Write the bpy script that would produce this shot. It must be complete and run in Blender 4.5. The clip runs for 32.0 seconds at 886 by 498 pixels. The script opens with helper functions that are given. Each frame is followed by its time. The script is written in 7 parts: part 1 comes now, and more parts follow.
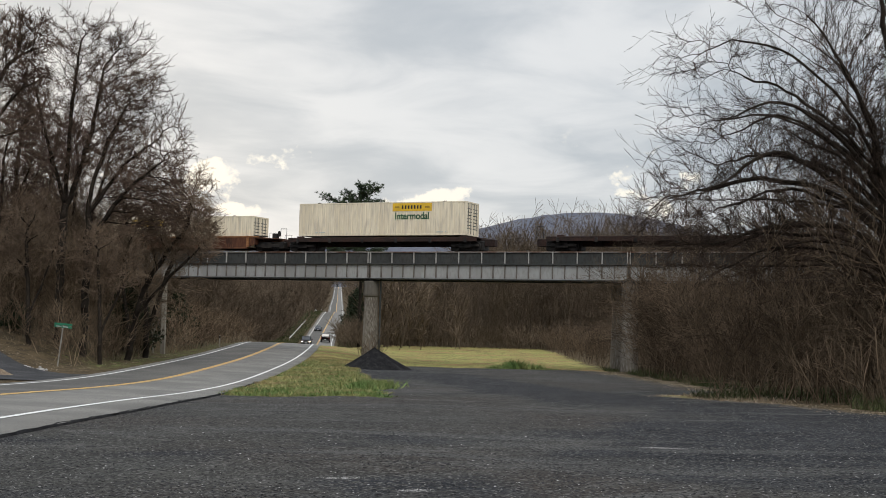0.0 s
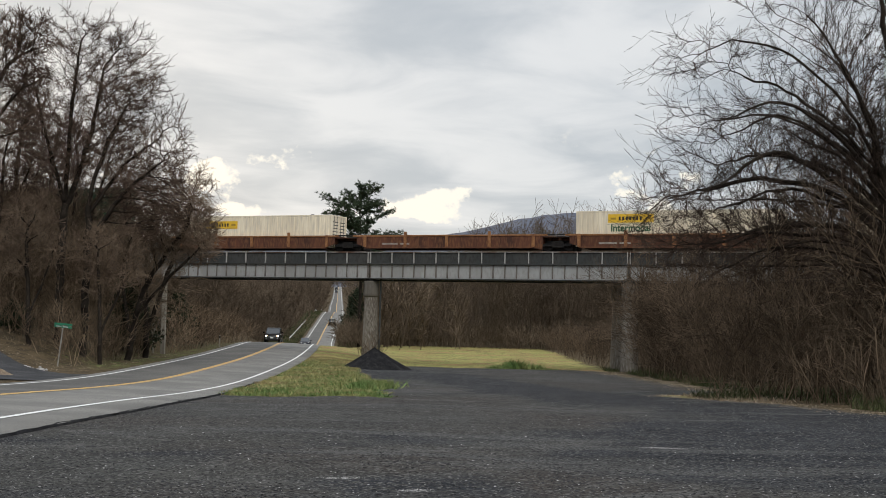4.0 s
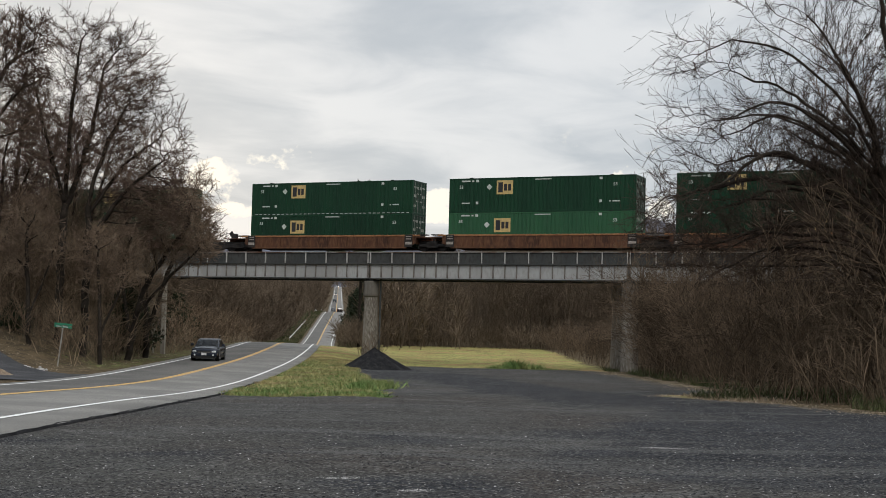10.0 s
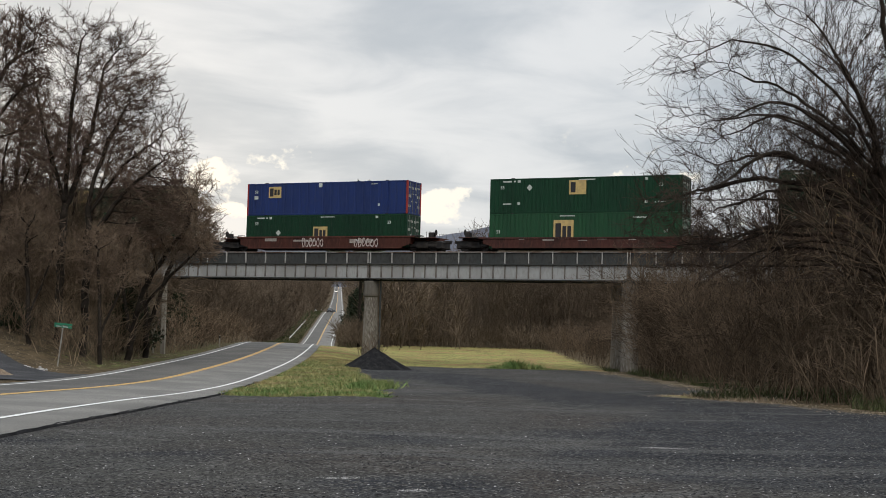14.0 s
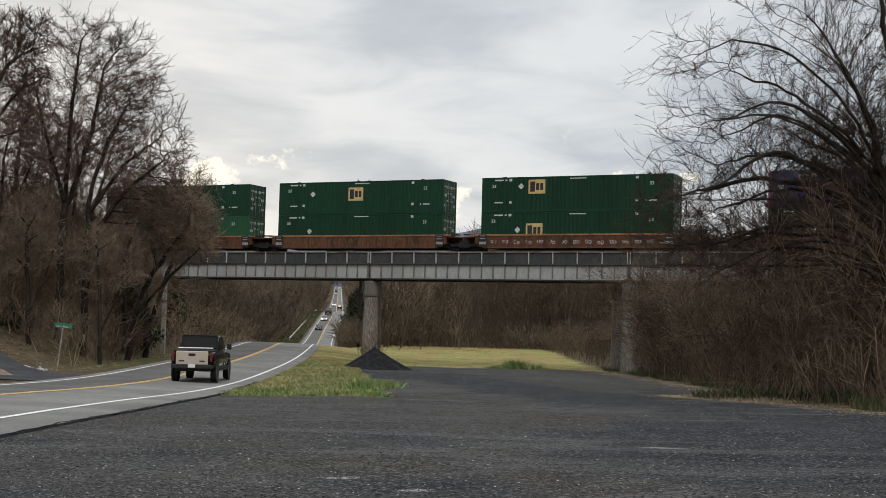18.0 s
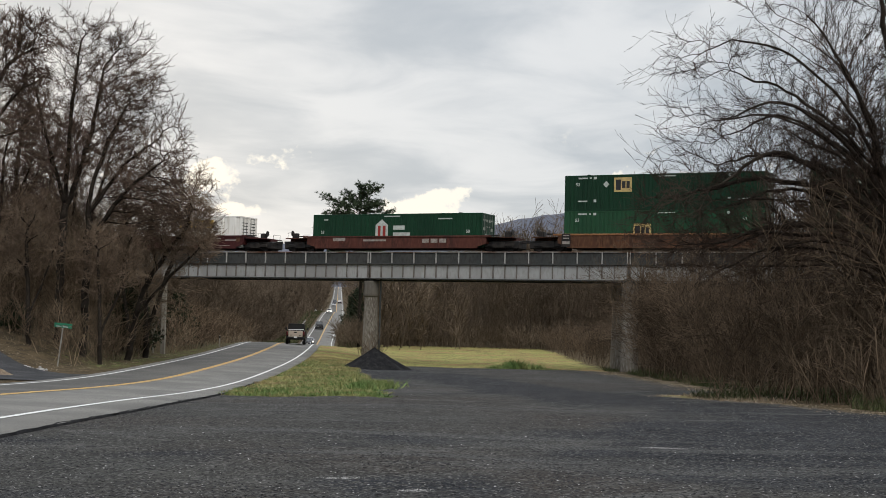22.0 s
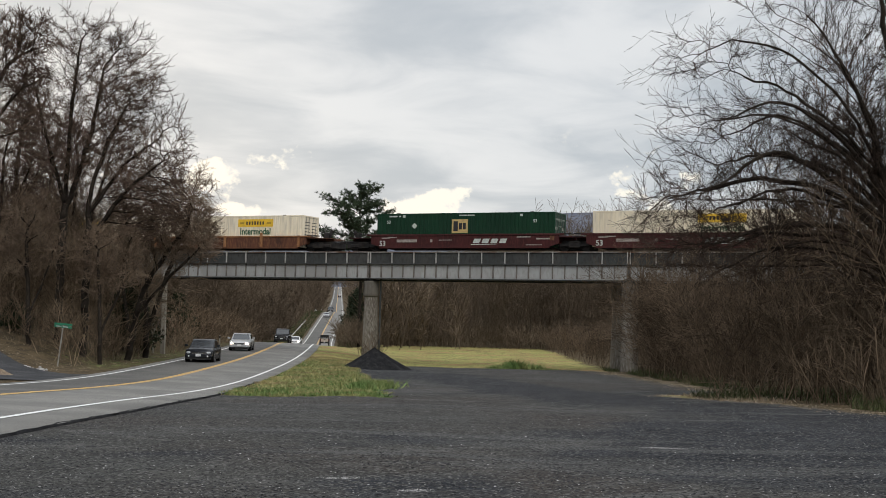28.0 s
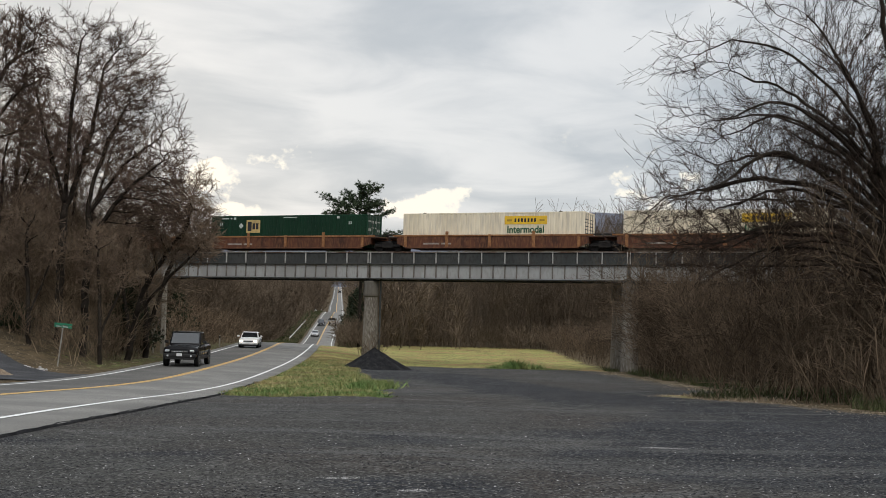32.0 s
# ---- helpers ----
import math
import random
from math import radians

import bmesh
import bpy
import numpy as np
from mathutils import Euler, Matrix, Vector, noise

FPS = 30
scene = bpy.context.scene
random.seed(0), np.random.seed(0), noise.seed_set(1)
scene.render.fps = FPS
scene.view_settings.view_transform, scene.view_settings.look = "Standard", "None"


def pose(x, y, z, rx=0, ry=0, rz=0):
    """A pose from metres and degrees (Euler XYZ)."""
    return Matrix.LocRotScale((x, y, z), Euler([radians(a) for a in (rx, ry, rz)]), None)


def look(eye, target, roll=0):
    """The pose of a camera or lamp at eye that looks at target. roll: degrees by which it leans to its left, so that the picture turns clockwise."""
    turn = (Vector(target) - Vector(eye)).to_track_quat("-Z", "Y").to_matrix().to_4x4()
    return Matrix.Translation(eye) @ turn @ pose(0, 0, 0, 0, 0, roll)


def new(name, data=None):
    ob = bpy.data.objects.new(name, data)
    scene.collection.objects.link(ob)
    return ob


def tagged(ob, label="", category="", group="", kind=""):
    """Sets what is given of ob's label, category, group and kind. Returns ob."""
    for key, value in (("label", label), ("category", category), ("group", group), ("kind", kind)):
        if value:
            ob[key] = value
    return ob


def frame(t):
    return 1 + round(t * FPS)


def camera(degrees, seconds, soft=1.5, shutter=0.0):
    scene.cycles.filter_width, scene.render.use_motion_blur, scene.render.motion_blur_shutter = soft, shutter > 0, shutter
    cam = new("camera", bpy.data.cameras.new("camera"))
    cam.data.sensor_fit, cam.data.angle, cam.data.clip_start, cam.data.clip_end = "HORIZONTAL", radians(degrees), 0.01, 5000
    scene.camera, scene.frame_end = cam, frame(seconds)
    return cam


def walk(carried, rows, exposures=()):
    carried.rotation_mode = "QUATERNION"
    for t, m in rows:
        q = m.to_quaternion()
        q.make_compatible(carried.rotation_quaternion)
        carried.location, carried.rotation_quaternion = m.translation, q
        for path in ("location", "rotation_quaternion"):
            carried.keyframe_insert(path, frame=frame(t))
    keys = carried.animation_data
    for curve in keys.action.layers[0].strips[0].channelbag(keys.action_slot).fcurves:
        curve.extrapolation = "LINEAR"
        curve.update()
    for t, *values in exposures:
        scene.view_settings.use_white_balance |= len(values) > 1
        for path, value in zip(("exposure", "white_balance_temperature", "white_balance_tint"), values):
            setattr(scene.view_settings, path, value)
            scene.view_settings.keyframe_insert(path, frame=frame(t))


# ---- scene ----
# ---------------------------------------------------------------- camera
EYE = (0.0, 0.0, 1.7)
cam = camera(37.486, 32.0, soft=0.75)
STAND = look(EYE, (0.0, 100.0, 1.7 + 100.0 * math.tan(radians(3.319))), 1.477)
walk(cam, [(0.0, STAND), (32.0, STAND)], [(0.0, 0.0), (32.0, 0.0)])

# ---------------------------------------------------------------- world and sun
world = bpy.data.worlds.new("overcast_sky")
scene.world = world
world.use_nodes = True
wn, wl = world.node_tree.nodes, world.node_tree.links
wn.clear()


def wnode(kind, **values):
    n = wn.new(kind)
    for key, value in values.items():
        n.inputs[key].default_value = value
    return n


def wmath(op, a, b=0.0):
    n = wn.new("ShaderNodeMath")
    n.operation = op
    for slot, v in zip(n.inputs, (a, b)):
        if isinstance(v, (int, float)):
            slot.default_value = v
        else:
            wl.new(v, slot)
    return n.outputs[0]


def wmix(fac, a, b):
    n = wn.new("ShaderNodeMix")
    n.data_type = "RGBA"
    wl.new(fac, n.inputs[0])
    for slot, v in ((n.inputs[6], a), (n.inputs[7], b)):
        if isinstance(v, tuple):
            slot.default_value = (*v, 1)
        else:
            wl.new(v, slot)
    return n.outputs[2]


sky = wn.new("ShaderNodeTexSky")
sky.sky_type = "NISHITA"
sky.sun_disc = False
sky.sun_elevation, sky.sun_rotation = radians(14), radians(340)
coords = wn.new("ShaderNodeTexCoord")
split = wn.new("ShaderNodeSeparateXYZ")
wl.new(coords.outputs["Generated"], split.inputs[0])
dx, dy, dz = split.outputs
# the cloud deck is a flat layer: look it up where the ray meets it
lift = wmath("ADD", wmath("MAXIMUM", dz, 0.0), 0.14)
flat = wn.new("ShaderNodeCombineXYZ")
wl.new(wmath("DIVIDE", dx, lift), flat.inputs[0])
wl.new(wmath("DIVIDE", dy, lift), flat.inputs[1])
deck = wnode("ShaderNodeTexNoise", Scale=2.1, Detail=7.0, Roughness=0.52, Distortion=0.5)
wl.new(flat.outputs[0], deck.inputs["Vector"])
wide = wnode("ShaderNodeTexNoise", Scale=0.55, Detail=2.0, Roughness=0.45)
wl.new(flat.outputs[0], wide.inputs["Vector"])
body = wmath("ADD", wmath("MULTIPLY", deck.outputs["Fac"], 0.65), wmath("MULTIPLY", wide.outputs["Fac"], 0.35))
shape = wn.new("ShaderNodeMapRange")
shape.interpolation_type = "SMOOTHSTEP"
wl.new(body, shape.inputs[0])
shape.inputs[1].default_value, shape.inputs[2].default_value = 0.36, 0.62
cloud = wmix(shape.outputs[0], (0.50, 0.548, 0.600), (0.785, 0.803, 0.822))
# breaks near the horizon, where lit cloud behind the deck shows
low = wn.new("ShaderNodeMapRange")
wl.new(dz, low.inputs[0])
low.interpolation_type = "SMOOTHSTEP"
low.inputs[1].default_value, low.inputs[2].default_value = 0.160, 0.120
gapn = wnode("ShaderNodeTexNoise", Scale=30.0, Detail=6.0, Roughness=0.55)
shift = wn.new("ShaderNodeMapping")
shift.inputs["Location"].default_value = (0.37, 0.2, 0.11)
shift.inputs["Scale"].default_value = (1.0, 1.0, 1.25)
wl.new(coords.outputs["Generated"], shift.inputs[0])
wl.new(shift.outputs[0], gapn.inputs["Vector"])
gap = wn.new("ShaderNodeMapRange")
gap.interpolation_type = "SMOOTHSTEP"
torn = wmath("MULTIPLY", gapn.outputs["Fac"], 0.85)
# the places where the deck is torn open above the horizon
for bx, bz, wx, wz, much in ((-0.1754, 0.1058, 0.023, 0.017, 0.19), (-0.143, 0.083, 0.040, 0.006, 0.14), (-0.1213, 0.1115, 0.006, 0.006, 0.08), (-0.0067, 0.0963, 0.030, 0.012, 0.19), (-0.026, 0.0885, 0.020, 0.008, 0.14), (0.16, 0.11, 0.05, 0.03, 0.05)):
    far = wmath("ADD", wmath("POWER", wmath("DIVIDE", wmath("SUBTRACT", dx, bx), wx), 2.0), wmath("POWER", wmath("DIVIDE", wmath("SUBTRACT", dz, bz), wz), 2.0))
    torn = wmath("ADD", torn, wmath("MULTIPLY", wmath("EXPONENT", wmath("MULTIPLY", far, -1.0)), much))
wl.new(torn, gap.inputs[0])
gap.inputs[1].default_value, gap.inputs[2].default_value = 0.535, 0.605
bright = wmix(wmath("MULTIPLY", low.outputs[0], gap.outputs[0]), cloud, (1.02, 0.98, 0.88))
clear = wn.new("ShaderNodeMix")
clear.data_type = "RGBA"
clear.inputs[0].default_value = 0.08
thin = wn.new("ShaderNodeVectorMath")
thin.operation = "SCALE"
thin.inputs[3].default_value = 0.08
wl.new(sky.outputs[0], thin.inputs[0])
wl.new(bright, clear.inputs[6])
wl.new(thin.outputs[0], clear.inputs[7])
# an overcast sky is brighter overhead than at the horizon
dome = wn.new("ShaderNodeMapRange")
dome.interpolation_type = "SMOOTHSTEP"
wl.new(dz, dome.inputs[0])
dome.inputs[1].default_value, dome.inputs[2].default_value = 0.25, 0.95
dome.inputs[3].default_value, dome.inputs[4].default_value = 1.0, 1.9
back = wnode("ShaderNodeBackground")
wl.new(dome.outputs[0], back.inputs[1])
wl.new(clear.outputs[2], back.inputs[0])
wl.new(back.outputs[0], wn.new("ShaderNodeOutputWorld").inputs[0])

sun = new("sun", bpy.data.lights.new("sun", "SUN"))
sun.data.energy, sun.data.angle, sun.data.color = 1.2, radians(25), (1.0, 0.95, 0.88)
sun.matrix_world = look((0, 0, 60), (-18, 70, -10))


# ---------------------------------------------------------------- materials
def material(name, base, rough=0.8, metal=0.0, second=None, scale=3.0, fine=None, fine_scale=40.0, bump=0.0, bump_scale=30.0,
             each=0.0, shine=None, streak=1.0, low=0.42, high=0.62, detail=5.0, emit=None, power=0.0, island=0.0):
    """Two scales of variation: patches of a second colour and a fine grain, with relief and some change from piece to piece."""
    m = bpy.data.materials.new(name)
    m.use_nodes = True
    nodes, links = m.node_tree.nodes, m.node_tree.links
    b = nodes["Principled BSDF"]
    b.inputs["Roughness"].default_value, b.inputs["Metallic"].default_value = rough, metal
    b.inputs["Specular IOR Level"].default_value = shine if shine is not None else (0.06 if rough > 0.8 else 0.2 if rough > 0.45 else 0.5)
    geo = nodes.new("ShaderNodeTexCoord")
    here = nodes.new("ShaderNodeMapping")
    here.inputs["Scale"].default_value = (1, 1, 1 / streak)
    links.new(geo.outputs["Object"], here.inputs[0])

    def mix(fac, a, c, amount=1.0):
        n = nodes.new("ShaderNodeMix")
        n.data_type = "RGBA"
        links.new(fac, n.inputs[0])
        for slot, v in ((n.inputs[6], a), (n.inputs[7], c)):
            if isinstance(v, tuple):
                slot.default_value = (*v, 1)
            else:
                links.new(v, slot)
        return n.outputs[2]

    def grain(s, lo, hi, d):
        n = nodes.new("ShaderNodeTexNoise")
        n.inputs["Scale"].default_value, n.inputs["Detail"].default_value = s, d
        links.new(here.outputs[0], n.inputs["Vector"])
        r = nodes.new("ShaderNodeMapRange")
        links.new(n.outputs["Fac"], r.inputs[0])
        r.inputs[1].default_value, r.inputs[2].default_value = lo, hi
        return r.outputs[0]

    colour = base
    if second:
        colour = mix(grain(scale, low, high, detail), colour, second)
    if fine:
        colour = mix(grain(fine_scale, 0.45, 0.7, 3.0), colour, fine)
    if each or island:
        if island:
            info = nodes.new("ShaderNodeNewGeometry").outputs["Random Per Island"]
        else:
            info = nodes.new("ShaderNodeObjectInfo").outputs["Random"]
        spread = nodes.new("ShaderNodeMapRange")
        links.new(info, spread.inputs[0])
        amount = each or island
        spread.inputs[3].default_value, spread.inputs[4].default_value = 1 - amount, 1 + amount
        hsv = nodes.new("ShaderNodeHueSaturation")
        links.new(spread.outputs[0], hsv.inputs["Value"])
        if isinstance(colour, tuple):
            hsv.inputs["Color"].default_value = (*colour, 1)
        else:
            links.new(colour, hsv.inputs["Color"])
        colour = hsv.outputs[0]
    if isinstance(colour, tuple):
        b.inputs["Base Color"].default_value = (*colour, 1)
    else:
        links.new(colour, b.inputs["Base Color"])
    if bump:
        n = nodes.new("ShaderNodeTexNoise")
        n.inputs["Scale"].default_value, n.inputs["Detail"].default_value = bump_scale, 6
        links.new(here.outputs[0], n.inputs["Vector"])
        k = nodes.new("ShaderNodeBump")
        k.inputs["Strength"].default_value, k.inputs["Distance"].default_value = min(1.0, bump), 0.02
        links.new(n.outputs["Fac"], k.inputs["Height"])
        links.new(k.outputs[0], b.inputs["Normal"])
    if emit:
        b.inputs["Emission Color"].default_value = (*emit, 1)
        b.inputs["Emission Strength"].default_value = power
    return m


BARK = material("grey_brown_bark", (0.026, 0.021, 0.017), 0.95, second=(0.052, 0.043, 0.035), scale=1.5, fine=(0.015, 0.012, 0.010), fine_scale=25, bump=0.6)
TWIG = material("brown_twigs", (0.072, 0.050, 0.038), 0.95, second=(0.145, 0.102, 0.077), scale=0.5, island=0.35)
# the spreading tree's backlit darkness is put into its twig colour
BACKLIT_TWIG = material("backlit_twigs", (0.032, 0.024, 0.019), 0.95, second=(0.066, 0.048, 0.038), scale=0.5, island=0.35)
# twig and brush colours raised to make up for weak light on the bank
BRIGHT_TWIG = material("brightened_brown_twigs", (0.130, 0.094, 0.068), 0.95, second=(0.235, 0.175, 0.126), scale=0.5, island=0.4)
BANK_BRUSH = material("brightened_brown_brush", (0.115, 0.083, 0.056), 0.95, second=(0.220, 0.165, 0.112), scale=0.35, island=0.6)
FARTWIG = material("distant_bare_wood", (0.088, 0.067, 0.047), 0.95, second=(0.152, 0.117, 0.084), scale=0.10, island=0.35)
BRUSH = material("brown_brush", (0.070, 0.051, 0.035), 0.95, second=(0.150, 0.112, 0.078), scale=0.35, island=0.6)
NEEDLE = material("pine_needles", (0.040, 0.060, 0.034), 0.8, second=(0.066, 0.090, 0.048), scale=0.9, island=0.35)
ASPHALT = material("worn_asphalt", (0.172, 0.167, 0.156), 0.75, second=(0.245, 0.236, 0.218), scale=0.35, fine=(0.105, 0.101, 0.094), fine_scale=60, bump=0.35, bump_scale=90)
# the far lane's duller light is put into a darker asphalt colour
DARK_LANE = material("dull_lit_worn_asphalt", (0.100, 0.096, 0.089), 0.75, second=(0.148, 0.141, 0.129), scale=0.35, fine=(0.070, 0.069, 0.067), fine_scale=60, bump=0.35, bump_scale=90)
# collar concrete, darker than the columns and streaked
COLLAR = material("dark_streaked_concrete", (0.150, 0.137, 0.120), 0.9, second=(0.090, 0.080, 0.068), scale=1.2, fine=(0.14, 0.13, 0.12), fine_scale=14, streak=4)
FRESH = material("dark_asphalt_apron", (0.055, 0.056, 0.060), 0.85, second=(0.085, 0.085, 0.088), scale=0.8, fine=(0.03, 0.03, 0.032), fine_scale=40, bump=0.5, bump_scale=40)
WHITE_LINE = material("white_road_paint", (0.84, 0.84, 0.82), 0.7, second=(0.70, 0.70, 0.68), scale=2.5, fine=(0.58, 0.58, 0.57), fine_scale=30)
YELLOW_LINE = material("yellow_road_paint", (0.78, 0.47, 0.13), 0.7, second=(0.62, 0.42, 0.19), scale=2.0, fine=(0.34, 0.26, 0.15), fine_scale=30)
CONCRETE = material("stained_concrete", (0.2210, 0.1997, 0.1700), 0.9, second=(0.1190, 0.1020, 0.0850), scale=0.8, fine=(0.2720, 0.2550, 0.2295), fine_scale=14, streak=5, bump=0.4, bump_scale=18)
GIRDER = material("weathered_grey_girder_paint", (0.350, 0.356, 0.352), 0.6, second=(0.275, 0.275, 0.268), scale=0.5, fine=(0.290, 0.285, 0.275), fine_scale=6, streak=2.5, bump=0.1)
PARAPET = material("dark_weathered_steel_plate", (0.046, 0.050, 0.050), 0.7, second=(0.062, 0.062, 0.060), scale=0.6, fine=(0.036, 0.036, 0.034), fine_scale=5, streak=2)
POST = material("pale_galvanised_post", (0.47, 0.47, 0.455), 0.6, second=(0.32, 0.30, 0.28), scale=3)
RUST = material("rusty_brown_steel", (0.115, 0.050, 0.030), 0.75, second=(0.070, 0.034, 0.024), scale=0.9, fine=(0.17, 0.085, 0.045), fine_scale=7, streak=3)
TIMBER = material("creosoted_ties", (0.045, 0.036, 0.03), 0.9, second=(0.08, 0.068, 0.058), scale=3, bump=0.4)
BLACK = material("black_steel", (0.018, 0.017, 0.017), 0.65, second=(0.035, 0.03, 0.027), scale=2)
COAL = material("black_asphalt_millings", (0.0154, 0.0154, 0.0168), 0.95, second=(0.0315, 0.0308, 0.0315), scale=3, fine=(0.0084, 0.0084, 0.0091), fine_scale=18, bump=0.8, bump_scale=14)
STONE = material("loose_gravel", (0.028, 0.029, 0.032), 0.9, second=(0.068, 0.066, 0.062), scale=0.22, low=0.44, high=0.58, detail=3.0, island=0.85)
PALE_STONE = material("pale_loose_stones", (0.42, 0.41, 0.40), 0.9, island=0.3)


# ---------------------------------------------------------------- mesh helpers
class Shell:
    """Collects corners and faces for one mesh."""

    def __init__(self):
        self.v, self.f = [], []

    def add(self, verts, faces):
        k = len(self.v)
        self.v.extend(verts)
        self.f.extend([tuple(i + k for i in f) for f in faces])
        return self

    def box(self, x0, x1, y0, y1, z0, z1, c=0.0):
        """A box, with its long edges chamfered by c."""
        if c <= 0:
            v = [(x, y, z) for x in (x0, x1) for y in (y0, y1) for z in (z0, z1)]
            return self.add(v, [(0, 1, 3, 2), (4, 6, 7, 5), (0, 4, 5, 1), (2, 3, 7, 6), (0, 2, 6, 4), (1, 5, 7, 3)])
        ring = [(y0 + c, z0), (y1 - c, z0), (y1, z0 + c), (y1, z1 - c), (y1 - c, z1), (y0 + c, z1), (y0, z1 - c), (y0, z0 + c)]
        mid = ((y0 + y1) / 2, (z0 + z1) / 2)
        ends = []
        for x, k in ((x0, 1), (x0 + c, 0), (x1 - c, 0), (x1, 1)):
            for y, z in ring:
                s = c * k
                ends.append((x, y + (s if y < mid[0] else -s), z + (s if z < mid[1] else -s)))
        return self.loft(ends, 8, 4)

    def loft(self, pts, n, m, caps=True):
        faces = [(i * n + j, i * n + (j + 1) % n, (i + 1) * n + (j + 1) % n, (i + 1) * n + j) for i in range(m - 1) for j in range(n)]
        if caps:
            faces += [tuple(range(n))[::-1], tuple((m - 1) * n + j for j in range(n))]
        return self.add(pts, faces)

    def tube(self, a, b, r0, r1=None, n=8):
        a, b = Vector(a), Vector(b)
        q = (b - a).to_track_quat("Z", "Y")
        pts = []
        for c, r in ((a, r0), (b, r0 if r1 is None else r1)):
            for j in range(n):
                w = 2 * math.pi * j / n
                pts.append(tuple(c + q @ Vector((r * math.cos(w), r * math.sin(w), 0))))
        return self.loft(pts, n, 2)

    def spin(self, profile, centre, axis="y", n=20):
        """Turns (along, radius) pairs about an axis."""
        pts = []
        for a, r in profile:
            for j in range(n):
                w = 2 * math.pi * j / n
                c, s = r * math.cos(w), r * math.sin(w)
                p = {"y": (c, a, s), "z": (c, s, a), "x": (a, c, s)}[axis]
                pts.append(tuple(centre[i] + p[i] for i in range(3)))
        return self.loft(pts, n, len(profile))

    def mesh(self, name, smooth=False):
        me = bpy.data.meshes.new(name)
        me.from_pydata(self.v, [], self.f)
        if smooth:
            me.polygons.foreach_set("use_smooth", [True] * len(me.polygons))
        me.update()
        return me


def part(name, shell, mat, parent=None, label="", smooth=False):
    me = shell if isinstance(shell, bpy.types.Mesh) else shell.mesh(name, smooth)
    if not me.materials:
        me.materials.append(mat)
    ob = new(name, me)
    ob.parent = parent
    return tagged(ob, label)


def thing(name, label, category, group="", kind="", m=None):
    ob = tagged(new(name), label, category, group, kind)
    if m is not None:
        ob.matrix_basis = m
    return ob


def arrays(name, v, f, mat):
    """A mesh from whole arrays of corners and equal-sized faces."""
    me = bpy.data.meshes.new(name)
    n, k = f.shape
    me.vertices.add(len(v))
    me.vertices.foreach_set("co", np.asarray(v, dtype=np.float32).ravel())
    me.loops.add(n * k)
    me.loops.foreach_set("vertex_index", f.astype(np.int32).ravel())
    me.polygons.add(n)
    me.polygons.foreach_set("loop_start", np.arange(0, n * k, k, dtype=np.int32))
    me.update(calc_edges=True)
    me.materials.append(mat)
    return me


def tubes(name, segs, mat, sides=3):
    """segs: rows of ax ay az bx by bz ra rb, drawn as tapered prisms."""
    s = np.asarray(segs, dtype=np.float64)
    a, b, ra, rb = s[:, 0:3], s[:, 3:6], s[:, 6], s[:, 7]
    d = b - a
    d /= np.linalg.norm(d, axis=1, keepdims=True) + 1e-9
    h = np.where(np.abs(d[:, 2:3]) > 0.9, np.array([[1.0, 0, 0]]), np.array([[0, 0, 1.0]]))
    u = np.cross(d, h)
    u /= np.linalg.norm(u, axis=1, keepdims=True)
    w = np.cross(d, u)
    v = np.empty((len(s), 2, sides, 3))
    for j in range(sides):
        t = 2 * math.pi * j / sides
        o = u * math.cos(t) + w * math.sin(t)
        v[:, 0, j] = a + o * ra[:, None]
        v[:, 1, j] = b + o * rb[:, None]
    base = np.arange(len(s))[:, None] * (2 * sides)
    f = np.stack([np.stack([base[:, 0] + j, base[:, 0] + (j + 1) % sides, base[:, 0] + sides + (j + 1) % sides, base[:, 0] + sides + j], 1) for j in range(sides)], 1)
    return arrays(name, v.reshape(-1, 3), f.reshape(-1, 4), mat)


# ---------------------------------------------------------------- the lie of the land
def spline(points, step=1.0):
    """A smooth line through a few points, sampled about every step metres."""
    p = np.array(points, dtype=float)
    ext = np.vstack([2 * p[0] - p[1], p, 2 * p[-1] - p[-2]])
    chord = np.concatenate([[0], np.cumsum(np.sqrt(np.linalg.norm(np.diff(ext, axis=0), axis=1)))])
    out = []
    for i in range(1, len(ext) - 2):
        p0, p1, p2, p3 = ext[i - 1:i + 3]
        t0, t1, t2, t3 = chord[i - 1:i + 3]
        n = max(2, int(np.linalg.norm(p2 - p1) / step))
        t = np.linspace(t1, t2, n, endpoint=False)[:, None]
        a1 = (t1 - t) / (t1 - t0) * p0 + (t - t0) / (t1 - t0) * p1
        a2 = (t2 - t) / (t2 - t1) * p1 + (t - t1) / (t2 - t1) * p2
        a3 = (t3 - t) / (t3 - t2) * p2 + (t - t2) / (t3 - t2) * p3
        b1 = (t2 - t) / (t2 - t0) * a1 + (t - t0) / (t2 - t0) * a2
        b2 = (t3 - t) / (t3 - t1) * a2 + (t - t1) / (t3 - t1) * a3
        out.append((t2 - t) / (t2 - t1) * b1 + (t - t1) / (t2 - t1) * b2)
    return np.vstack(out + [p[-1:]])


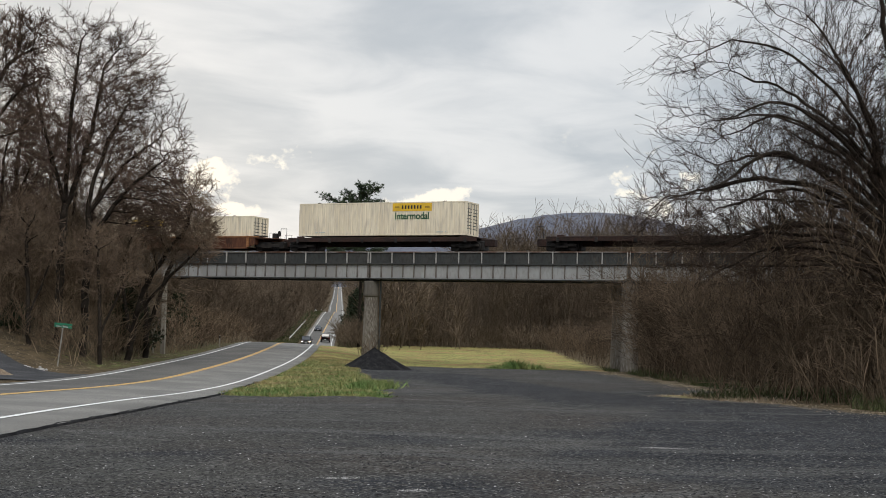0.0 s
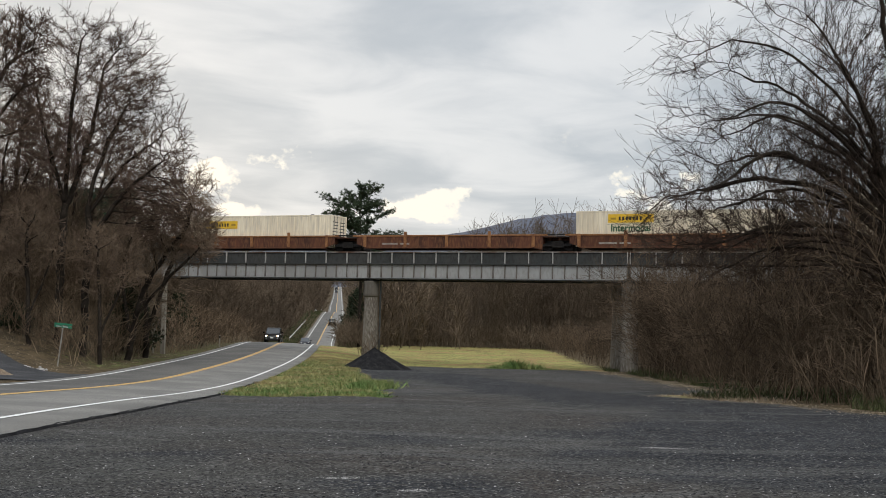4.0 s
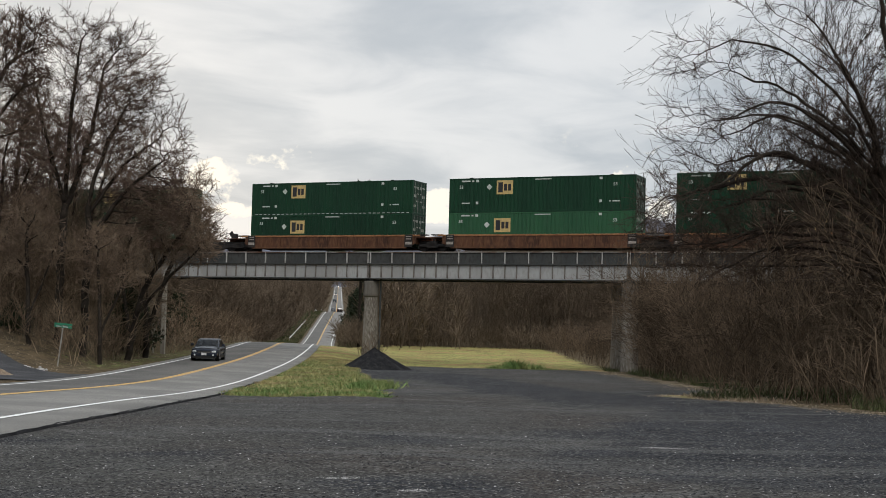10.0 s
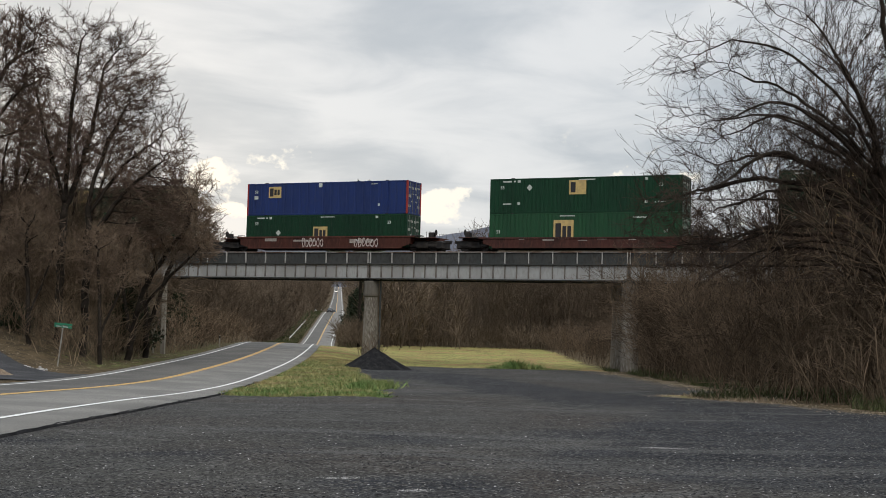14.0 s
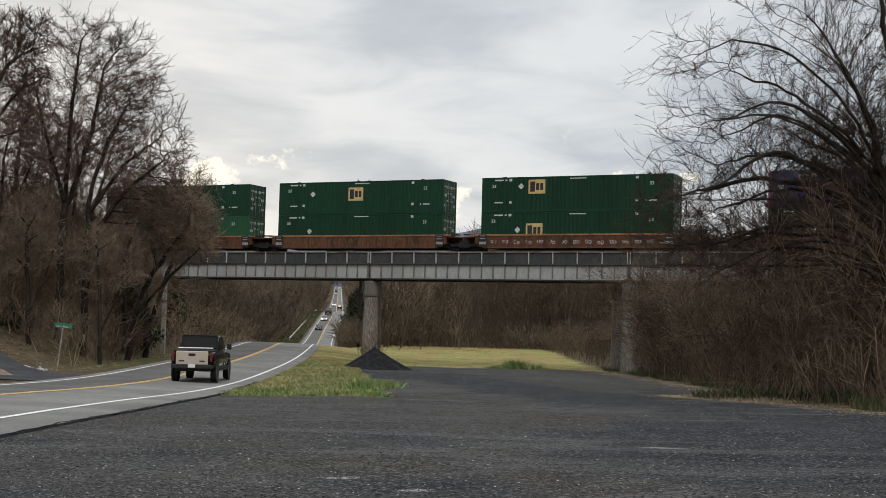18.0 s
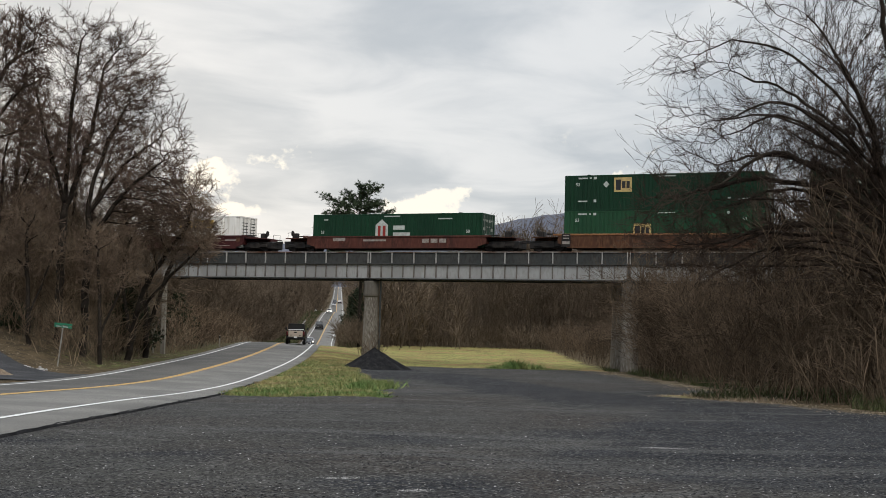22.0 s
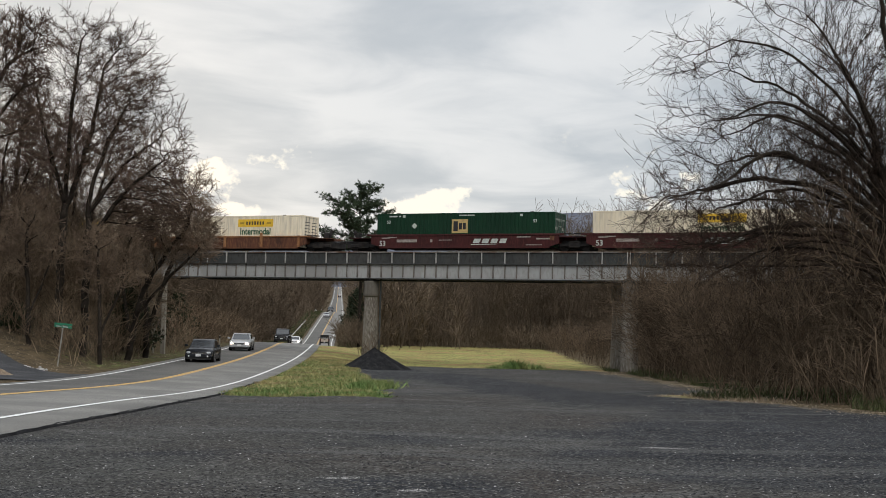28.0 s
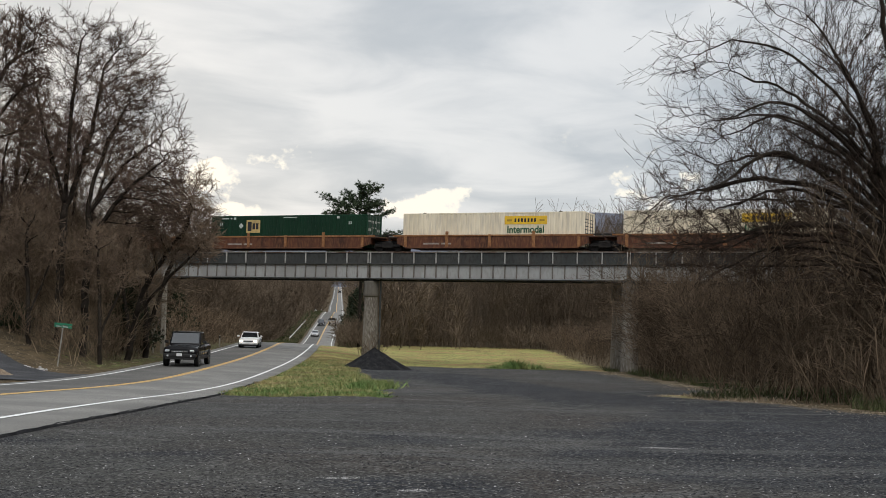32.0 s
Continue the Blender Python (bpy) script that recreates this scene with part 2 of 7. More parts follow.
# crown of the road: near bend, bridge, crest, dip, and the long hill beyond
ROAD = spline([(-13.6, -40, 0.35), (-12.9, -10, 0.05), (-12.6, 10, -0.15), (-12.7, 28, -0.42), (-12.8, 38, -0.66), (-12.75, 50, -0.98), (-13.0, 62, -1.17), (-13.45, 81, -1.09), (-14.2, 98, -0.97), (-15.6, 120, -0.80), (-17.2, 142, -0.70), (-18.2, 160, -1.12), (-19.9, 190, -1.88), (-22.5, 235, -2.75), (-26.7, 285, -2.95),
               (-32.0, 365, 0.4), (-36.3, 445, 5.0), (-41.7, 520, 3.5), (-48.2, 600, 7.7), (-60.6, 760, 15.8), (-75.3, 950, 27.2), (-86.4, 1100, 30)], 2.0)
ROAD_S = np.concatenate([[0], np.cumsum(np.linalg.norm(np.diff(ROAD, axis=0), axis=1))])
ROAD_T = np.gradient(ROAD[:, :2], axis=0)
ROAD_T /= np.linalg.norm(ROAD_T, axis=1, keepdims=True)
def narrow(s):
    """The road narrows beyond the crest."""
    y = np.interp(s, ROAD_S, ROAD[:, 1])
    return 1 - 0.14 * np.clip((y - 180) / 90, 0, 1) - 0.22 * np.clip((y - 540) / 300, 0, 1)


HALF, LANE = 4.15, 3.4  # half the asphalt, and the lane from the yellow to the white line

TURN = radians(24.854)  # the railway against the picture plane
ALONG = np.array([math.cos(TURN), -math.sin(TURN)])
OVER = np.array([math.sin(TURN), math.cos(TURN)])
TRACK0 = np.array([0.0, 109.2])


def smooth(a, b, t):
    t = np.clip((t - a) / (b - a), 0, 1)
    return t * t * (3 - 2 * t)


def to_road(x, y):
    """Signed distance from the crown (to its right positive) and the crown's height there."""
    x, y = np.atleast_1d(x).astype(float), np.atleast_1d(y).astype(float)
    d, z = np.empty(x.shape), np.empty(x.shape)
    for i in range(0, len(x), 4000):
        px, py = x[i:i + 4000, None], y[i:i + 4000, None]
        k = np.argmin((px - ROAD[None, :, 0]) ** 2 + (py - ROAD[None, :, 1]) ** 2, axis=1)
        ox, oy = px[:, 0] - ROAD[k, 0], py[:, 0] - ROAD[k, 1]
        along = ox * ROAD_T[k, 0] + oy * ROAD_T[k, 1]
        grade = np.gradient(ROAD[:, 2])[k] / np.maximum(np.gradient(ROAD_S)[k], 0.1)
        side = ox * ROAD_T[k, 1] - oy * ROAD_T[k, 0]
        d[i:i + 4000], z[i:i + 4000] = side, ROAD[k, 2] + grade * along
    return d, z


def ripple(x, y, s):
    return np.sin(x * s * 1.3 + 1.7 * np.sin(y * s * 0.9 + 1)) * np.cos(y * s * 1.1 + 1.3 * np.sin(x * s * 0.7))


def height(x, y):
    """The ground, in metres."""
    x, y = np.atleast_1d(x).astype(float), np.atleast_1d(y).astype(float)
    d, z = to_road(x, y)
    # an unseen slope is added behind the camera to cut off low sky
    base = np.interp(y, [-400, -150, -30, 0, 105, 200, 260, 285, 445, 600, 760, 950, 1300, 5000], [48, 24, 0.6, 0, -1.68, -1.6, -0.6, -1.6, 5.0, 8.2, 16.6, 28, 33, 33])
    base = base + 0.03 * ripple(x, y, 0.35) + 0.012 * ripple(x, y, 1.4)
    base = base + smooth(14, 45, x) * 1.2 * smooth(20, 60, y)
    left = np.clip(-d - 5.5, 0, 14)
    base = base + np.where(d < 0, 0.30 * left * smooth(61, 80, y) * (1 - smooth(400, 700, y)), 0)
    wide = np.where(y > 200, 22.0, np.where(d > 0, 8.0, 6.0))
    edge = HALF + np.where(d > 0, np.interp(y, [10, 22, 35, 50, 56], [0.5, 0.6, 0.75, 0.35, 0.0]), 0.0)
    w = smooth(edge + 0.25, edge + wide, np.abs(d))
    h = (z - 0.03 * np.clip(d, 0, edge) - np.interp(y, [20, 100, 120], [0.05, 0.05, 0.09])) * (1 - w) + base * w
    # railway banks beyond the ends of the bridge
    s = (x - TRACK0[0]) * ALONG[0] + (y - TRACK0[1]) * ALONG[1]
    o = (x - TRACK0[0]) * OVER[0] + (y - TRACK0[1]) * OVER[1] - 1.3
    ends = np.maximum(smooth(-44, -52, s), smooth(56, 66, s))
    bank = 6.4 - np.maximum(np.abs(o) - 3.2, 0) * 0.62
    return np.where((ends > 0) & (bank > h), h + (bank - h) * ends, h)


def ground_at(x, y):
    return float(height(x, y)[0])


# ---------------------------------------------------------------- ground sheet with its covers
def lot_edge(y):
    return 11.8 + np.interp(y, [0, 30, 40, 46, 60, 100], [8, 3.2, 0.9, 0, 0, 0.3]) - 3.3 * np.exp(-((y - 50) / 3.2) ** 2)


MILLED = spline([(-4.5, 88, 0), (-1.5, 76, 0), (2.2, 60, 0), (4.6, 48, 0), (8.6, 41, 0), (13.0, 35, 0)], 1.0)


def dustiness(x, y):
    """0 where black millings lie fresh, 1 where the lot is dusty and pale."""
    d = np.full(len(x), 1e9)
    for px, py, _ in MILLED:
        d = np.minimum(d, np.hypot(x - px, (y - py) * 0.6))
    black = np.exp(-(d / 2.3) ** 2) + 1.1 * np.exp(-((x - 8.0) / 4.6) ** 2 - ((y - 25) / 7.5) ** 2)
    pale = np.exp(-((x - 8.6) / 2.6) ** 2 - ((y - 70) / 9.0) ** 2) + 0.7 * np.exp(-((x - 0.5) / 5.0) ** 2 - ((y - 35) / 7.0) ** 2) + 0.5 * np.exp(-((x + 3.5) / 3.0) ** 2 - ((y - 47) / 4.0) ** 2)
    return np.clip(0.72 + 0.5 * pale - 1.15 * black + 0.10 * ripple(x, y, 0.5), 0, 1)


def covers(x, y):
    """Share of bare gravel, green grass and dry grass at each place; the rest is leaf litter."""
    d, _ = to_road(x, y)
    j = 0.35 * ripple(x, y, 1.1) + 0.18 * ripple(x + 5, y, 2.9)
    wedge = np.interp(y, [40, 46, 60, 82, 104], [-1.35, -1.75, -3.1, -5.2, -4.6])
    gravel = smooth(0.5, -0.5, x - lot_edge(y) + j) * smooth(0.5, -0.4, y - 104 + 1.5 * j) * smooth(3.0, 4.0, d)
    gravel = np.maximum(gravel, smooth(-8.2, -6.6, d + j) * smooth(-3.9, -4.4, d) * smooth(70, 84, y) * smooth(150, 138, y))
    gravel *= 1 - smooth(-0.7, 0.7, y - (43.4 - 0.93 * (x + 1.8)) + j) * smooth(0.4, -0.4, x - wedge + j)
    open_field = smooth(15.5, 12, x + j - 0.02 * (y - 104)) * smooth(3.5, 4.6, d) * smooth(205, 195, y) * (1 - smooth(8.5, 10.5, x) * smooth(106, 98, y))
    verge = np.exp(-((x - 10.6) / 2.4) ** 2 - ((y - 49) / 4.5) ** 2) * 1.3
    grass = np.clip(open_field + 0.25 * np.clip(verge, 0, 1) + 0.5 * smooth(-12, -5, d) * smooth(-3.9, -4.6, d) * smooth(66, 76, y) * smooth(190, 170, y), 0, 1) * (1 - gravel)
    dry = np.clip(0.15 + 0.75 * smooth(86, 112, y) + 0.35 * ripple(x, y, 0.5) + 0.4 * np.clip(verge, 0, 1), 0, 1)
    dry = np.where(d < 0, 0.15 * dry, dry)
    near = smooth(64, 50, y) * smooth(2.5, -2.5, x)
    dry = np.clip(dry * (1 - 0.75 * near) + 0.5 * near * np.clip(ripple(x, y, 0.8) - 0.1, 0, 1), 0, 1)
    return gravel, grass * (1 - dry), grass * dry


def ground_material():
    m = bpy.data.materials.new("ground_cover")
    m.use_nodes = True
    nodes, links = m.node_tree.nodes, m.node_tree.links
    b = nodes["Principled BSDF"]
    b.inputs["Roughness"].default_value = 0.95
    b.inputs["Specular IOR Level"].default_value = 0.06
    at = nodes.new("ShaderNodeAttribute")
    at.attribute_name = "cover"
    sep = nodes.new("ShaderNodeSeparateColor")
    links.new(at.outputs["Color"], sep.inputs[0])
    pos = nodes.new("ShaderNodeTexCoord").outputs["Object"]

    def noise_of(scale, lo, hi, detail=5.0):
        n = nodes.new("ShaderNodeTexNoise")
        n.inputs["Scale"].default_value, n.inputs["Detail"].default_value = scale, detail
        links.new(pos, n.inputs["Vector"])
        r = nodes.new("ShaderNodeMapRange")
        links.new(n.outputs["Fac"], r.inputs[0])
        r.inputs[1].default_value, r.inputs[2].default_value = lo, hi
        return r.outputs[0]

    def mix(fac, a, c):
        n = nodes.new("ShaderNodeMix")
        n.data_type = "RGBA"
        links.new(fac, n.inputs[0])
        for slot, v in ((n.inputs[6], a), (n.inputs[7], c)):
            if isinstance(v, tuple):
                slot.default_value = (*v, 1)
            else:
                links.new(v, slot)
        return n.outputs[2]

    def rings(cx, cy, scale, lo, hi):
        """Arcs that turning wheels leave about a centre."""
        off = nodes.new("ShaderNodeVectorMath")
        off.operation = "SUBTRACT"
        off.inputs[1].default_value = (cx, cy, 0)
        links.new(pos, off.inputs[0])
        flat = nodes.new("ShaderNodeVectorMath")
        flat.operation = "MULTIPLY"
        flat.inputs[1].default_value = (1, 0.75, 0)
        links.new(off.outputs[0], flat.inputs[0])
        far = nodes.new("ShaderNodeVectorMath")
        far.operation = "LENGTH"
        links.new(flat.outputs[0], far.inputs[0])
        slow = nodes.new("ShaderNodeVectorMath")
        slow.operation = "SCALE"
        slow.inputs[3].default_value = 0.13
        links.new(off.outputs[0], slow.inputs[0])
        both = nodes.new("ShaderNodeVectorMath")
        both.operation = "ADD"
        to = nodes.new("ShaderNodeCombineXYZ")
        links.new(far.outputs["Value"], to.inputs[2])
        links.new(to.outputs[0], both.inputs[0])
        links.new(slow.outputs[0], both.inputs[1])
        n = nodes.new("ShaderNodeTexNoise")
        n.inputs["Scale"].default_value, n.inputs["Detail"].default_value = scale, 4.0
        links.new(both.outputs[0], n.inputs["Vector"])
        r = nodes.new("ShaderNodeMapRange")
        links.new(n.outputs["Fac"], r.inputs[0])
        r.inputs[1].default_value, r.inputs[2].default_value = lo, hi
        return r.outputs[0]

    def ragged(channel, scale):
        add = nodes.new("ShaderNodeMath")
        add.operation = "ADD"
        links.new(channel, add.inputs[0])
        links.new(noise_of(scale, 0.2, 0.8), add.inputs[1])
        r = nodes.new("ShaderNodeMapRange")
        r.inputs[1].default_value, r.inputs[2].default_value = 0.85, 1.15
        links.new(add.outputs[0], r.inputs[0])
        return r.outputs[0]

    litter = mix(noise_of(1.2, 0.4, 0.65), (0.046, 0.035, 0.022), (0.102, 0.076, 0.045))
    litter = mix(noise_of(14, 0.5, 0.7), litter, (0.165, 0.128, 0.082))
    millings = mix(noise_of(0.9, 0.36, 0.66), (0.018, 0.020, 0.024), (0.036, 0.039, 0.045))
    dust = mix(noise_of(0.30, 0.36, 0.64), (0.050, 0.049, 0.045), (0.076, 0.076, 0.071))
    dust = mix(noise_of(0.09, 0.44, 0.60, 2.0), dust, (0.062, 0.054, 0.048))
    dust = mix(rings(-3.0, 28.0, 0.9, 0.52, 0.64), dust, (0.102, 0.100, 0.095))
    dust = mix(noise_of(2.2, 0.46, 0.72, 8.0), dust, (0.034, 0.034, 0.033))
    gravel = mix(ragged(at.outputs["Alpha"], 0.35), millings, dust)
    gravel = mix(rings(5.0, 62.0, 0.8, 0.56, 0.66), gravel, (0.088, 0.088, 0.086))
    gravel = mix(noise_of(9, 0.54, 0.68, 4.0), gravel, (0.072, 0.068, 0.062))
    gravel = mix(noise_of(15, 0.56, 0.61, 5.0), gravel, (0.150, 0.146, 0.140))
    gravel = mix(noise_of(20, 0.46, 0.40, 4.0), gravel, (0.010, 0.010, 0.011))
    green = mix(noise_of(1.6, 0.38, 0.62), (0.100, 0.140, 0.042), (0.195, 0.190, 0.078))
    green = mix(noise_of(0.7, 0.50, 0.64), green, (0.150, 0.115, 0.055))
    green = mix(noise_of(26, 0.48, 0.7), green, (0.035, 0.055, 0.014))
    dry = mix(noise_of(0.22, 0.45, 0.58), (0.335, 0.305, 0.112), (0.340, 0.215, 0.108))
    dry = mix(noise_of(1.1, 0.46, 0.62), dry, (0.205, 0.210, 0.075))
    dry = mix(noise_of(7, 0.50, 0.7), dry, (0.085, 0.085, 0.030))
    c = mix(ragged(sep.outputs[1], 2.4), litter, green)
    c = mix(ragged(sep.outputs[2], 1.8), c, dry)
    c = mix(ragged(sep.outputs[0], 3.2), c, gravel)
    links.new(c, b.inputs["Base Color"])
    n = nodes.new("ShaderNodeTexNoise")
    n.inputs["Scale"].default_value, n.inputs["Detail"].default_value = 30, 8
    links.new(pos, n.inputs["Vector"])
    k = nodes.new("ShaderNodeBump")
    k.inputs["Strength"].default_value, k.inputs["Distance"].default_value = 0.8, 0.03
    links.new(n.outputs["Fac"], k.inputs["Height"])
    links.new(k.outputs[0], b.inputs["Normal"])
    return m


def spaced(*runs):
    out = []
    for a, b, step in runs:
        out.extend(np.arange(a, b, step))
    return np.array(out + [runs[-1][1]])


def build_ground():
    xs = spaced((-4000, -600, 425), (-600, -150, 30), (-150, -44, 5.3), (-44, 30, 0.5), (30, 80, 5), (80, 600, 32.5), (600, 4000, 425))
    ys = spaced((-900, -100, 100), (-100, 8, 6), (8, 118, 0.5), (118, 240, 4.0), (240, 800, 14), (800, 1600, 40), (1600, 4800, 400))
    gx, gy = np.meshgrid(xs, ys)
    x, y = gx.ravel(), gy.ravel()
    v = np.stack([x, y, height(x, y)], 1)
    nx, ny = len(xs), len(ys)
    i = (np.arange(ny - 1)[:, None] * nx + np.arange(nx - 1)[None, :]).ravel()
    me = arrays("ground", v, np.stack([i, i + 1, i + nx + 1, i + nx], 1), ground_material())
    me.polygons.foreach_set("use_smooth", [True] * len(me.polygons))
    g, gr, dr = covers(x, y)
    col = me.color_attributes.new("cover", "FLOAT_COLOR", "POINT")
    col.data.foreach_set("color", np.stack([g, gr, dr, dustiness(x, y)], 1).astype(np.float32).ravel())
    tagged(new("ground", me), "dark gravel lot, grass verges and leaf-strewn woodland floor", "ground", kind="structure")


build_ground()


def fall(o):
    """The road falls to its right side alone."""
    return 0.03 * max(o, 0.0)


def strip(name, offsets, drops, mat, s0=0.0, s1=None, lift=0.0, parent=None, dash=None, kind="structure", label="", category="", step=1.0, wobble=0.0):
    """A band that follows the road: offsets from the crown (right positive) and how far each lies below it."""
    s1 = ROAD_S[-1] if s1 is None else s1
    s = np.concatenate([np.arange(s0, min(s1, 260), step), np.arange(max(s0, 260), s1, step * 6), [s1]]) if s0 < 260 else np.append(np.arange(s0, s1, step * 6), s1)
    c = np.stack([np.interp(s, ROAD_S, ROAD[:, k]) for k in range(3)], 1)
    t = np.stack([np.interp(s, ROAD_S, ROAD_T[:, k]) for k in range(2)], 1)
    rows = []
    for k, (o, dr) in enumerate(zip(offsets, drops)):
        o = o(s) if callable(o) else o
        dr = dr(s) if callable(dr) else dr
        o = o * narrow(s)
        out = o + (wobble * (np.sin(s * 0.9) + np.sin(s * 2.3 + k) + 0.8 * np.sin(s * 5.1)) * np.sign(o) if k in (0, len(offsets) - 1) else 0)
        rows.append(np.stack([c[:, 0] + t[:, 1] * out, c[:, 1] - t[:, 0] * out, c[:, 2] - dr + lift], 1))
    v = np.stack(rows, 1).reshape(-1, 3)
    n = len(offsets)
    i = (np.arange(len(s) - 1)[:, None] * n + np.arange(n - 1)[None, :]).ravel()
    me = arrays(name, v, np.stack([i, i + 1, i + n + 1, i + n], 1), mat)
    me.polygons.foreach_set("use_smooth", [True] * len(me.polygons))
    ob = new(name, me)
    ob.parent = parent
    return tagged(ob, label, category, kind=kind if parent is None else "")


def apron(s):
    """Right edge of the asphalt: a paved apron in front of the lot."""
    y = np.interp(s, ROAD_S, ROAD[:, 1])
    return HALF + np.interp(y, [10, 22, 35, 50, 56], [0.5, 0.6, 0.75, 0.35, 0.0])


road = strip("road", [-HALF - 0.5, -HALF, -LANE, -1.7, 0, 1.7, LANE, apron, lambda s: apron(s) + 0.05], [0.16, 0, 0, 0, 0, fall(1.7), fall(LANE), lambda s: 0.03 * apron(s), lambda s: 0.03 * apron(s) + 0.20],
             ASPHALT, label="worn grey two-lane asphalt road over a crest and up a hill", category="road", wobble=0.03)
# darker sheet over the far lane that paints in its duller light
strip("resurfaced_lane", [-LANE + 0.12, -1.7, -0.22], [0, 0, 0], DARK_LANE, lift=0.006, parent=road, label="worn asphalt lane darkened for its duller light", wobble=0.012)
strip("broken_edge", [lambda s: apron(s) - 0.01, lambda s: apron(s) + 0.05, lambda s: apron(s) + 0.11], [lambda s: 0.03 * apron(s) - 0.004, lambda s: 0.03 * apron(s) + 0.02, lambda s: 0.03 * apron(s) + 0.16], COAL, 40.0, 104.0, lift=0.006, parent=road, label="crumbled black edge of the asphalt", wobble=0.035, step=0.22)
for name, o, mat, text in (("edge_line", -LANE, WHITE_LINE, "white edge line"), ("edge_line", LANE, WHITE_LINE, "white edge line"),
                           ("centre_line", -0.085, YELLOW_LINE, "worn yellow centre line"), ("centre_line", 0.085, YELLOW_LINE, "worn yellow centre line")):
    W = 0.07 if "centre" in name else 0.085
    strip(name, [o - W, o + W], [fall(o - W), fall(o + W)], mat, lift=0.012, parent=road, label=text)


def driveway():
    """A dark side road that leaves the bend."""
    c = spline([(-15.8, 58.5, 0), (-19.5, 61.5, 0), (-23.8, 66.0, 0), (-28.5, 72.0, 0), (-35.0, 79, 0)], 0.5)
    t = np.gradient(c[:, :2], axis=0)
    t /= np.linalg.norm(t, axis=1, keepdims=True)
    wide = np.interp(np.arange(len(c)), [0, 8, 16], [5.5, 4.2, 3.4])
    offs = np.linspace(-1, 1, 9)
    rows = []
    for o in offs:
        x, y = c[:, 0] + t[:, 1] * o * wide, c[:, 1] - t[:, 0] * o * wide
        d, zr = to_road(x, y)
        z = np.where(np.abs(d) < HALF + 0.6, zr - 0.02, height(x, y) + (0.05 if abs(o) < 0.99 else -0.05))
        rows.append(np.stack([x, y, z], 1))
    v = np.stack(rows, 1).reshape(-1, 3)
    n = len(offs)
    i = (np.arange(len(c) - 1)[:, None] * n + np.arange(n - 1)[None, :]).ravel()
    me = arrays("side_road", v, np.stack([i, i + 1, i + n + 1, i + n], 1), FRESH)
    tagged(new("side_road", me), "dark asphalt side road leaving the bend", "road", kind="structure")


driveway()


# ---------------------------------------------------------------- railway bridge
# along the line x runs with the train, y away from the camera, z up; x = 0, y = 0 is where the containers' near side crosses the middle of the view
LINE = pose(0.0, 109.2, 0.0, 0, 0, -24.854)
RAIL = 7.85  # top of rail
MID = 1.30  # middle of the track behind the containers' near side
FACE = -1.05  # outer face of the near girder
SPAN, PIER0 = 22.8, -6.35


# stiffener colour carries the shadow lines as well as brown rust patches
SHADE_RUST = material("shadow_and_rust_stiffener", (0.21, 0.20, 0.19), 0.7, second=(0.10, 0.075, 0.06), scale=2, streak=3)
COPING = material("grey_coping_paint", (0.40, 0.38, 0.36), 0.6, second=(0.17, 0.085, 0.055), scale=0.5, low=0.5, high=0.62, fine=(0.26, 0.2, 0.17), fine_scale=9)


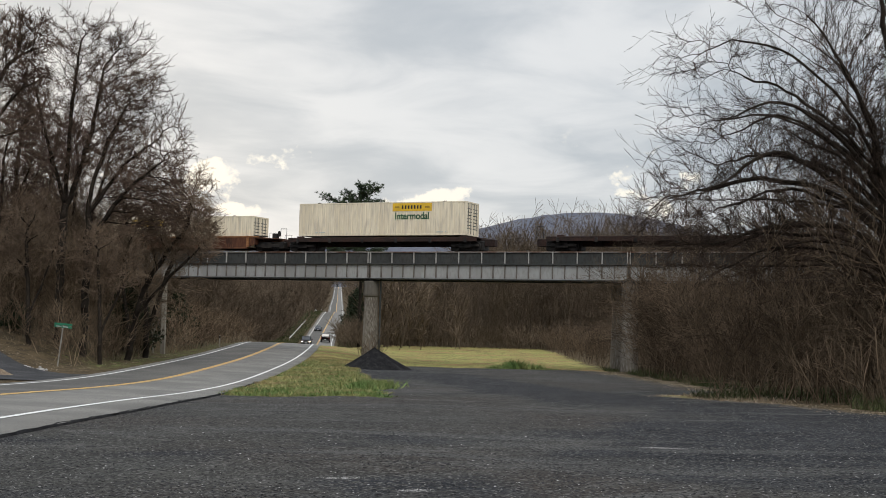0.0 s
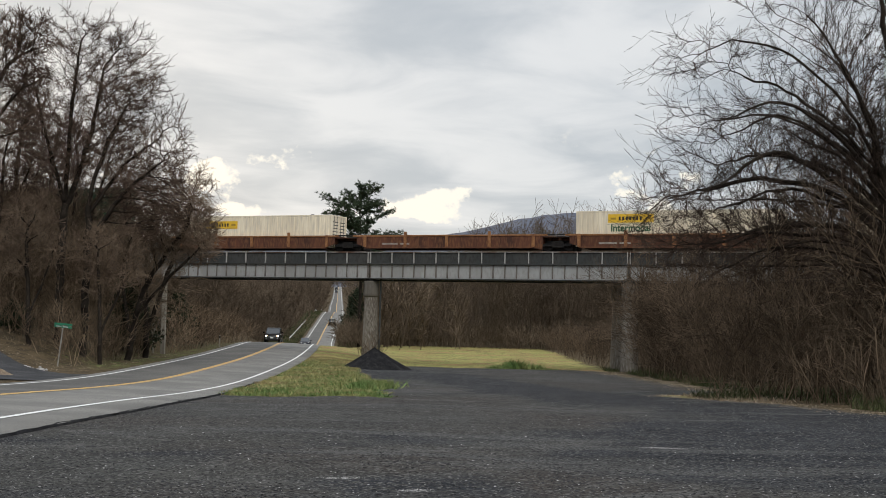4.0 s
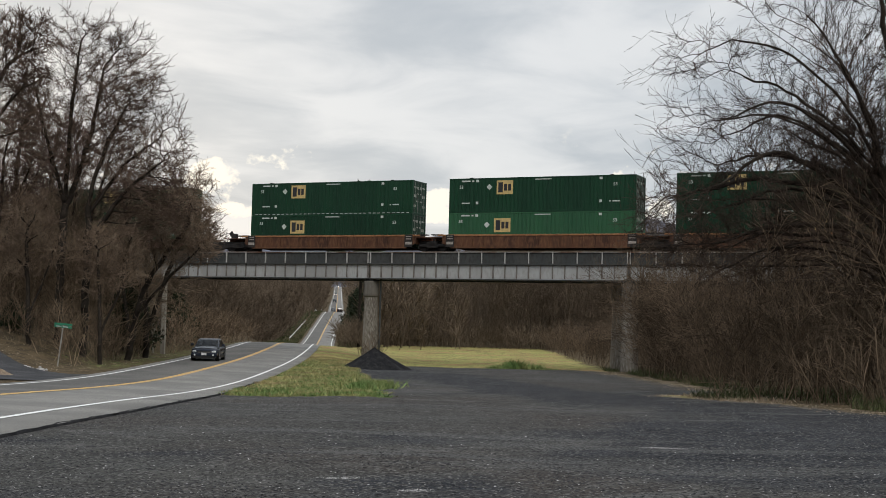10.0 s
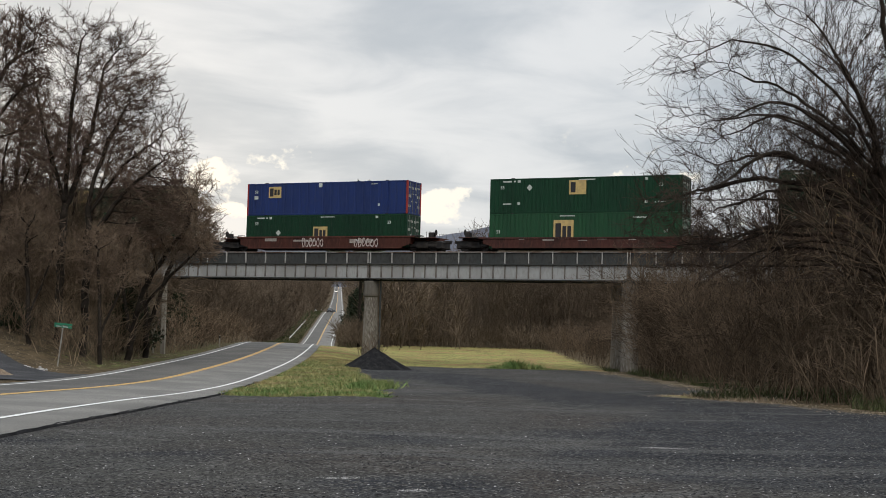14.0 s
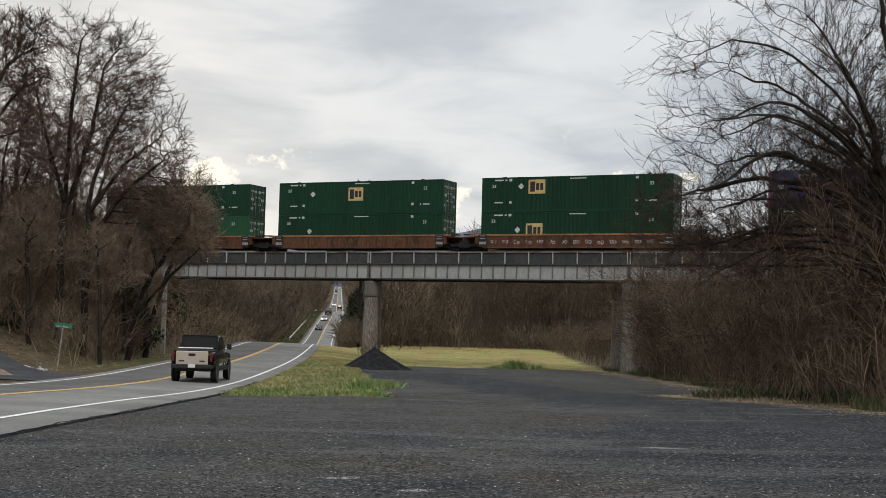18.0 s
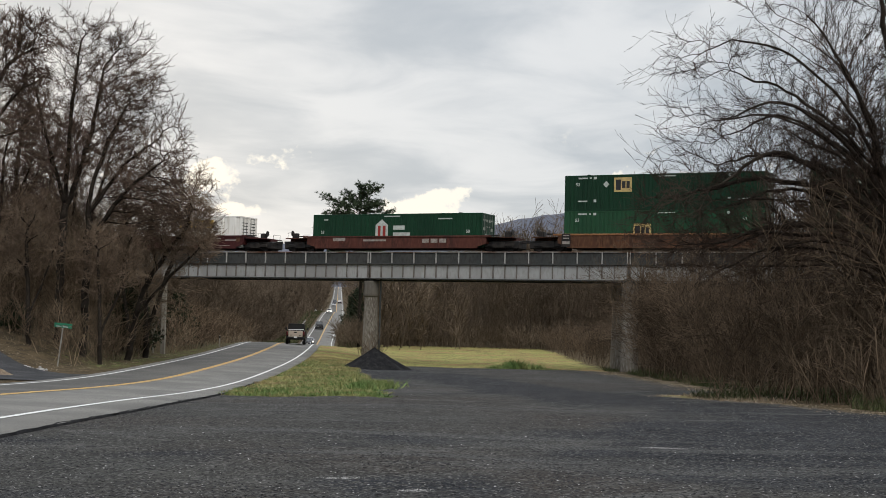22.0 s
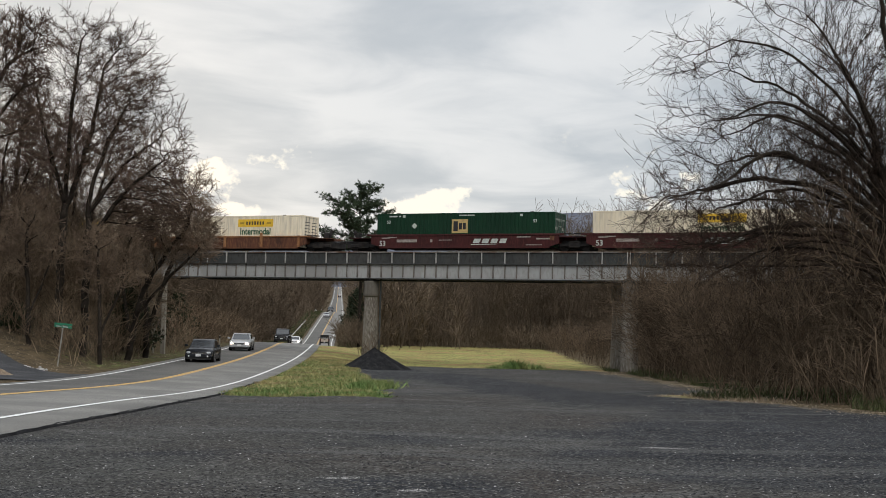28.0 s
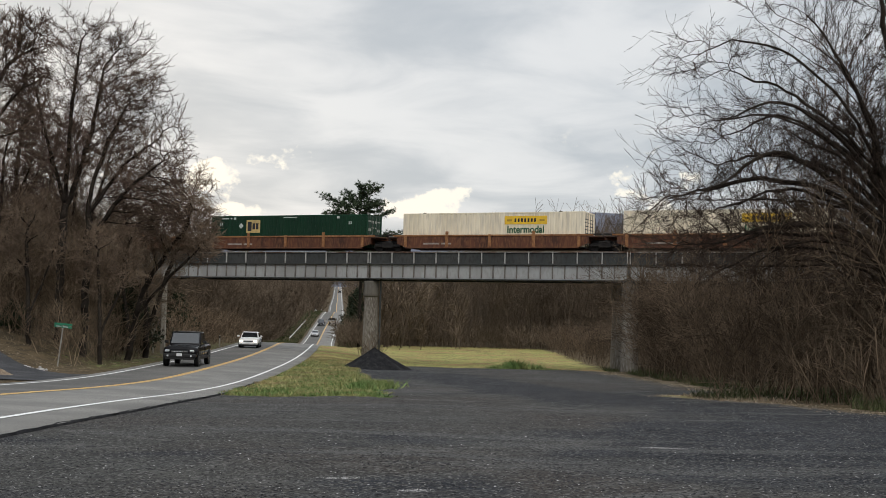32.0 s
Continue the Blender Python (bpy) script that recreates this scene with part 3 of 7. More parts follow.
def build_bridge():
    bridge = thing("railway_bridge", "weathered grey steel plate-girder railway bridge on concrete columns", "bridge", kind="structure", m=LINE)
    stiff = Shell().box(-0.045, 0.045, -0.09, 0.0, 5.56, 6.62).mesh("stiffener")
    stiff.materials.append(SHADE_RUST)
    bracket = Shell().box(-0.025, 0.025, -0.16, 0.0, 6.78, 7.68).add([(-0.025, -0.16, 6.78), (0.025, -0.16, 6.78), (0.025, 0, 6.6), (-0.025, 0, 6.6)], [(0, 1, 2, 3)]).mesh("bracket")
    bracket.materials.append(POST)
    for k in range(-2, 4):
        a, b = PIER0 + SPAN * k + 0.06, PIER0 + SPAN * (k + 1) - 0.06
        for face, sign in ((FACE, 1), (MID * 2 - FACE, -1)):
            y0, y1 = sorted((face, face + 0.03 * sign))
            girder = part("girder", Shell().box(a, b, y0, y1, 5.50, 6.66), GIRDER, bridge)
            f0, f1 = sorted((face - 0.20 * sign, face + 0.22 * sign))
            part("bottom_flange", Shell().box(a, b, f0, f1, 5.40, 5.50, 0.01), PARAPET, girder, "rust-dark bottom flange")
            # the dark plate colour here paints in the shadow line under the parapet
            part("top_flange", Shell().box(a, b, f0, f1, 6.66, 6.74, 0.01), PARAPET, girder, "top flange darkened as a shadow line")
            part("parapet", Shell().box(a, b, y0, y1, 6.74, 7.66), PARAPET, bridge, "dark steel ballast curb plate")
            part("coping", Shell().box(a, b, y0 - 0.12, y1 + 0.1, 7.67, 7.73, 0.01), COPING, bridge, "grey coping angle with rust")
        n = 23
        for i in range(n):
            ob = new("stiffener", stiff)
            ob.parent, ob.location = bridge, (a + 0.06 + (b - a - 0.12) * i / (n - 1), FACE, 0)
        n = 12
        for i in range(n):
            ob = new("bracket", bracket)
            ob.parent, ob.location = bridge, (a + 0.05 + (b - a - 0.1) * i / (n - 1), FACE, 0)
        part("deck_slab", Shell().box(a, b, FACE + 0.03, MID * 2 - FACE - 0.03, 6.75, 7.1), CONCRETE, bridge)
        part("ballast", Shell().box(a, b, FACE + 0.04, MID * 2 - FACE - 0.04, 7.1, 7.58), STONE, bridge)
    for k in range(-1, 4):
        x = PIER0 + SPAN * k
        gx, gy = (LINE @ Vector((x, MID, 0))).xy
        g = ground_at(gx, gy)
        # the pair of columns stands in line with the road, askew to the rails
        for x, y in ((x, FACE + 0.45), (x - 2.02, FACE + 4.25)):
            px, py = (LINE @ Vector((x, y, 0))).xy
            g = ground_at(px, py) - 0.4
            column = part("column", Shell().spin([(g, 0.72), (1.2, 0.62), (4.0, 0.55), (4.15, 0.55)], (x, y, 0), "z", 24), CONCRETE, bridge, "stained round concrete column", smooth=False)
            part("capital", Shell().spin([(3.92, 0.55), (3.98, 0.63), (4.10, 0.67), (5.20, 0.67), (5.26, 0.63)], (x, y, 0), "z", 24), COLLAR, column, "dark concrete collar")
            part("bearing", Shell().box(x - 0.42, x + 0.42, y - 0.3, y + 0.3, 5.26, 5.40, 0.02), PARAPET, bridge, "rusty bearing block")
    px, py = (LINE @ Vector((PIER0 + 0.95, FACE + 0.35, 0))).xy
    part("drain_pipe", Shell().tube((PIER0 + 0.86, FACE + 0.5, 5.5), (PIER0 + 0.86, FACE + 0.5, ground_at(px, py) - 0.1), 0.09), PARAPET, bridge, "dark iron drain pipe")
    for x, side in ((PIER0 - 2 * SPAN, -1), (PIER0 + 4 * SPAN, 1)):
        part("abutment", Shell().box(x - 1.2, x + 1.2, FACE - 0.6, 2 * MID - FACE + 0.6, -3.0, 7.1, 0.05), CONCRETE, bridge, "grey concrete abutment")
    track = thing("railway_track", "steel rails on dark timber ties with ballast", "railway track", kind="structure", m=LINE)
    for y in (MID - 0.75, MID + 0.75):
        part("rail", Shell().box(-170, 170, y - 0.036, y + 0.036, RAIL - 0.17, RAIL, 0.012), RUST, track)
    tie = Shell().box(-0.11, 0.11, MID - 1.3, MID + 1.3, RAIL - 0.36, RAIL - 0.17, 0.01).mesh("tie")
    tie.materials.append(TIMBER)
    for i in range(-90, 110):
        ob = new("tie", tie)
        ob.parent, ob.location = track, (i * 0.55, 0, 0)
    bed = Shell()
    for x0, x1 in ((-170, PIER0 - 2 * SPAN), (PIER0 + 4 * SPAN, 170)):
        bed.loft([(x, y, z) for x in (x0, x1) for y, z in ((MID - 3.6, 6.2), (MID + 3.6, 6.2), (MID + 1.7, 7.6), (MID - 1.7, 7.6))], 4, 2)
    part("ballast_bed", bed, STONE, track)


build_bridge()


# ---------------------------------------------------------------- the train
GREEN = material("dark_green_container_paint", (0.0055, 0.036, 0.016), 0.5, second=(0.0045, 0.027, 0.013), scale=0.5, fine=(0.009, 0.036, 0.019), fine_scale=5, streak=4, each=0.16)
LIGHT_GREEN = material("faded_green_container_paint", (0.025, 0.092, 0.042), 0.55, second=(0.020, 0.074, 0.036), scale=0.5, fine=(0.030, 0.086, 0.045), fine_scale=5, streak=4)
DULL_GREEN = material("dull_green_container_paint", (0.017, 0.070, 0.031), 0.55, second=(0.013, 0.054, 0.026), scale=0.5, fine=(0.020, 0.060, 0.031), fine_scale=5, streak=4)
CREAM = material("cream_white_container_paint", (0.84, 0.75, 0.58), 0.5, second=(0.75, 0.66, 0.50), scale=0.6, fine=(0.62, 0.55, 0.44), fine_scale=4, streak=6, each=0.05)
WHITE = material("white_container_paint", (0.85, 0.83, 0.78), 0.45, second=(0.78, 0.75, 0.69), scale=0.6, fine=(0.68, 0.64, 0.57), fine_scale=4, streak=6)
BLUE = material("blue_container_paint", (0.013, 0.030, 0.125), 0.5, second=(0.011, 0.024, 0.095), scale=0.6, fine=(0.018, 0.032, 0.105), fine_scale=5, streak=4)
RED_EDGE = material("red_corner_paint", (0.30, 0.035, 0.028), 0.5, second=(0.20, 0.03, 0.026), scale=2)
GOLD = material("yellow_panel", (0.78, 0.49, 0.04), 0.5, second=(0.68, 0.43, 0.05), scale=2)
TAN = material("tan_emblem_panel", (0.54, 0.39, 0.16), 0.5, second=(0.42, 0.31, 0.14), scale=3)
OCHRE = material("ochre_scrolls", (0.38, 0.24, 0.04), 0.6)
INK = material("dark_lettering", (0.03, 0.03, 0.032), 0.6)
GREEN_INK = material("green_lettering", (0.02, 0.09, 0.045), 0.6)
PALE_INK = material("pale_stencil_paint", (0.50, 0.53, 0.50), 0.6, second=(0.38, 0.41, 0.38), scale=5)
ROD_STEEL = material("dull_rod_steel", (0.20, 0.22, 0.20), 0.55, 0.3, second=(0.12, 0.12, 0.11), scale=4)
DOOR_LABEL = material("weathered_label_sheet", (0.34, 0.35, 0.31), 0.6, second=(0.20, 0.20, 0.17), scale=4)
ORANGE_CAR = material("rusted_orange_well_car_paint", (0.095, 0.043, 0.024), 0.75, second=(0.052, 0.025, 0.017), scale=1.1, fine=(0.135, 0.066, 0.034), fine_scale=6, streak=3, each=0.15)
BROWN_CAR = material("faded_brown_well_car_paint", (0.105, 0.043, 0.026), 0.75, second=(0.060, 0.028, 0.020), scale=1.1, fine=(0.16, 0.072, 0.036), fine_scale=6, streak=3, each=0.15)
CHORD = material("orange_chord_paint", (0.27, 0.125, 0.052), 0.7, second=(0.17, 0.072, 0.034), scale=1.6, fine=(0.33, 0.17, 0.08), fine_scale=9)
MAROON_CAR = material("dark_maroon_well_car_paint", (0.050, 0.012, 0.012), 0.6, second=(0.036, 0.010, 0.010), scale=1.0, fine=(0.075, 0.020, 0.018), fine_scale=8, streak=3)
RED_CAR = material("rust_red_well_car_paint", (0.072, 0.024, 0.017), 0.7, second=(0.042, 0.016, 0.013), scale=0.9, fine=(0.098, 0.036, 0.025), fine_scale=7, streak=3, each=0.2)
FADED_INK = material("faded_stencil_paint", (0.33, 0.30, 0.27), 0.7, second=(0.22, 0.19, 0.17), scale=6)
DARK_CAR = material("grimy_dark_red_car_paint", (0.060, 0.022, 0.018), 0.75, second=(0.034, 0.016, 0.014), scale=0.9, fine=(0.085, 0.035, 0.026), fine_scale=7, streak=3)

GRIME = material("grimy_black_car_paint", (0.030, 0.020, 0.018), 0.8, second=(0.055, 0.028, 0.022), scale=0.9, fine=(0.018, 0.014, 0.013), fine_scale=7)
BOX_L, BOX_W, BOX_H = 16.154, 2.591, 2.86
TIMES = [0, 2, 4, 6, 8, 10, 12, 14, 16, 18, 20, 22, 24, 26, 28, 30, 32]
MOVES = []  # (thing, rows), keyed at the end


def run(t):
    """How far the train has gone at t, against 9 s; it slows a little."""
    return 11.692 * (t - 9) - 0.0096 * max(0.0, t - 12) ** 2


def ride(ob, s, z):
    """Lets a thing run with the train: s is its front end at 9 s, z its base."""
    MOVES.append((ob, [(t, LINE @ pose(s + run(t), 0, z)) for t in TIMES]))


def corrugated(x0, x1, y, out, z0, z1, waves, depth):
    """A ribbed panel of outer face y; out is the side it faces."""
    pitch = (x1 - x0) / waves
    line = []
    for i in range(waves):
        a = x0 + i * pitch
        line += [(a, 0), (a + pitch * 0.62, 0), (a + pitch * 0.70, depth), (a + pitch * 0.92, depth)]
    line.append((x1, 0))
    v = [(x, y - out * d, z) for z in (z0, z1) for x, d in line]
    n = len(line)
    return Shell().add(v, [(i, i + 1, n + i + 1, n + i) for i in range(n - 1)])


def text(name, body, size, m, mat, parent, label=""):
    cu = bpy.data.curves.new(name, "FONT")
    cu.body, cu.size, cu.extrude, cu.offset = body, size, 0.004, 0.022 * size
    cu.align_x, cu.align_y = "CENTER", "CENTER"
    cu.materials.append(mat)
    ob = new(name, cu)
    ob.parent, ob.matrix_basis = parent, m
    return tagged(ob, label)


FACING = Euler((radians(90), 0, 0)).to_matrix().to_4x4()
MESHES = {}


def shared(key, make, mat):
    if key not in MESHES:
        me = make().mesh(key[0])
        me.materials.append(mat)
        MESHES[key] = me
    return MESHES[key]


def bars(places, y=-0.012):
    """Small flat blocks of unreadable lettering: centre x, centre z, width, height."""
    s = Shell()
    for x, z, w, h in places:
        n = max(1, int(w / 0.26))
        for i in range(n):
            a = x - w / 2 + w * i / n
            s.box(a, a + w / n * 0.78, y, y + 0.006, z - h / 2, z + h / 2)
    return s


def diamond(x, z, r, y=-0.012):
    return Shell().add([(x - r, y, z), (x, y, z - r), (x + r, y, z), (x, y, z + r)] + [(x - r, y + 0.008, z), (x, y + 0.008, z - r), (x + r, y + 0.008, z), (x, y + 0.008, z + r)],
                       [(0, 1, 2, 3), (0, 4, 5, 1), (1, 5, 6, 2), (2, 6, 7, 3), (3, 7, 4, 0)])


def container(paint, words, waves, marks, s, z, colour="green"):
    """A 53-foot box with its front end at x = 0. marks: what is painted on the side, from the rear end."""
    box = thing("shipping_container", words, "container", "containers on the train")
    post = RED_EDGE if colour == "blue" else paint
    L, W, H = BOX_L, BOX_W, BOX_H
    key = paint.name
    part("side_wall", shared(("side_wall", key, waves), lambda: corrugated(-L + 0.16, -0.16, 0.0, -1, 0.16, H - 0.12, waves, 0.035), paint), paint, box)
    part("side_wall", shared(("side_wall", key, waves, 1), lambda: corrugated(-L + 0.16, -0.16, W, 1, 0.16, H - 0.12, waves, 0.035), paint), paint, box)
    part("roof", shared(("roof", key), lambda: Shell().box(-L + 0.05, -0.05, 0.04, W - 0.04, H - 0.06, H - 0.015), paint), paint, box)
    part("floor", shared(("floor", key), lambda: Shell().box(-L + 0.05, -0.05, 0.04, W - 0.04, 0.02, 0.16), paint), paint, box)
    for y0, y1 in ((-0.004, 0.10), (W - 0.10, W + 0.004)):
        part("bottom_rail", shared(("bottom_rail", key, y0), lambda: Shell().box(-L + 0.16, -0.16, y0, y1, 0.0, 0.16, 0.01), paint), paint, box)
        part("top_rail", shared(("top_rail", key, y0), lambda: Shell().box(-L + 0.16, -0.16, y0, y1, H - 0.12, H, 0.01), paint), paint, box)
        for x0 in (-L, -0.16):
            part("corner_post", shared(("corner_post", post.name, x0, y0), lambda: Shell().box(x0, x0 + 0.16, y0 - 0.004, y1 + 0.06, 0.0, H, 0.012), post), post, box)
    for x in (-L + 2.0, -2.0):
        part("lifting_post", shared(("lifting_post", key, x), lambda: Shell().box(x - 0.09, x + 0.09, -0.014, 0.05, 0.0, H + 0.03, 0.01), paint), paint, box)
        part("corner_casting", shared(("corner_casting", x), lambda: Shell().box(x - 0.13, x + 0.13, -0.018, 0.16, H - 0.02, H + 0.045, 0.01), BLACK), BLACK, box, "dark lifting casting")
    part("end_wall", shared(("end_wall", key, "r"), lambda: Shell().box(-L + 0.02, -L + 0.07, 0.1, W - 0.1, 0.05, H - 0.05), paint), paint, box)
    # the end that looks ahead: two leaves with rods and keepers
    for k, (y0, y1) in enumerate(((0.12, W / 2 - 0.015), (W / 2 + 0.015, W - 0.12))):
        leaf = part("door", shared(("door", key, k), lambda: Shell().box(-0.09, -0.035, y0, y1, 0.14, H - 0.14, 0.006), paint), paint, box)
        for j in (0.28, 0.72):
            y = y0 + (y1 - y0) * j
            part("locking_rod", shared(("locking_rod", k, j), lambda: Shell().tube((-0.01, y, 0.08), (-0.01, y, H - 0.08), 0.022, n=6), ROD_STEEL), ROD_STEEL, leaf, "dull steel locking rod")
        if colour != "cream":
            for q, (a, b, zz, h) in enumerate(LABELS):
                ya, yb = y0 + (y1 - y0) * (a if k else 1 - b), y0 + (y1 - y0) * (b if k else 1 - a)
                part("door_label", shared(("door_label", k, q), lambda: Shell().box(-0.034, -0.026, ya, yb, zz - h / 2, zz + h / 2), DOOR_LABEL), DOOR_LABEL, leaf, "weathered pale label")
        else:
            for q in range(7):
                part("end_slot", shared(("end_slot", k, q), lambda: Shell().box(-0.036, -0.028, y0 + 0.16, y1 - 0.12, 0.55 + q * 0.28, 0.61 + q * 0.28), INK), INK, leaf, "dark end slot")
    part("end_header", shared(("end_header", key), lambda: Shell().box(-0.12, 0.0, 0.06, W - 0.06, H - 0.15, H - 0.01, 0.01), paint), paint, box)
    part("end_sill", shared(("end_sill", key), lambda: Shell().box(-0.12, 0.0, 0.06, W - 0.06, 0.0, 0.14, 0.01), paint), paint, box)
    for kind, *a in marks:
        if kind == "emblem":  # tan square with dark block shapes
            x, zz, w, h = a
            panel = part("emblem_panel", Shell().box(x - w / 2, x + w / 2, -0.010, 0.003, zz - h / 2, zz + h / 2), TAN, box, "tan emblem panel")
            part("emblem_block", Shell().box(x - w * 0.40, x - w * 0.12, -0.016, -0.009, zz - h * 0.36, zz + h * 0.36), INK, panel, "dark block")
            part("emblem_block", Shell().box(x - w * 0.05, x + w * 0.14, -0.016, -0.009, zz - h * 0.24, zz + h * 0.24), INK, panel, "dark block")
            part("emblem_block", Shell().box(x + w * 0.20, x + w * 0.38, -0.016, -0.009, zz - h * 0.24, zz + h * 0.24), INK, panel, "dark block")
        elif kind == "half_emblem":
            x, zz, w, h = a
            panel = part("emblem_panel", Shell().box(x - w / 2, x + w / 2, -0.010, 0.003, zz - h / 2, zz + h / 2), TAN, box, "half-worn tan emblem panel")
            part("emblem_block", Shell().box(x - w * 0.40, x - w * 0.12, -0.016, -0.009, zz - h * 0.36, zz + h * 0.36), INK, panel, "dark block")
        elif kind == "banner":  # yellow banner with dark strokes, sometimes the word below it
            x, zz, word = a
            panel = part("banner_panel", Shell().box(x - 1.85, x + 1.85, -0.014, 0.003, zz - 0.34, zz + 0.34), GOLD, box, "yellow banner panel")
            for k in range(7):
                part("banner_block", Shell().box(x - 0.98 + k * 0.285, x - 0.82 + k * 0.285, -0.020, -0.013, zz - 0.15, zz + 0.14), INK, panel, "dark block")
            for dx in (-1.42, 1.42):
                part("banner_scroll", Shell().box(x + dx - 0.22, x + dx + 0.22, -0.020, -0.013, zz - 0.09, zz + 0.07), OCHRE, panel, "ochre scroll")
            if word:
                text("lettering", "Intermodal", 0.80, Matrix.Translation((x, -0.012, zz - 0.78)) @ FACING @ Matrix.Diagonal((0.92, 1, 1, 1)), GREEN_INK, box, "dark green lettering")
        elif kind == "house":
            x, zz = a
            panel = part("emblem_panel", Shell().add([(x - 0.6, -0.01, zz - 0.7), (x + 0.6, -0.01, zz - 0.7), (x + 0.6, -0.01, zz + 0.35), (x, -0.01, zz + 0.85), (x - 0.6, -0.01, zz + 0.35)], [(0, 1, 2, 3, 4)]), PALE_INK, box, "white house-shaped emblem")
            for dx in (-0.24, 0.24):
                part("emblem_block", Shell().box(x + dx - 0.13, x + dx + 0.13, -0.018, -0.011, zz - 0.6, zz + 0.3), RED_EDGE, panel, "red block")
            for dx, dz, w, h in ((1.65, 0.12, 1.1, 0.36), (1.90, -0.45, 1.6, 0.32)):
                part("lettering_bar", Shell().box(x + dx - w / 2, x + dx + w / 2, -0.012, -0.006, zz + dz - h / 2, zz + dz + h / 2), PALE_INK, box, "white bar")
        elif kind == "diamond":
            part("hazard_diamond", diamond(*a), PALE_INK, box, "white diamond placard")
        elif kind == "size":
            x, zz = a
            text("size_mark", "53", 0.36, Matrix.Translation((x, -0.012, zz)) @ FACING, PALE_INK, box, "white stencilled size")
        elif kind == "bars":
            for x, zz, w, h in a:
                part("stencil_mark", Shell().box(x - w / 2, x + w / 2, -0.012, -0.006, zz - h / 2, zz + h / 2), PALE_INK, box, "small white stencil bar")
        elif kind == "dashes":
            sh = Shell()
            for i in range(34):
                x0 = -L + 0.4 + i * 0.46
                sh.box(x0, x0 + 0.26, -0.012, -0.004, 0.05, 0.10)
            part("reflective_tape", sh, PALE_INK, box, "dashed white tape")
    ride(box, s, z)
    return box


LABELS = ((0.1, 0.42, 2.25, 0.22), (0.5, 0.95, 2.3, 0.12), (0.1, 0.4, 1.75, 0.10), (0.5, 0.9, 1.55, 0.24), (0.15, 0.5, 1.1, 0.12), (0.55, 0.9, 0.7, 0.2))


def bogie(car, x):
    """A three-piece truck whose centre is at x on its car."""
    truck = part("truck", Shell().box(x - 1.25, x + 1.25, MID - 1.08, MID - 0.93, 0.38, 0.62, 0.03).box(x - 1.25, x + 1.25, MID + 0.93, MID + 1.08, 0.38, 0.62, 0.03)
                 .box(x - 0.25, x + 0.25, MID - 1.1, MID + 1.1, 0.40, 0.78, 0.03).box(x - 0.5, x + 0.5, MID - 1.10, MID - 0.94, 0.28, 0.8, 0.04), BLACK, car, "black cast-steel truck")
    part("brake_rigging", Shell().box(x - 1.5, x + 1.5, MID - 0.62, MID + 0.62, 0.06, 0.92, 0.08), BLACK, truck, "dark brake rigging")
    for dx in (-0.9, 0.9):
        for sgn in (-1, 1):
            y = MID + sgn * 0.74
            part("wheel", Shell().spin([(-0.07, 0.10), (-0.07, 0.40), (-0.03, 0.42), (0.05, 0.42), (0.07, 0.45), (0.07, 0.10)], (x + dx, y, 0.42), "y", 18), BLACK, truck)


def mark(sheet, blocks, y):
    for x, z, w, h in blocks:
        part("stencil_mark", Shell().box(x - w / 2, x + w / 2, y, y + 0.006, z - h / 2, z + h / 2), FADED_INK, sheet, "faded stencil bar")


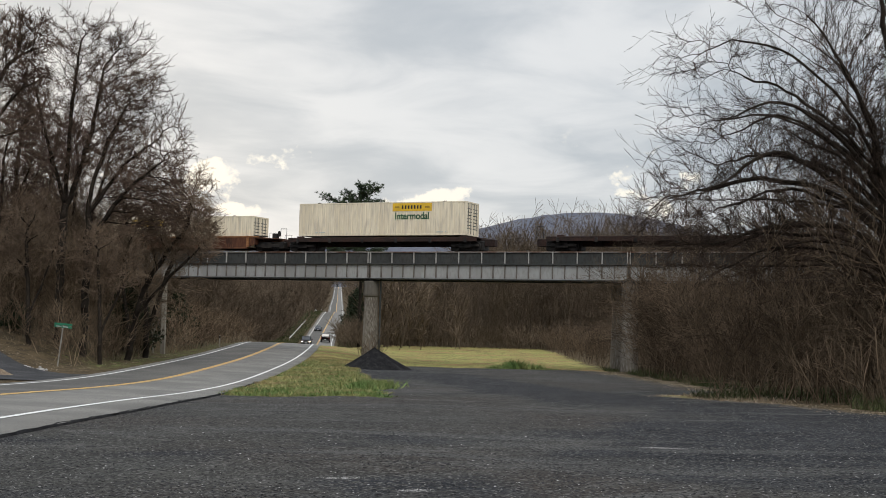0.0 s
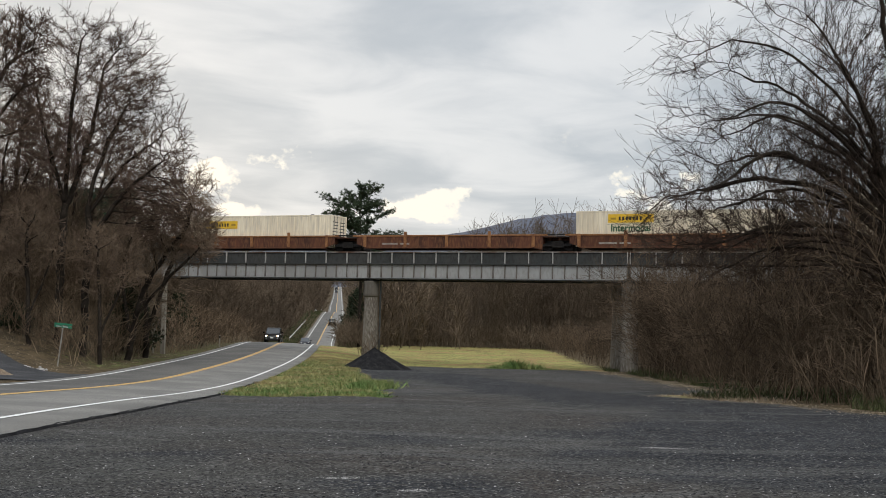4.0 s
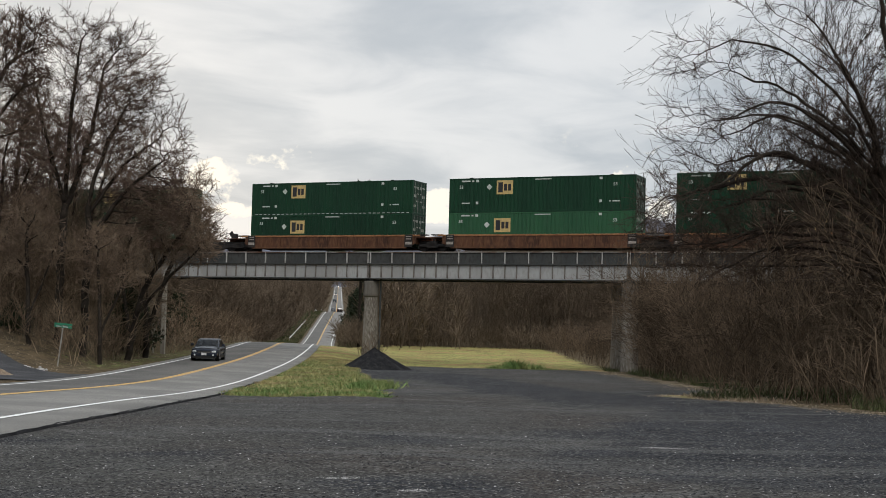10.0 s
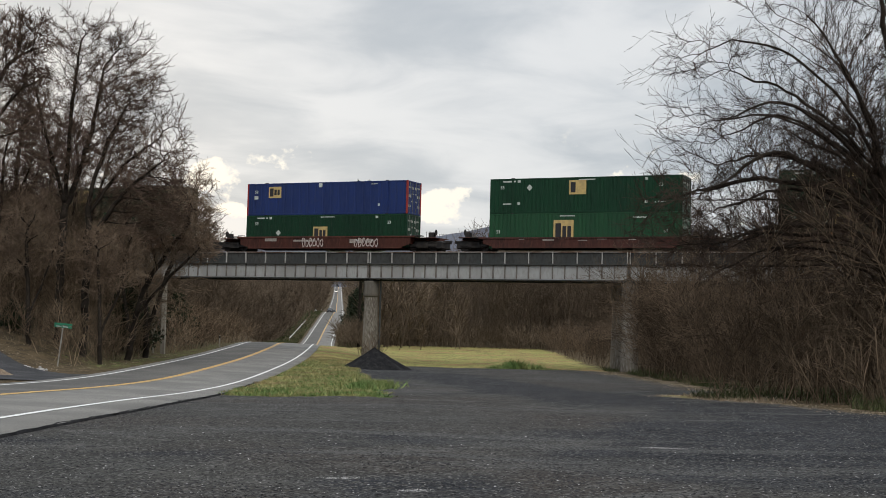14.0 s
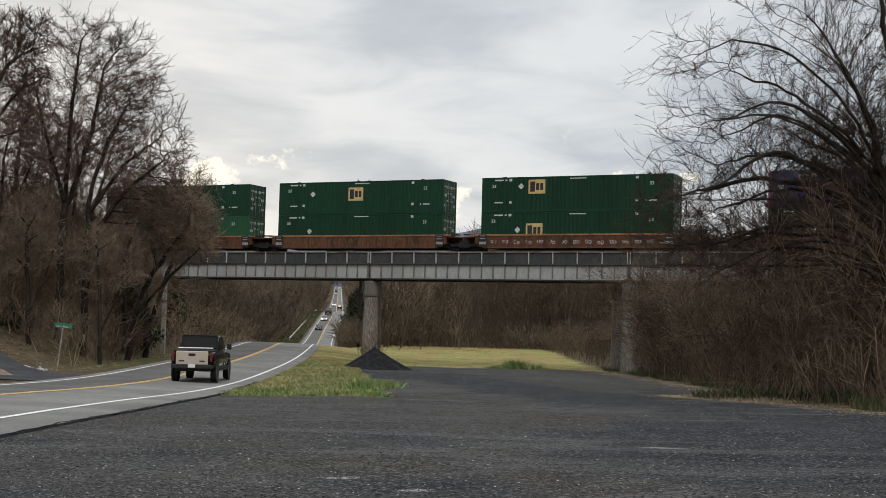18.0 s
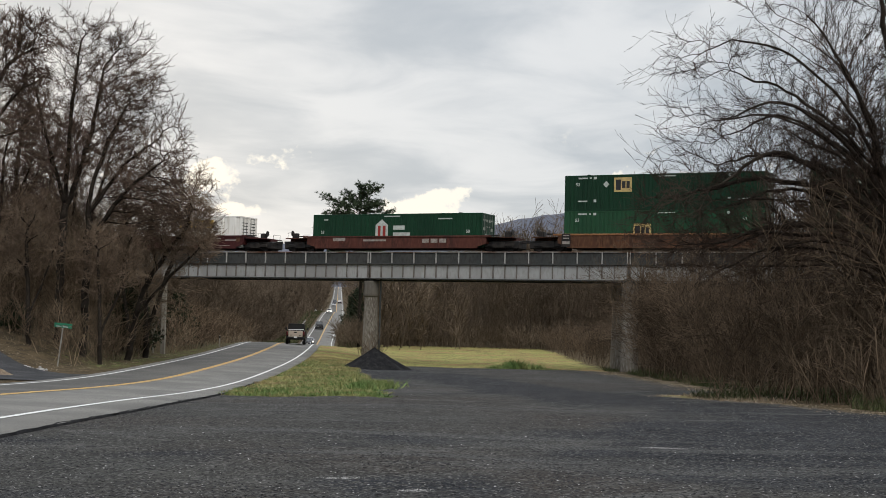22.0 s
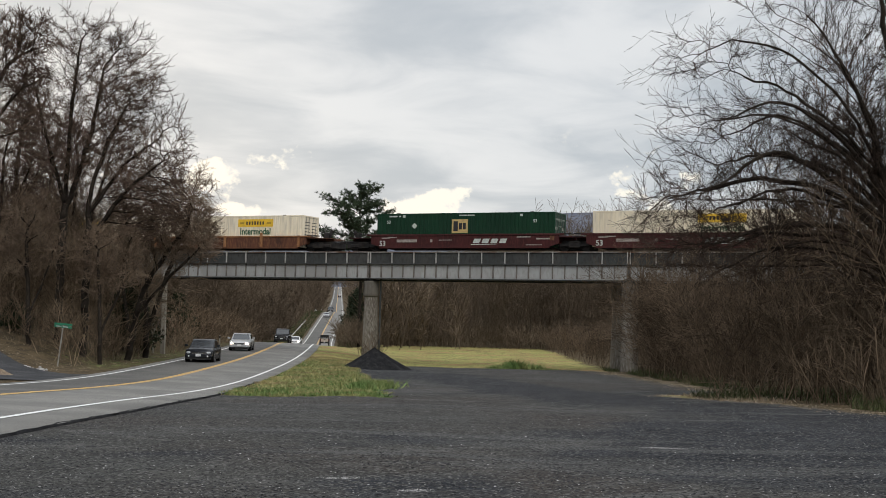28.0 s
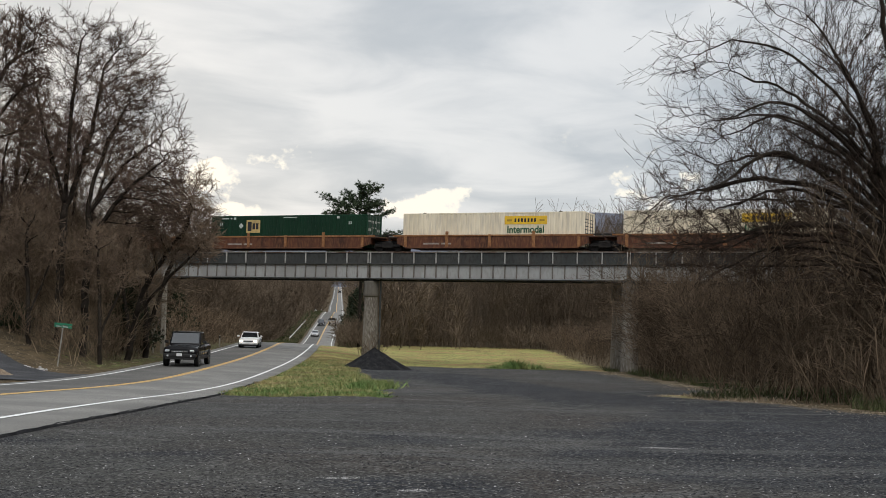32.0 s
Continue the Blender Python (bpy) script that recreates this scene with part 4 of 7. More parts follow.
def well_car(style, s, front, rear, label, loaded=True):
    """One well with its front container end at x = 0. front, rear: True where the car ends, False where it shares a truck."""
    paint, chord, ribs_n, top = {"orange": (ORANGE_CAR, CHORD, 17, 1.38), "brown": (BROWN_CAR, CHORD, 5, 1.36), "maroon": (MAROON_CAR, MAROON_CAR, 0, 1.42),
                                 "red": (RED_CAR, RED_CAR, 0, 1.30), "dark": (DARK_CAR, DARK_CAR, 0, 1.12)}[style]
    car = thing("well_car", label, "rail car", "cars of the train")
    a, b = -BOX_L - 0.35, 0.35
    y0, y1 = -0.20, BOX_W + 0.20
    for y, d in ((y0, 1), (y1, -1)):
        ya, yb = sorted((y, y + 0.05 * d))
        # side sheet, cut away towards its ends
        prof = [(a - 0.1, 0.62), (a + 0.9, 0.30), (b - 0.9, 0.30), (b + 0.1, 0.62), (b + 0.1, top - 0.12), (a - 0.1, top - 0.12)]
        sh = Shell().add([(x, ya, z) for x, z in prof] + [(x, yb, z) for x, z in prof],
                         [(0, 1, 2, 3, 4, 5), (11, 10, 9, 8, 7, 6)] + [(i, 6 + i, 6 + (i + 1) % 6, (i + 1) % 6) for i in range(6)])
        sheet = part("side_sheet", sh, paint, car)
        c0, c1 = sorted((y - 0.05 * d, y + 0.14 * d))
        part("top_chord", Shell().box(a - 0.5, b + 0.5, c0, c1, top - 0.14, top, 0.015), chord, car)
        part("bottom_chord", Shell().box(a + 0.7, b - 0.7, c0, c1, 0.22, 0.34, 0.015), paint, car)
        if d == 1:
            for i in range(ribs_n):
                w = 0.05 if style == "orange" else 0.13
                x = a + 0.7 + (b - a - 1.4) * i / max(1, ribs_n - 1)
                hi = top - 0.14 if style == "orange" else top + (0.28 if i in (1, ribs_n - 2) else 0.02)
                part("side_post", Shell().box(x - w, x + w, y - 0.075, y, 0.34, hi, 0.01), chord if style == "brown" else paint, sheet)
            if style == "orange":
                for x in (a + 0.25, b - 0.9):
                    part("number_patch", Shell().box(x, x + 0.75, y - 0.085, y - 0.075, 0.34, top - 0.02), BLACK, sheet, "black number patch")
                    mark(sheet, [(x + 0.38, 0.66, 0.62, 0.22), (x + 0.38, 1.02, 0.5, 0.08), (x + 0.38, 1.24, 0.5, 0.06)], y - 0.092)
            elif style == "maroon":
                text("size_mark", "53", 0.62, Matrix.Translation((a + 1.0, y - 0.012, 0.62)) @ FACING, PALE_INK, sheet, "white painted size")
                lean = Shell()
                for i in range(4):
                    x = -7.1 + i * 0.78
                    lean.add([(x, y - 0.012, 0.66), (x + 0.58, y - 0.012, 0.66), (x + 0.74, y - 0.012, 1.02), (x + 0.16, y - 0.012, 1.02)], [(0, 1, 2, 3)])
                lean.add([(-7.3, y - 0.012, 0.50), (-5.0, y - 0.012, 0.55), (-4.9, y - 0.012, 0.60), (-7.2, y - 0.012, 0.58)], [(0, 1, 2, 3)])
                tagged(part("emblem_blocks", lean, PALE_INK, sheet, "slanted white block shapes"), kind="stuff")
                mark(sheet, [(-13.2, 0.86, 1.9, 0.24), (-10.9, 0.86, 0.2, 0.24), (-9.6, 0.92, 1.2, 0.07), (-0.9, 1.0, 1.2, 0.12), (-15.2, 1.1, 0.8, 0.1), (-2.6, 1.15, 1.2, 0.1), (-14.6, 1.16, 0.9, 0.08),
                                            (-1.7, 0.5, 1.4, 0.06)], y - 0.012)
                part("placard", Shell().box(-0.35, 0.05, y - 0.014, y - 0.002, 0.86, 1.24), ORANGE_CAR, sheet, "orange placard")
            elif style == "brown":
                mark(sheet, [(-13.4, 0.62, 1.5, 0.14), (-12.0, 0.62, 0.9, 0.14)], y - 0.012)
            elif style == "red":
                mark(sheet, [(-10.6, 0.92, 0.9, 0.16), (-9.5, 0.92, 1.3, 0.16), (-13.4, 1.02, 1.2, 0.3)], y - 0.012)
                for x in (-5.4, -4.6, -3.8):
                    part("emblem_block", Shell().box(x, x + 0.62, y - 0.012, y - 0.004, 0.70, 1.04), FADED_INK, sheet, "faded block")
            else:
                mark(sheet, [(-10.9, 0.9, 1.0, 0.14), (-9.6, 0.98, 0.9, 0.05), (-8.0, 0.86, 0.8, 0.05), (-6.4, 0.95, 0.8, 0.06), (-3.9, 0.9, 0.6, 0.08), (-13.2, 0.95, 0.5, 0.06)], y - 0.012)
    part("well_floor", Shell().box(a + 0.9, b - 0.9, y0 + 0.05, y1 - 0.05, 0.24, 0.33), paint, car)
    for x, d, ended in ((b, 1, front), (a, -1, rear)):
        reach = 2.4 if ended else 1.2
        xa, xb = sorted((x, x + d * reach))
        part("end_platform", Shell().box(xa, xb, MID - 0.55, MID + 0.55, 0.84, 1.10, 0.02).box(xa, xb, y0 + 0.15, y1 - 0.15, 1.10, 1.16, 0.01), BROWN_CAR if style in ("orange", "brown") else paint, car)
        bx, by = sorted((x - d * 0.05, x + d * 0.06))
        part("bulkhead", Shell().box(bx, by, y0 + 0.06, y1 - 0.06, 0.6, top - 0.02, 0.01), paint, car)
        part("walkway_grating", Shell().box(*sorted((x + d * 0.15, x + d * 1.15)), y0 - 0.02, y0 + 0.5, top - 0.05, top + 0.03), BLACK, car, "dark walkway grating")
        if ended:
            bogie(car, x + d * 1.05)
            part("draft_sill", Shell().box(*sorted((x + d * 0.1, x + d * 2.75)), MID - 0.95, MID + 0.95, 0.22, 0.86, 0.06), BLACK, car, "dark draft sill")
            part("coupler", Shell().box(*sorted((x + d * 2.3, x + d * 3.3)), MID - 0.12, MID + 0.12, 0.70, 0.95, 0.03), BLACK, car, "black knuckle coupler")
            for yy in (y0 + 0.2, y1 - 0.2):
                part("hand_rail", Shell().tube((x + d * 2.2, yy, 1.1), (x + d * 2.2, yy, 1.62), 0.018, n=6).tube((x + d * 1.5, yy, 1.1), (x + d * 1.5, yy, 1.62), 0.018, n=6).tube((x + d * 1.5, yy, 1.62), (x + d * 2.2, yy, 1.62), 0.018, n=6), BLACK, car, "thin steel hand rail")
            part("brake_gear", Shell().box(*sorted((x + d * 1.5, x + d * 2.0)), MID - 0.9, MID - 0.5, 1.16, 1.62, 0.03).spin([(0, 0.02), (0, 0.26), (0.03, 0.26), (0.03, 0.02)], (x + d * 2.1, MID - 0.7, 1.6), "x", 12), BLACK, car, "brake wheel and valve")
        elif d == -1:
            bogie(car, x - 1.25)
            part("articulation", Shell().box(x - 1.7, x - 0.8, MID - 0.3, MID + 0.3, 0.8, 1.3, 0.04), BLACK, car)
    ride(car, s, RAIL)
    return car


def flat_car(s, label, length=BOX_L):
    """A low dark platform car with its front end at x = 0."""
    car = thing("platform_car", label, "rail car", "cars of the train")
    a, b = -length - 1.0, 1.0
    part("centre_sill", Shell().box(a - 1.2, b + 1.2, MID - 0.3, MID + 0.3, 0.45, 1.05, 0.03), GRIME, car)
    for y in (-0.15, BOX_W + 0.03):
        part("side_sill", Shell().box(a, b, y, y + 0.12, 0.80, 1.18, 0.02), GRIME, car)
    part("deck", Shell().box(a, b, -0.03, BOX_W + 0.03, 1.10, 1.17), GRIME, car)
    for i in range(6):
        x = a + 1.0 + (b - a - 2.0) * i / 5
        part("cross_bearer", Shell().box(x - 0.12, x + 0.12, -0.2, BOX_W + 0.2, 0.7, 1.10, 0.02), BLACK, car)
    for x in (a + 1.2, b - 1.2):
        bogie(car, x)
        for y in (-0.1, BOX_W - 0.2):
            part("pedestal", Shell().box(x - 0.3, x + 0.3, y, y + 0.3, 1.17, 1.30, 0.01), GRIME, car, "container pedestal")
    part("hand_rail", Shell().tube((a - 0.3, 0.1, 1.0), (a - 0.3, 0.1, 2.0), 0.025, n=6).tube((a - 0.9, 0.1, 1.0), (a - 0.9, 0.1, 2.0), 0.025, n=6).tube((a - 0.9, 0.1, 2.0), (a - 0.3, 0.1, 2.0), 0.025, n=6), BLACK, car, "thin steel hand rail")
    ride(car, s, RAIL)
    return car


LOW, HIGH = RAIL + 0.34, RAIL + 0.34 + BOX_H + 0.015


def emp(x_frac, z=2.05, half=False, diam=None, extra=True):
    """The usual marks of the green boxes; x_frac is where the emblem stands from the rear end."""
    L = BOX_L
    m = [("half_emblem" if half else "emblem", -L + L * x_frac, z, 1.45, 1.15)]
    if extra:
        m += [("size", -L + 1.1, 2.12), ("size", -1.7, 2.12), ("bars", (-L + 1.7, 2.62, 1.1, 0.12), (-L / 2 + 0.3, 2.66, 1.4, 0.08), (-L + 1.6, 0.78, 0.9, 0.10), (-1.75, 0.78, 0.9, 0.10)),
              ("bars", (-L + 2.55, 2.62, 0.25, 0.2), (-2.9, 2.62, 0.25, 0.2), (-L + 2.55, 0.80, 0.22, 0.22), (-2.9, 0.80, 0.22, 0.22))]
    if diam:
        m.append(("diamond", -L + L * diam, z + 0.05, 0.26))
    return m


SCRAWL = material("pale_spray_paint", (0.50, 0.47, 0.45), 0.7, second=(0.30, 0.22, 0.20), scale=7)


def scrawl(car, places, tall=0.95, y=-0.215):
    """Illegible spray paint: rings and strokes across the side sheet."""
    rng = random.Random(len(places))
    for x, w in places:
        s = Shell()
        n = max(2, int(w / 0.36))
        for k in range(n):
            cx, cz = x + w * (k + 0.5) / n, 0.72 + rng.uniform(-0.06, 0.06)
            rx, rz = 0.46 * w / n, tall * 0.5 * rng.uniform(0.7, 1.0)
            m = 14
            ring = []
            for f in (1.0, 0.62):
                for j in range(m):
                    t = 2 * math.pi * j / m
                    q = 1 + 0.14 * math.sin(3 * t + k)
                    ring.append((cx + rx * f * q * math.cos(t), y, cz + rz * f * q * math.sin(t)))
            s.add(ring, [(j, (j + 1) % m, m + (j + 1) % m, m + j) for j in range(m)])
        tagged(part("spray_paint", s, SCRAWL, car, "pale spray-painted scrawl"), kind="stuff")


def load_train():
    L = BOX_L
    cream = "cream ribbed container with yellow banner"
    green = "dark green container with tan emblem"
    F = lambda f: -L + L * f
    # head of the visible part: low platform cars
    flat_car(131.6, "empty grimy black platform car")
    flat_car(107.3, "grimy dark platform car under a cream container")
    container(CREAM, cream + " on a platform car", 36, [("banner", F(0.687), 2.42, True), ("bars", (F(0.135), 0.28, 1.0, 0.08), (F(0.86), 0.28, 0.9, 0.08))], 107.3, RAIL + 1.34, "cream")
    # three brown wells, the middle one empty
    wb = "faded brown well car with orange top chords"
    well_car("brown", 86.3, True, False, wb)
    container(CREAM, cream + " in a brown well car", 36, [("banner", F(0.28), 2.25, True)], 86.3, LOW, "cream")
    well_car("brown", 66.95, False, False, "empty " + wb)
    well_car("brown", 47.7, False, True, wb)
    container(CREAM, cream + " in a brown well car", 36, [("banner", F(0.28), 2.05, False)], 47.7, LOW, "cream")
    # three orange wells, stacked two high
    wo = "rusted orange well car with black number patches"
    for i, (s, low, top) in enumerate(((24.3, (GREEN, emp(0.66, 1.35, diam=0.745)), (GREEN, emp(0.29))),
                                       (4.92, (LIGHT_GREEN, emp(0.30, 1.80, diam=0.215)), (GREEN, emp(0.31, diam=0.225))),
                                       (-14.63, (GREEN, emp(0.30, 1.80, diam=0.215)), (GREEN, emp(0.30, diam=0.215) + [("dashes",)])))):
        well_car("orange", s, i == 0, i == 2, wo)
        container(low[0], ("faded " if low[0] == LIGHT_GREEN else "") + green + ", lower of a stack", 44, low[1], s, LOW)
        container(top[0], green + ", on top of another", 44, top[1], s, HIGH)
    well_car("dark", -38.1, True, True, "grimy dark red single well car")
    container(DULL_GREEN, "dull green ribbed container with a large tan emblem", 44, [("emblem", F(0.40), 1.35, 1.7, 1.9), ("size", F(0.05), 1.35), ("size", F(0.92), 1.35), ("bars", (F(0.42), 2.62, 1.3, 0.08), (F(0.79), 2.45, 1.1, 0.12))], -38.1, LOW - 0.12)
    container(GREEN, "dark green ribbed container with a half-worn tan emblem", 44, emp(0.47, half=True, diam=0.215), -38.1, HIGH - 0.12)
    scrawl(well_car("red", -61.85, True, True, "rust-red single well car with pale scrawls"), ((-10.2, 2.2), (-5.0, 2.4)))
    container(GREEN, green + " under a blue container", 44, emp(0.475, 1.25, diam=0.21), -61.85, LOW)
    container(BLUE, "deep blue container with red corner posts and a tan emblem", 20, [("emblem", F(0.18), 2.05, 1.3, 1.0), ("size", F(0.06), 2.1), ("bars", (F(0.06), 1.6, 0.4, 0.3), (F(0.47), 2.6, 0.35, 0.35), (F(0.80), 2.6, 0.6, 0.06), (F(0.83), 0.8, 0.2, 0.2))], -61.85, HIGH, "blue")
    for i, (s, low, top) in enumerate(((-85.3, (GREEN, emp(0.29, 1.35, diam=0.20)), (GREEN, emp(0.30, diam=0.215))),
                                       (-104.95, (GREEN, [m for m in emp(0.2, 1.35, diam=0.20) if m[0] != "emblem"]), (GREEN, emp(0.48, 1.75, diam=0.215))),
                                       (-124.2, (DULL_GREEN, emp(0.40, 1.25)), (GREEN, emp(0.30, diam=0.215))))):
        car = well_car("orange", s, i == 0, i == 2, wo)
        if i == 0:
            scrawl(car, [(-15.2 + k * 1.02, 0.55) for k in range(15)], 0.34, -0.225)
        container(low[0], ("dull " if low[0] == DULL_GREEN else "") + green + ", lower of a stack", 44, low[1], s, LOW)
        container(top[0], green + ", on top of another", 44, top[1], s, HIGH)
    well_car("red", -147.5, True, True, "rust-red single well car with white block shapes")
    container(GREEN, "dark green container with a white house-shaped emblem", 44, [("house", F(0.42), 1.55), ("bars", (F(0.48), 2.65, 1.5, 0.08), (F(0.79), 2.4, 1.3, 0.10), (F(0.08), 2.4, 0.4, 0.1)), ("size", F(0.06), 1.3), ("size", F(0.92), 1.3)], -147.5, LOW)
    wm = "dark maroon well car with slanted white shapes"
    well_car("maroon", -171.2, True, False, wm)
    container(WHITE, "smooth white container with a yellow banner", 12, [("banner", F(0.70), 2.18, False)], -171.2, LOW, "cream")
    well_car("maroon", -190.45, False, False, wm)
    container(CREAM, cream + " in a maroon well car", 36, [("banner", F(0.64), 2.2, True)], -190.45, LOW, "cream")
    well_car("maroon", -209.8, False, True, wm)
    container(GREEN, green + " in a maroon well car", 44, emp(0.48, 1.75, diam=0.22), -209.8, LOW)
    well_car("brown", -233.3, True, False, wb)
    container(CREAM, cream + " in a brown well car", 36, [("banner", F(0.69), 2.2, True)], -233.3, LOW, "cream")
    well_car("brown", -252.7, False, False, wb)
    container(CREAM, cream + " in a brown well car", 36, [("banner", F(0.69), 2.2, True)], -252.7, LOW, "cream")
    well_car("brown", -272.3, False, False, wb)
    container(GREEN, green + " in a brown well car", 44, emp(0.28, 1.9, diam=0.2), -272.3, LOW)
    well_car("brown", -291.7, False, True, wb)


load_train()


# ---------------------------------------------------------------- bare trees
def unit(v):
    k = 1.0 / (math.sqrt(v[0] * v[0] + v[1] * v[1] + v[2] * v[2]) + 1e-9)
    return (v[0] * k, v[1] * k, v[2] * k)


def grow(rng, start, way, length, radius, levels, pull=(0, 0, 0.1), kids=(5, 6, 6, 5), spread=0.75, shrink=0.55, bend=0.16, first=0.25, segs=None, pieces=6, hull=None, tips=None):
    """A limb and all that springs from it, as tapered pieces. pull: which way it tends; tips: which way the last twigs tend;
    hull: centre and radii of the crown, which the branches fill."""
    if segs is None:
        segs = []
    gauss = rng.gauss
    px, py, pz = start
    dx, dy, dz = unit(way)
    if hull:
        (cx, cy, cz), (hx, hy, hz) = hull
        ox, oy, oz = (px - cx) / hx, (py - cy) / hy, (pz - cz) / hz
        ux, uy, uz = dx / hx, dy / hy, dz / hz
        qa, qb, qc = ux * ux + uy * uy + uz * uz, ox * ux + oy * uy + oz * uz, ox * ox + oy * oy + oz * oz - 1
        disc = qb * qb - qa * qc
        room = (-qb + math.sqrt(disc)) / qa if disc > 0 else 0.2
        if room < 0.3 * length and levels < 2:
            return segs
        length = max(0.3 * length, min(1.25 * length, (0.97 if levels else 1.15) * room))
    n = pieces if levels > 1 else (4 if levels == 1 else 2)
    step = length / n
    taper = 0.84 if levels else 0.6
    way_on = tips if (tips and levels < 2) else pull
    path = [(px, py, pz, dx, dy, dz, radius)]
    for i in range(n):
        k = 0.5 + i / n
        dx, dy, dz = unit((dx + gauss(0, bend) + way_on[0] * k, dy + gauss(0, bend) + way_on[1] * k, dz + gauss(0, bend) + way_on[2] * k))
        qx, qy, qz = px + dx * step, py + dy * step, pz + dz * step
        r1 = radius * (1 - taper * (i + 1) / n)
        segs.append((px, py, pz, qx, qy, qz, path[-1][6], r1))
        px, py, pz = qx, qy, qz
        path.append((px, py, pz, dx, dy, dz, r1))
    if levels == 0:
        return segs
    count = kids[min(len(kids) - 1, levels - 1)]
    for j in range(count):
        f = min(0.98, first + (1 - first) * (j + rng.uniform(0.1, 1.0)) / count)
        k = f * n
        i = int(k)
        a, b = path[i], path[min(i + 1, n)]
        t = k - i
        q = (a[0] + (b[0] - a[0]) * t, a[1] + (b[1] - a[1]) * t, a[2] + (b[2] - a[2]) * t)
        ux, uy, uz = gauss(0, 1), gauss(0, 1), gauss(0, 1)
        sx, sy, sz = unit((a[4] * uz - a[5] * uy, a[5] * ux - a[3] * uz, a[3] * uy - a[4] * ux))
        w = spread * rng.uniform(0.55, 1.3)
        c, s = math.cos(w), math.sin(w)
        r = max(0.004, (a[6] + (b[6] - a[6]) * t) * rng.uniform(0.5, 0.72))
        grow(rng, q, (a[3] * c + sx * s, a[4] * c + sy * s, a[5] * c + sz * s), length * shrink * rng.uniform(0.7, 1.15) * (1.15 - 0.5 * f), r, levels - 1, pull, kids, spread, shrink, bend, first * 0.8, segs, pieces, hull, tips)
    return segs


def split_wood(segs, limit):
    s = np.array(segs)
    thick = s[:, 6] >= limit
    return s[thick], s[~thick]


def fatten(s, least):
    s = s.copy()
    s[:, 6:8] = np.maximum(s[:, 6:8], least)
    return s


def tree(name, label, segs, place, limit=0.05, least=0.008, bark=BARK, twig=TWIG, group="", turn=0.0):
    """A tree of trunk-and-limb wood and a crown of twigs."""
    thick, thin = split_wood(segs, limit)
    m = pose(*place, 0, 0, turn)
    t = thing(name, label, "tree", group, m=m)
    part("trunk", tubes("trunk", thick, bark, 6), bark, t)
    part("crown", tubes("crown", fatten(thin, least), twig, 3), twig, t, "crown of fine bare twigs")
    return t


def stems(rng, n, height_m, r, lean, levels, kids, spread, pull=(0, 0, 0.10), shrink=0.5, bend=0.12, first=0.3, foot=0.5, hull=None):
    segs = []
    for i in range(n):
        w = 2 * math.pi * (i + rng.uniform(0, 0.8)) / n
        k = lean * rng.uniform(0.3, 1.1)
        start = (foot * math.cos(w), foot * math.sin(w), -0.3)
        grow(rng, start, (math.cos(w) * k, math.sin(w) * k, 1), height_m * rng.uniform(0.75, 1.0), r * rng.uniform(0.6, 1), levels, pull, kids, spread, shrink, bend, first, segs, 7, hull, (0, 0, 0.10))
    return segs


def at_px(px, d):
    """Across the view at that bearing, d metres off."""
    return (px - 784) / 2310.5 * d


def fan(rng, p, way, goals, r1, segs, droop=0.0):
    """Wood that divides again and again on its way from p to the places its twigs end at."""
    n = len(goals)
    c = goals.mean(0)
    far = np.linalg.norm(c - p)
    if far < 0.05:
        return
    f = 1.0 if n == 1 else min(0.62, rng.uniform(0.22, 0.40) + 0.5 / n)
    end = p + (c - p) * f
    bow = p + way * far * f * 0.5
    bow[2] += droop * far * f
    m = 4 if n > 40 else 3 if n > 2 else 2
    r0 = r1 * n ** 0.47
    last, before = p, r0
    for k in range(1, m + 1):
        t = k / m
        q = p * (1 - t) ** 2 + bow * 2 * t * (1 - t) + end * t * t
        if k < m:
            q = q + rng.normal(0, 0.035 * far * f, 3)
        r = r0 * (1 - (0.16 if n > 1 else 0.5) * t)
        segs.append((*last, *q, before, r))
        step = q - last
        long = np.linalg.norm(step) + 1e-6
        if n <= 5:
            for _ in range(2):
                e = step / long + rng.normal(0, 0.42, 3)
                e[2] += 0.16
                e /= np.linalg.norm(e)
                a = last + step * rng.uniform(0, 1)
                b = a + e * rng.uniform(0.14, 0.46)
                segs.append((*a, *b, r1 * 0.85, r1 * 0.7))
                e = e + rng.normal(0, 0.30, 3)
                segs.append((*b, *(b + e * rng.uniform(0.10, 0.28)), r1 * 0.7, r1 * 0.45))
        last, before = q, r
    if n == 1:
        return
    on = step / long
    away = goals - end
    away = away / (np.linalg.norm(away, axis=1, keepdims=True) + 1e-6) + rng.normal(0, 0.03, away.shape)
    spread = away - away.mean(0)
    axis = np.linalg.svd(spread, full_matrices=False)[2][0] if n > 2 else spread[0]
    cut = spread @ axis
    order = cut.argsort()
    k = min(n - 1, max(1, int(round(n * rng.uniform(0.25, 0.75)))))
    for some in (order[:k], order[k:]):
        fan(rng, end, on, goals[some], r1, segs, droop * 0.8)


def room(rng, clouds, share=1.0):
    """Places where twigs end: clouds give a centre, radii and a number."""
    goals = []
    for c, h, n in clouds:
        n = int(n * share)
        q = rng.normal(0, 1, (n, 3))
        q /= np.linalg.norm(q, axis=1, keepdims=True)
        goals.append(q * rng.uniform(0, 1, (n, 1)) ** 0.36 * rng.uniform(0.82, 1.08, (n, 1)) * h + c)
    goals = np.vstack(goals)
    return goals[goals[:, 2] > 0.8]


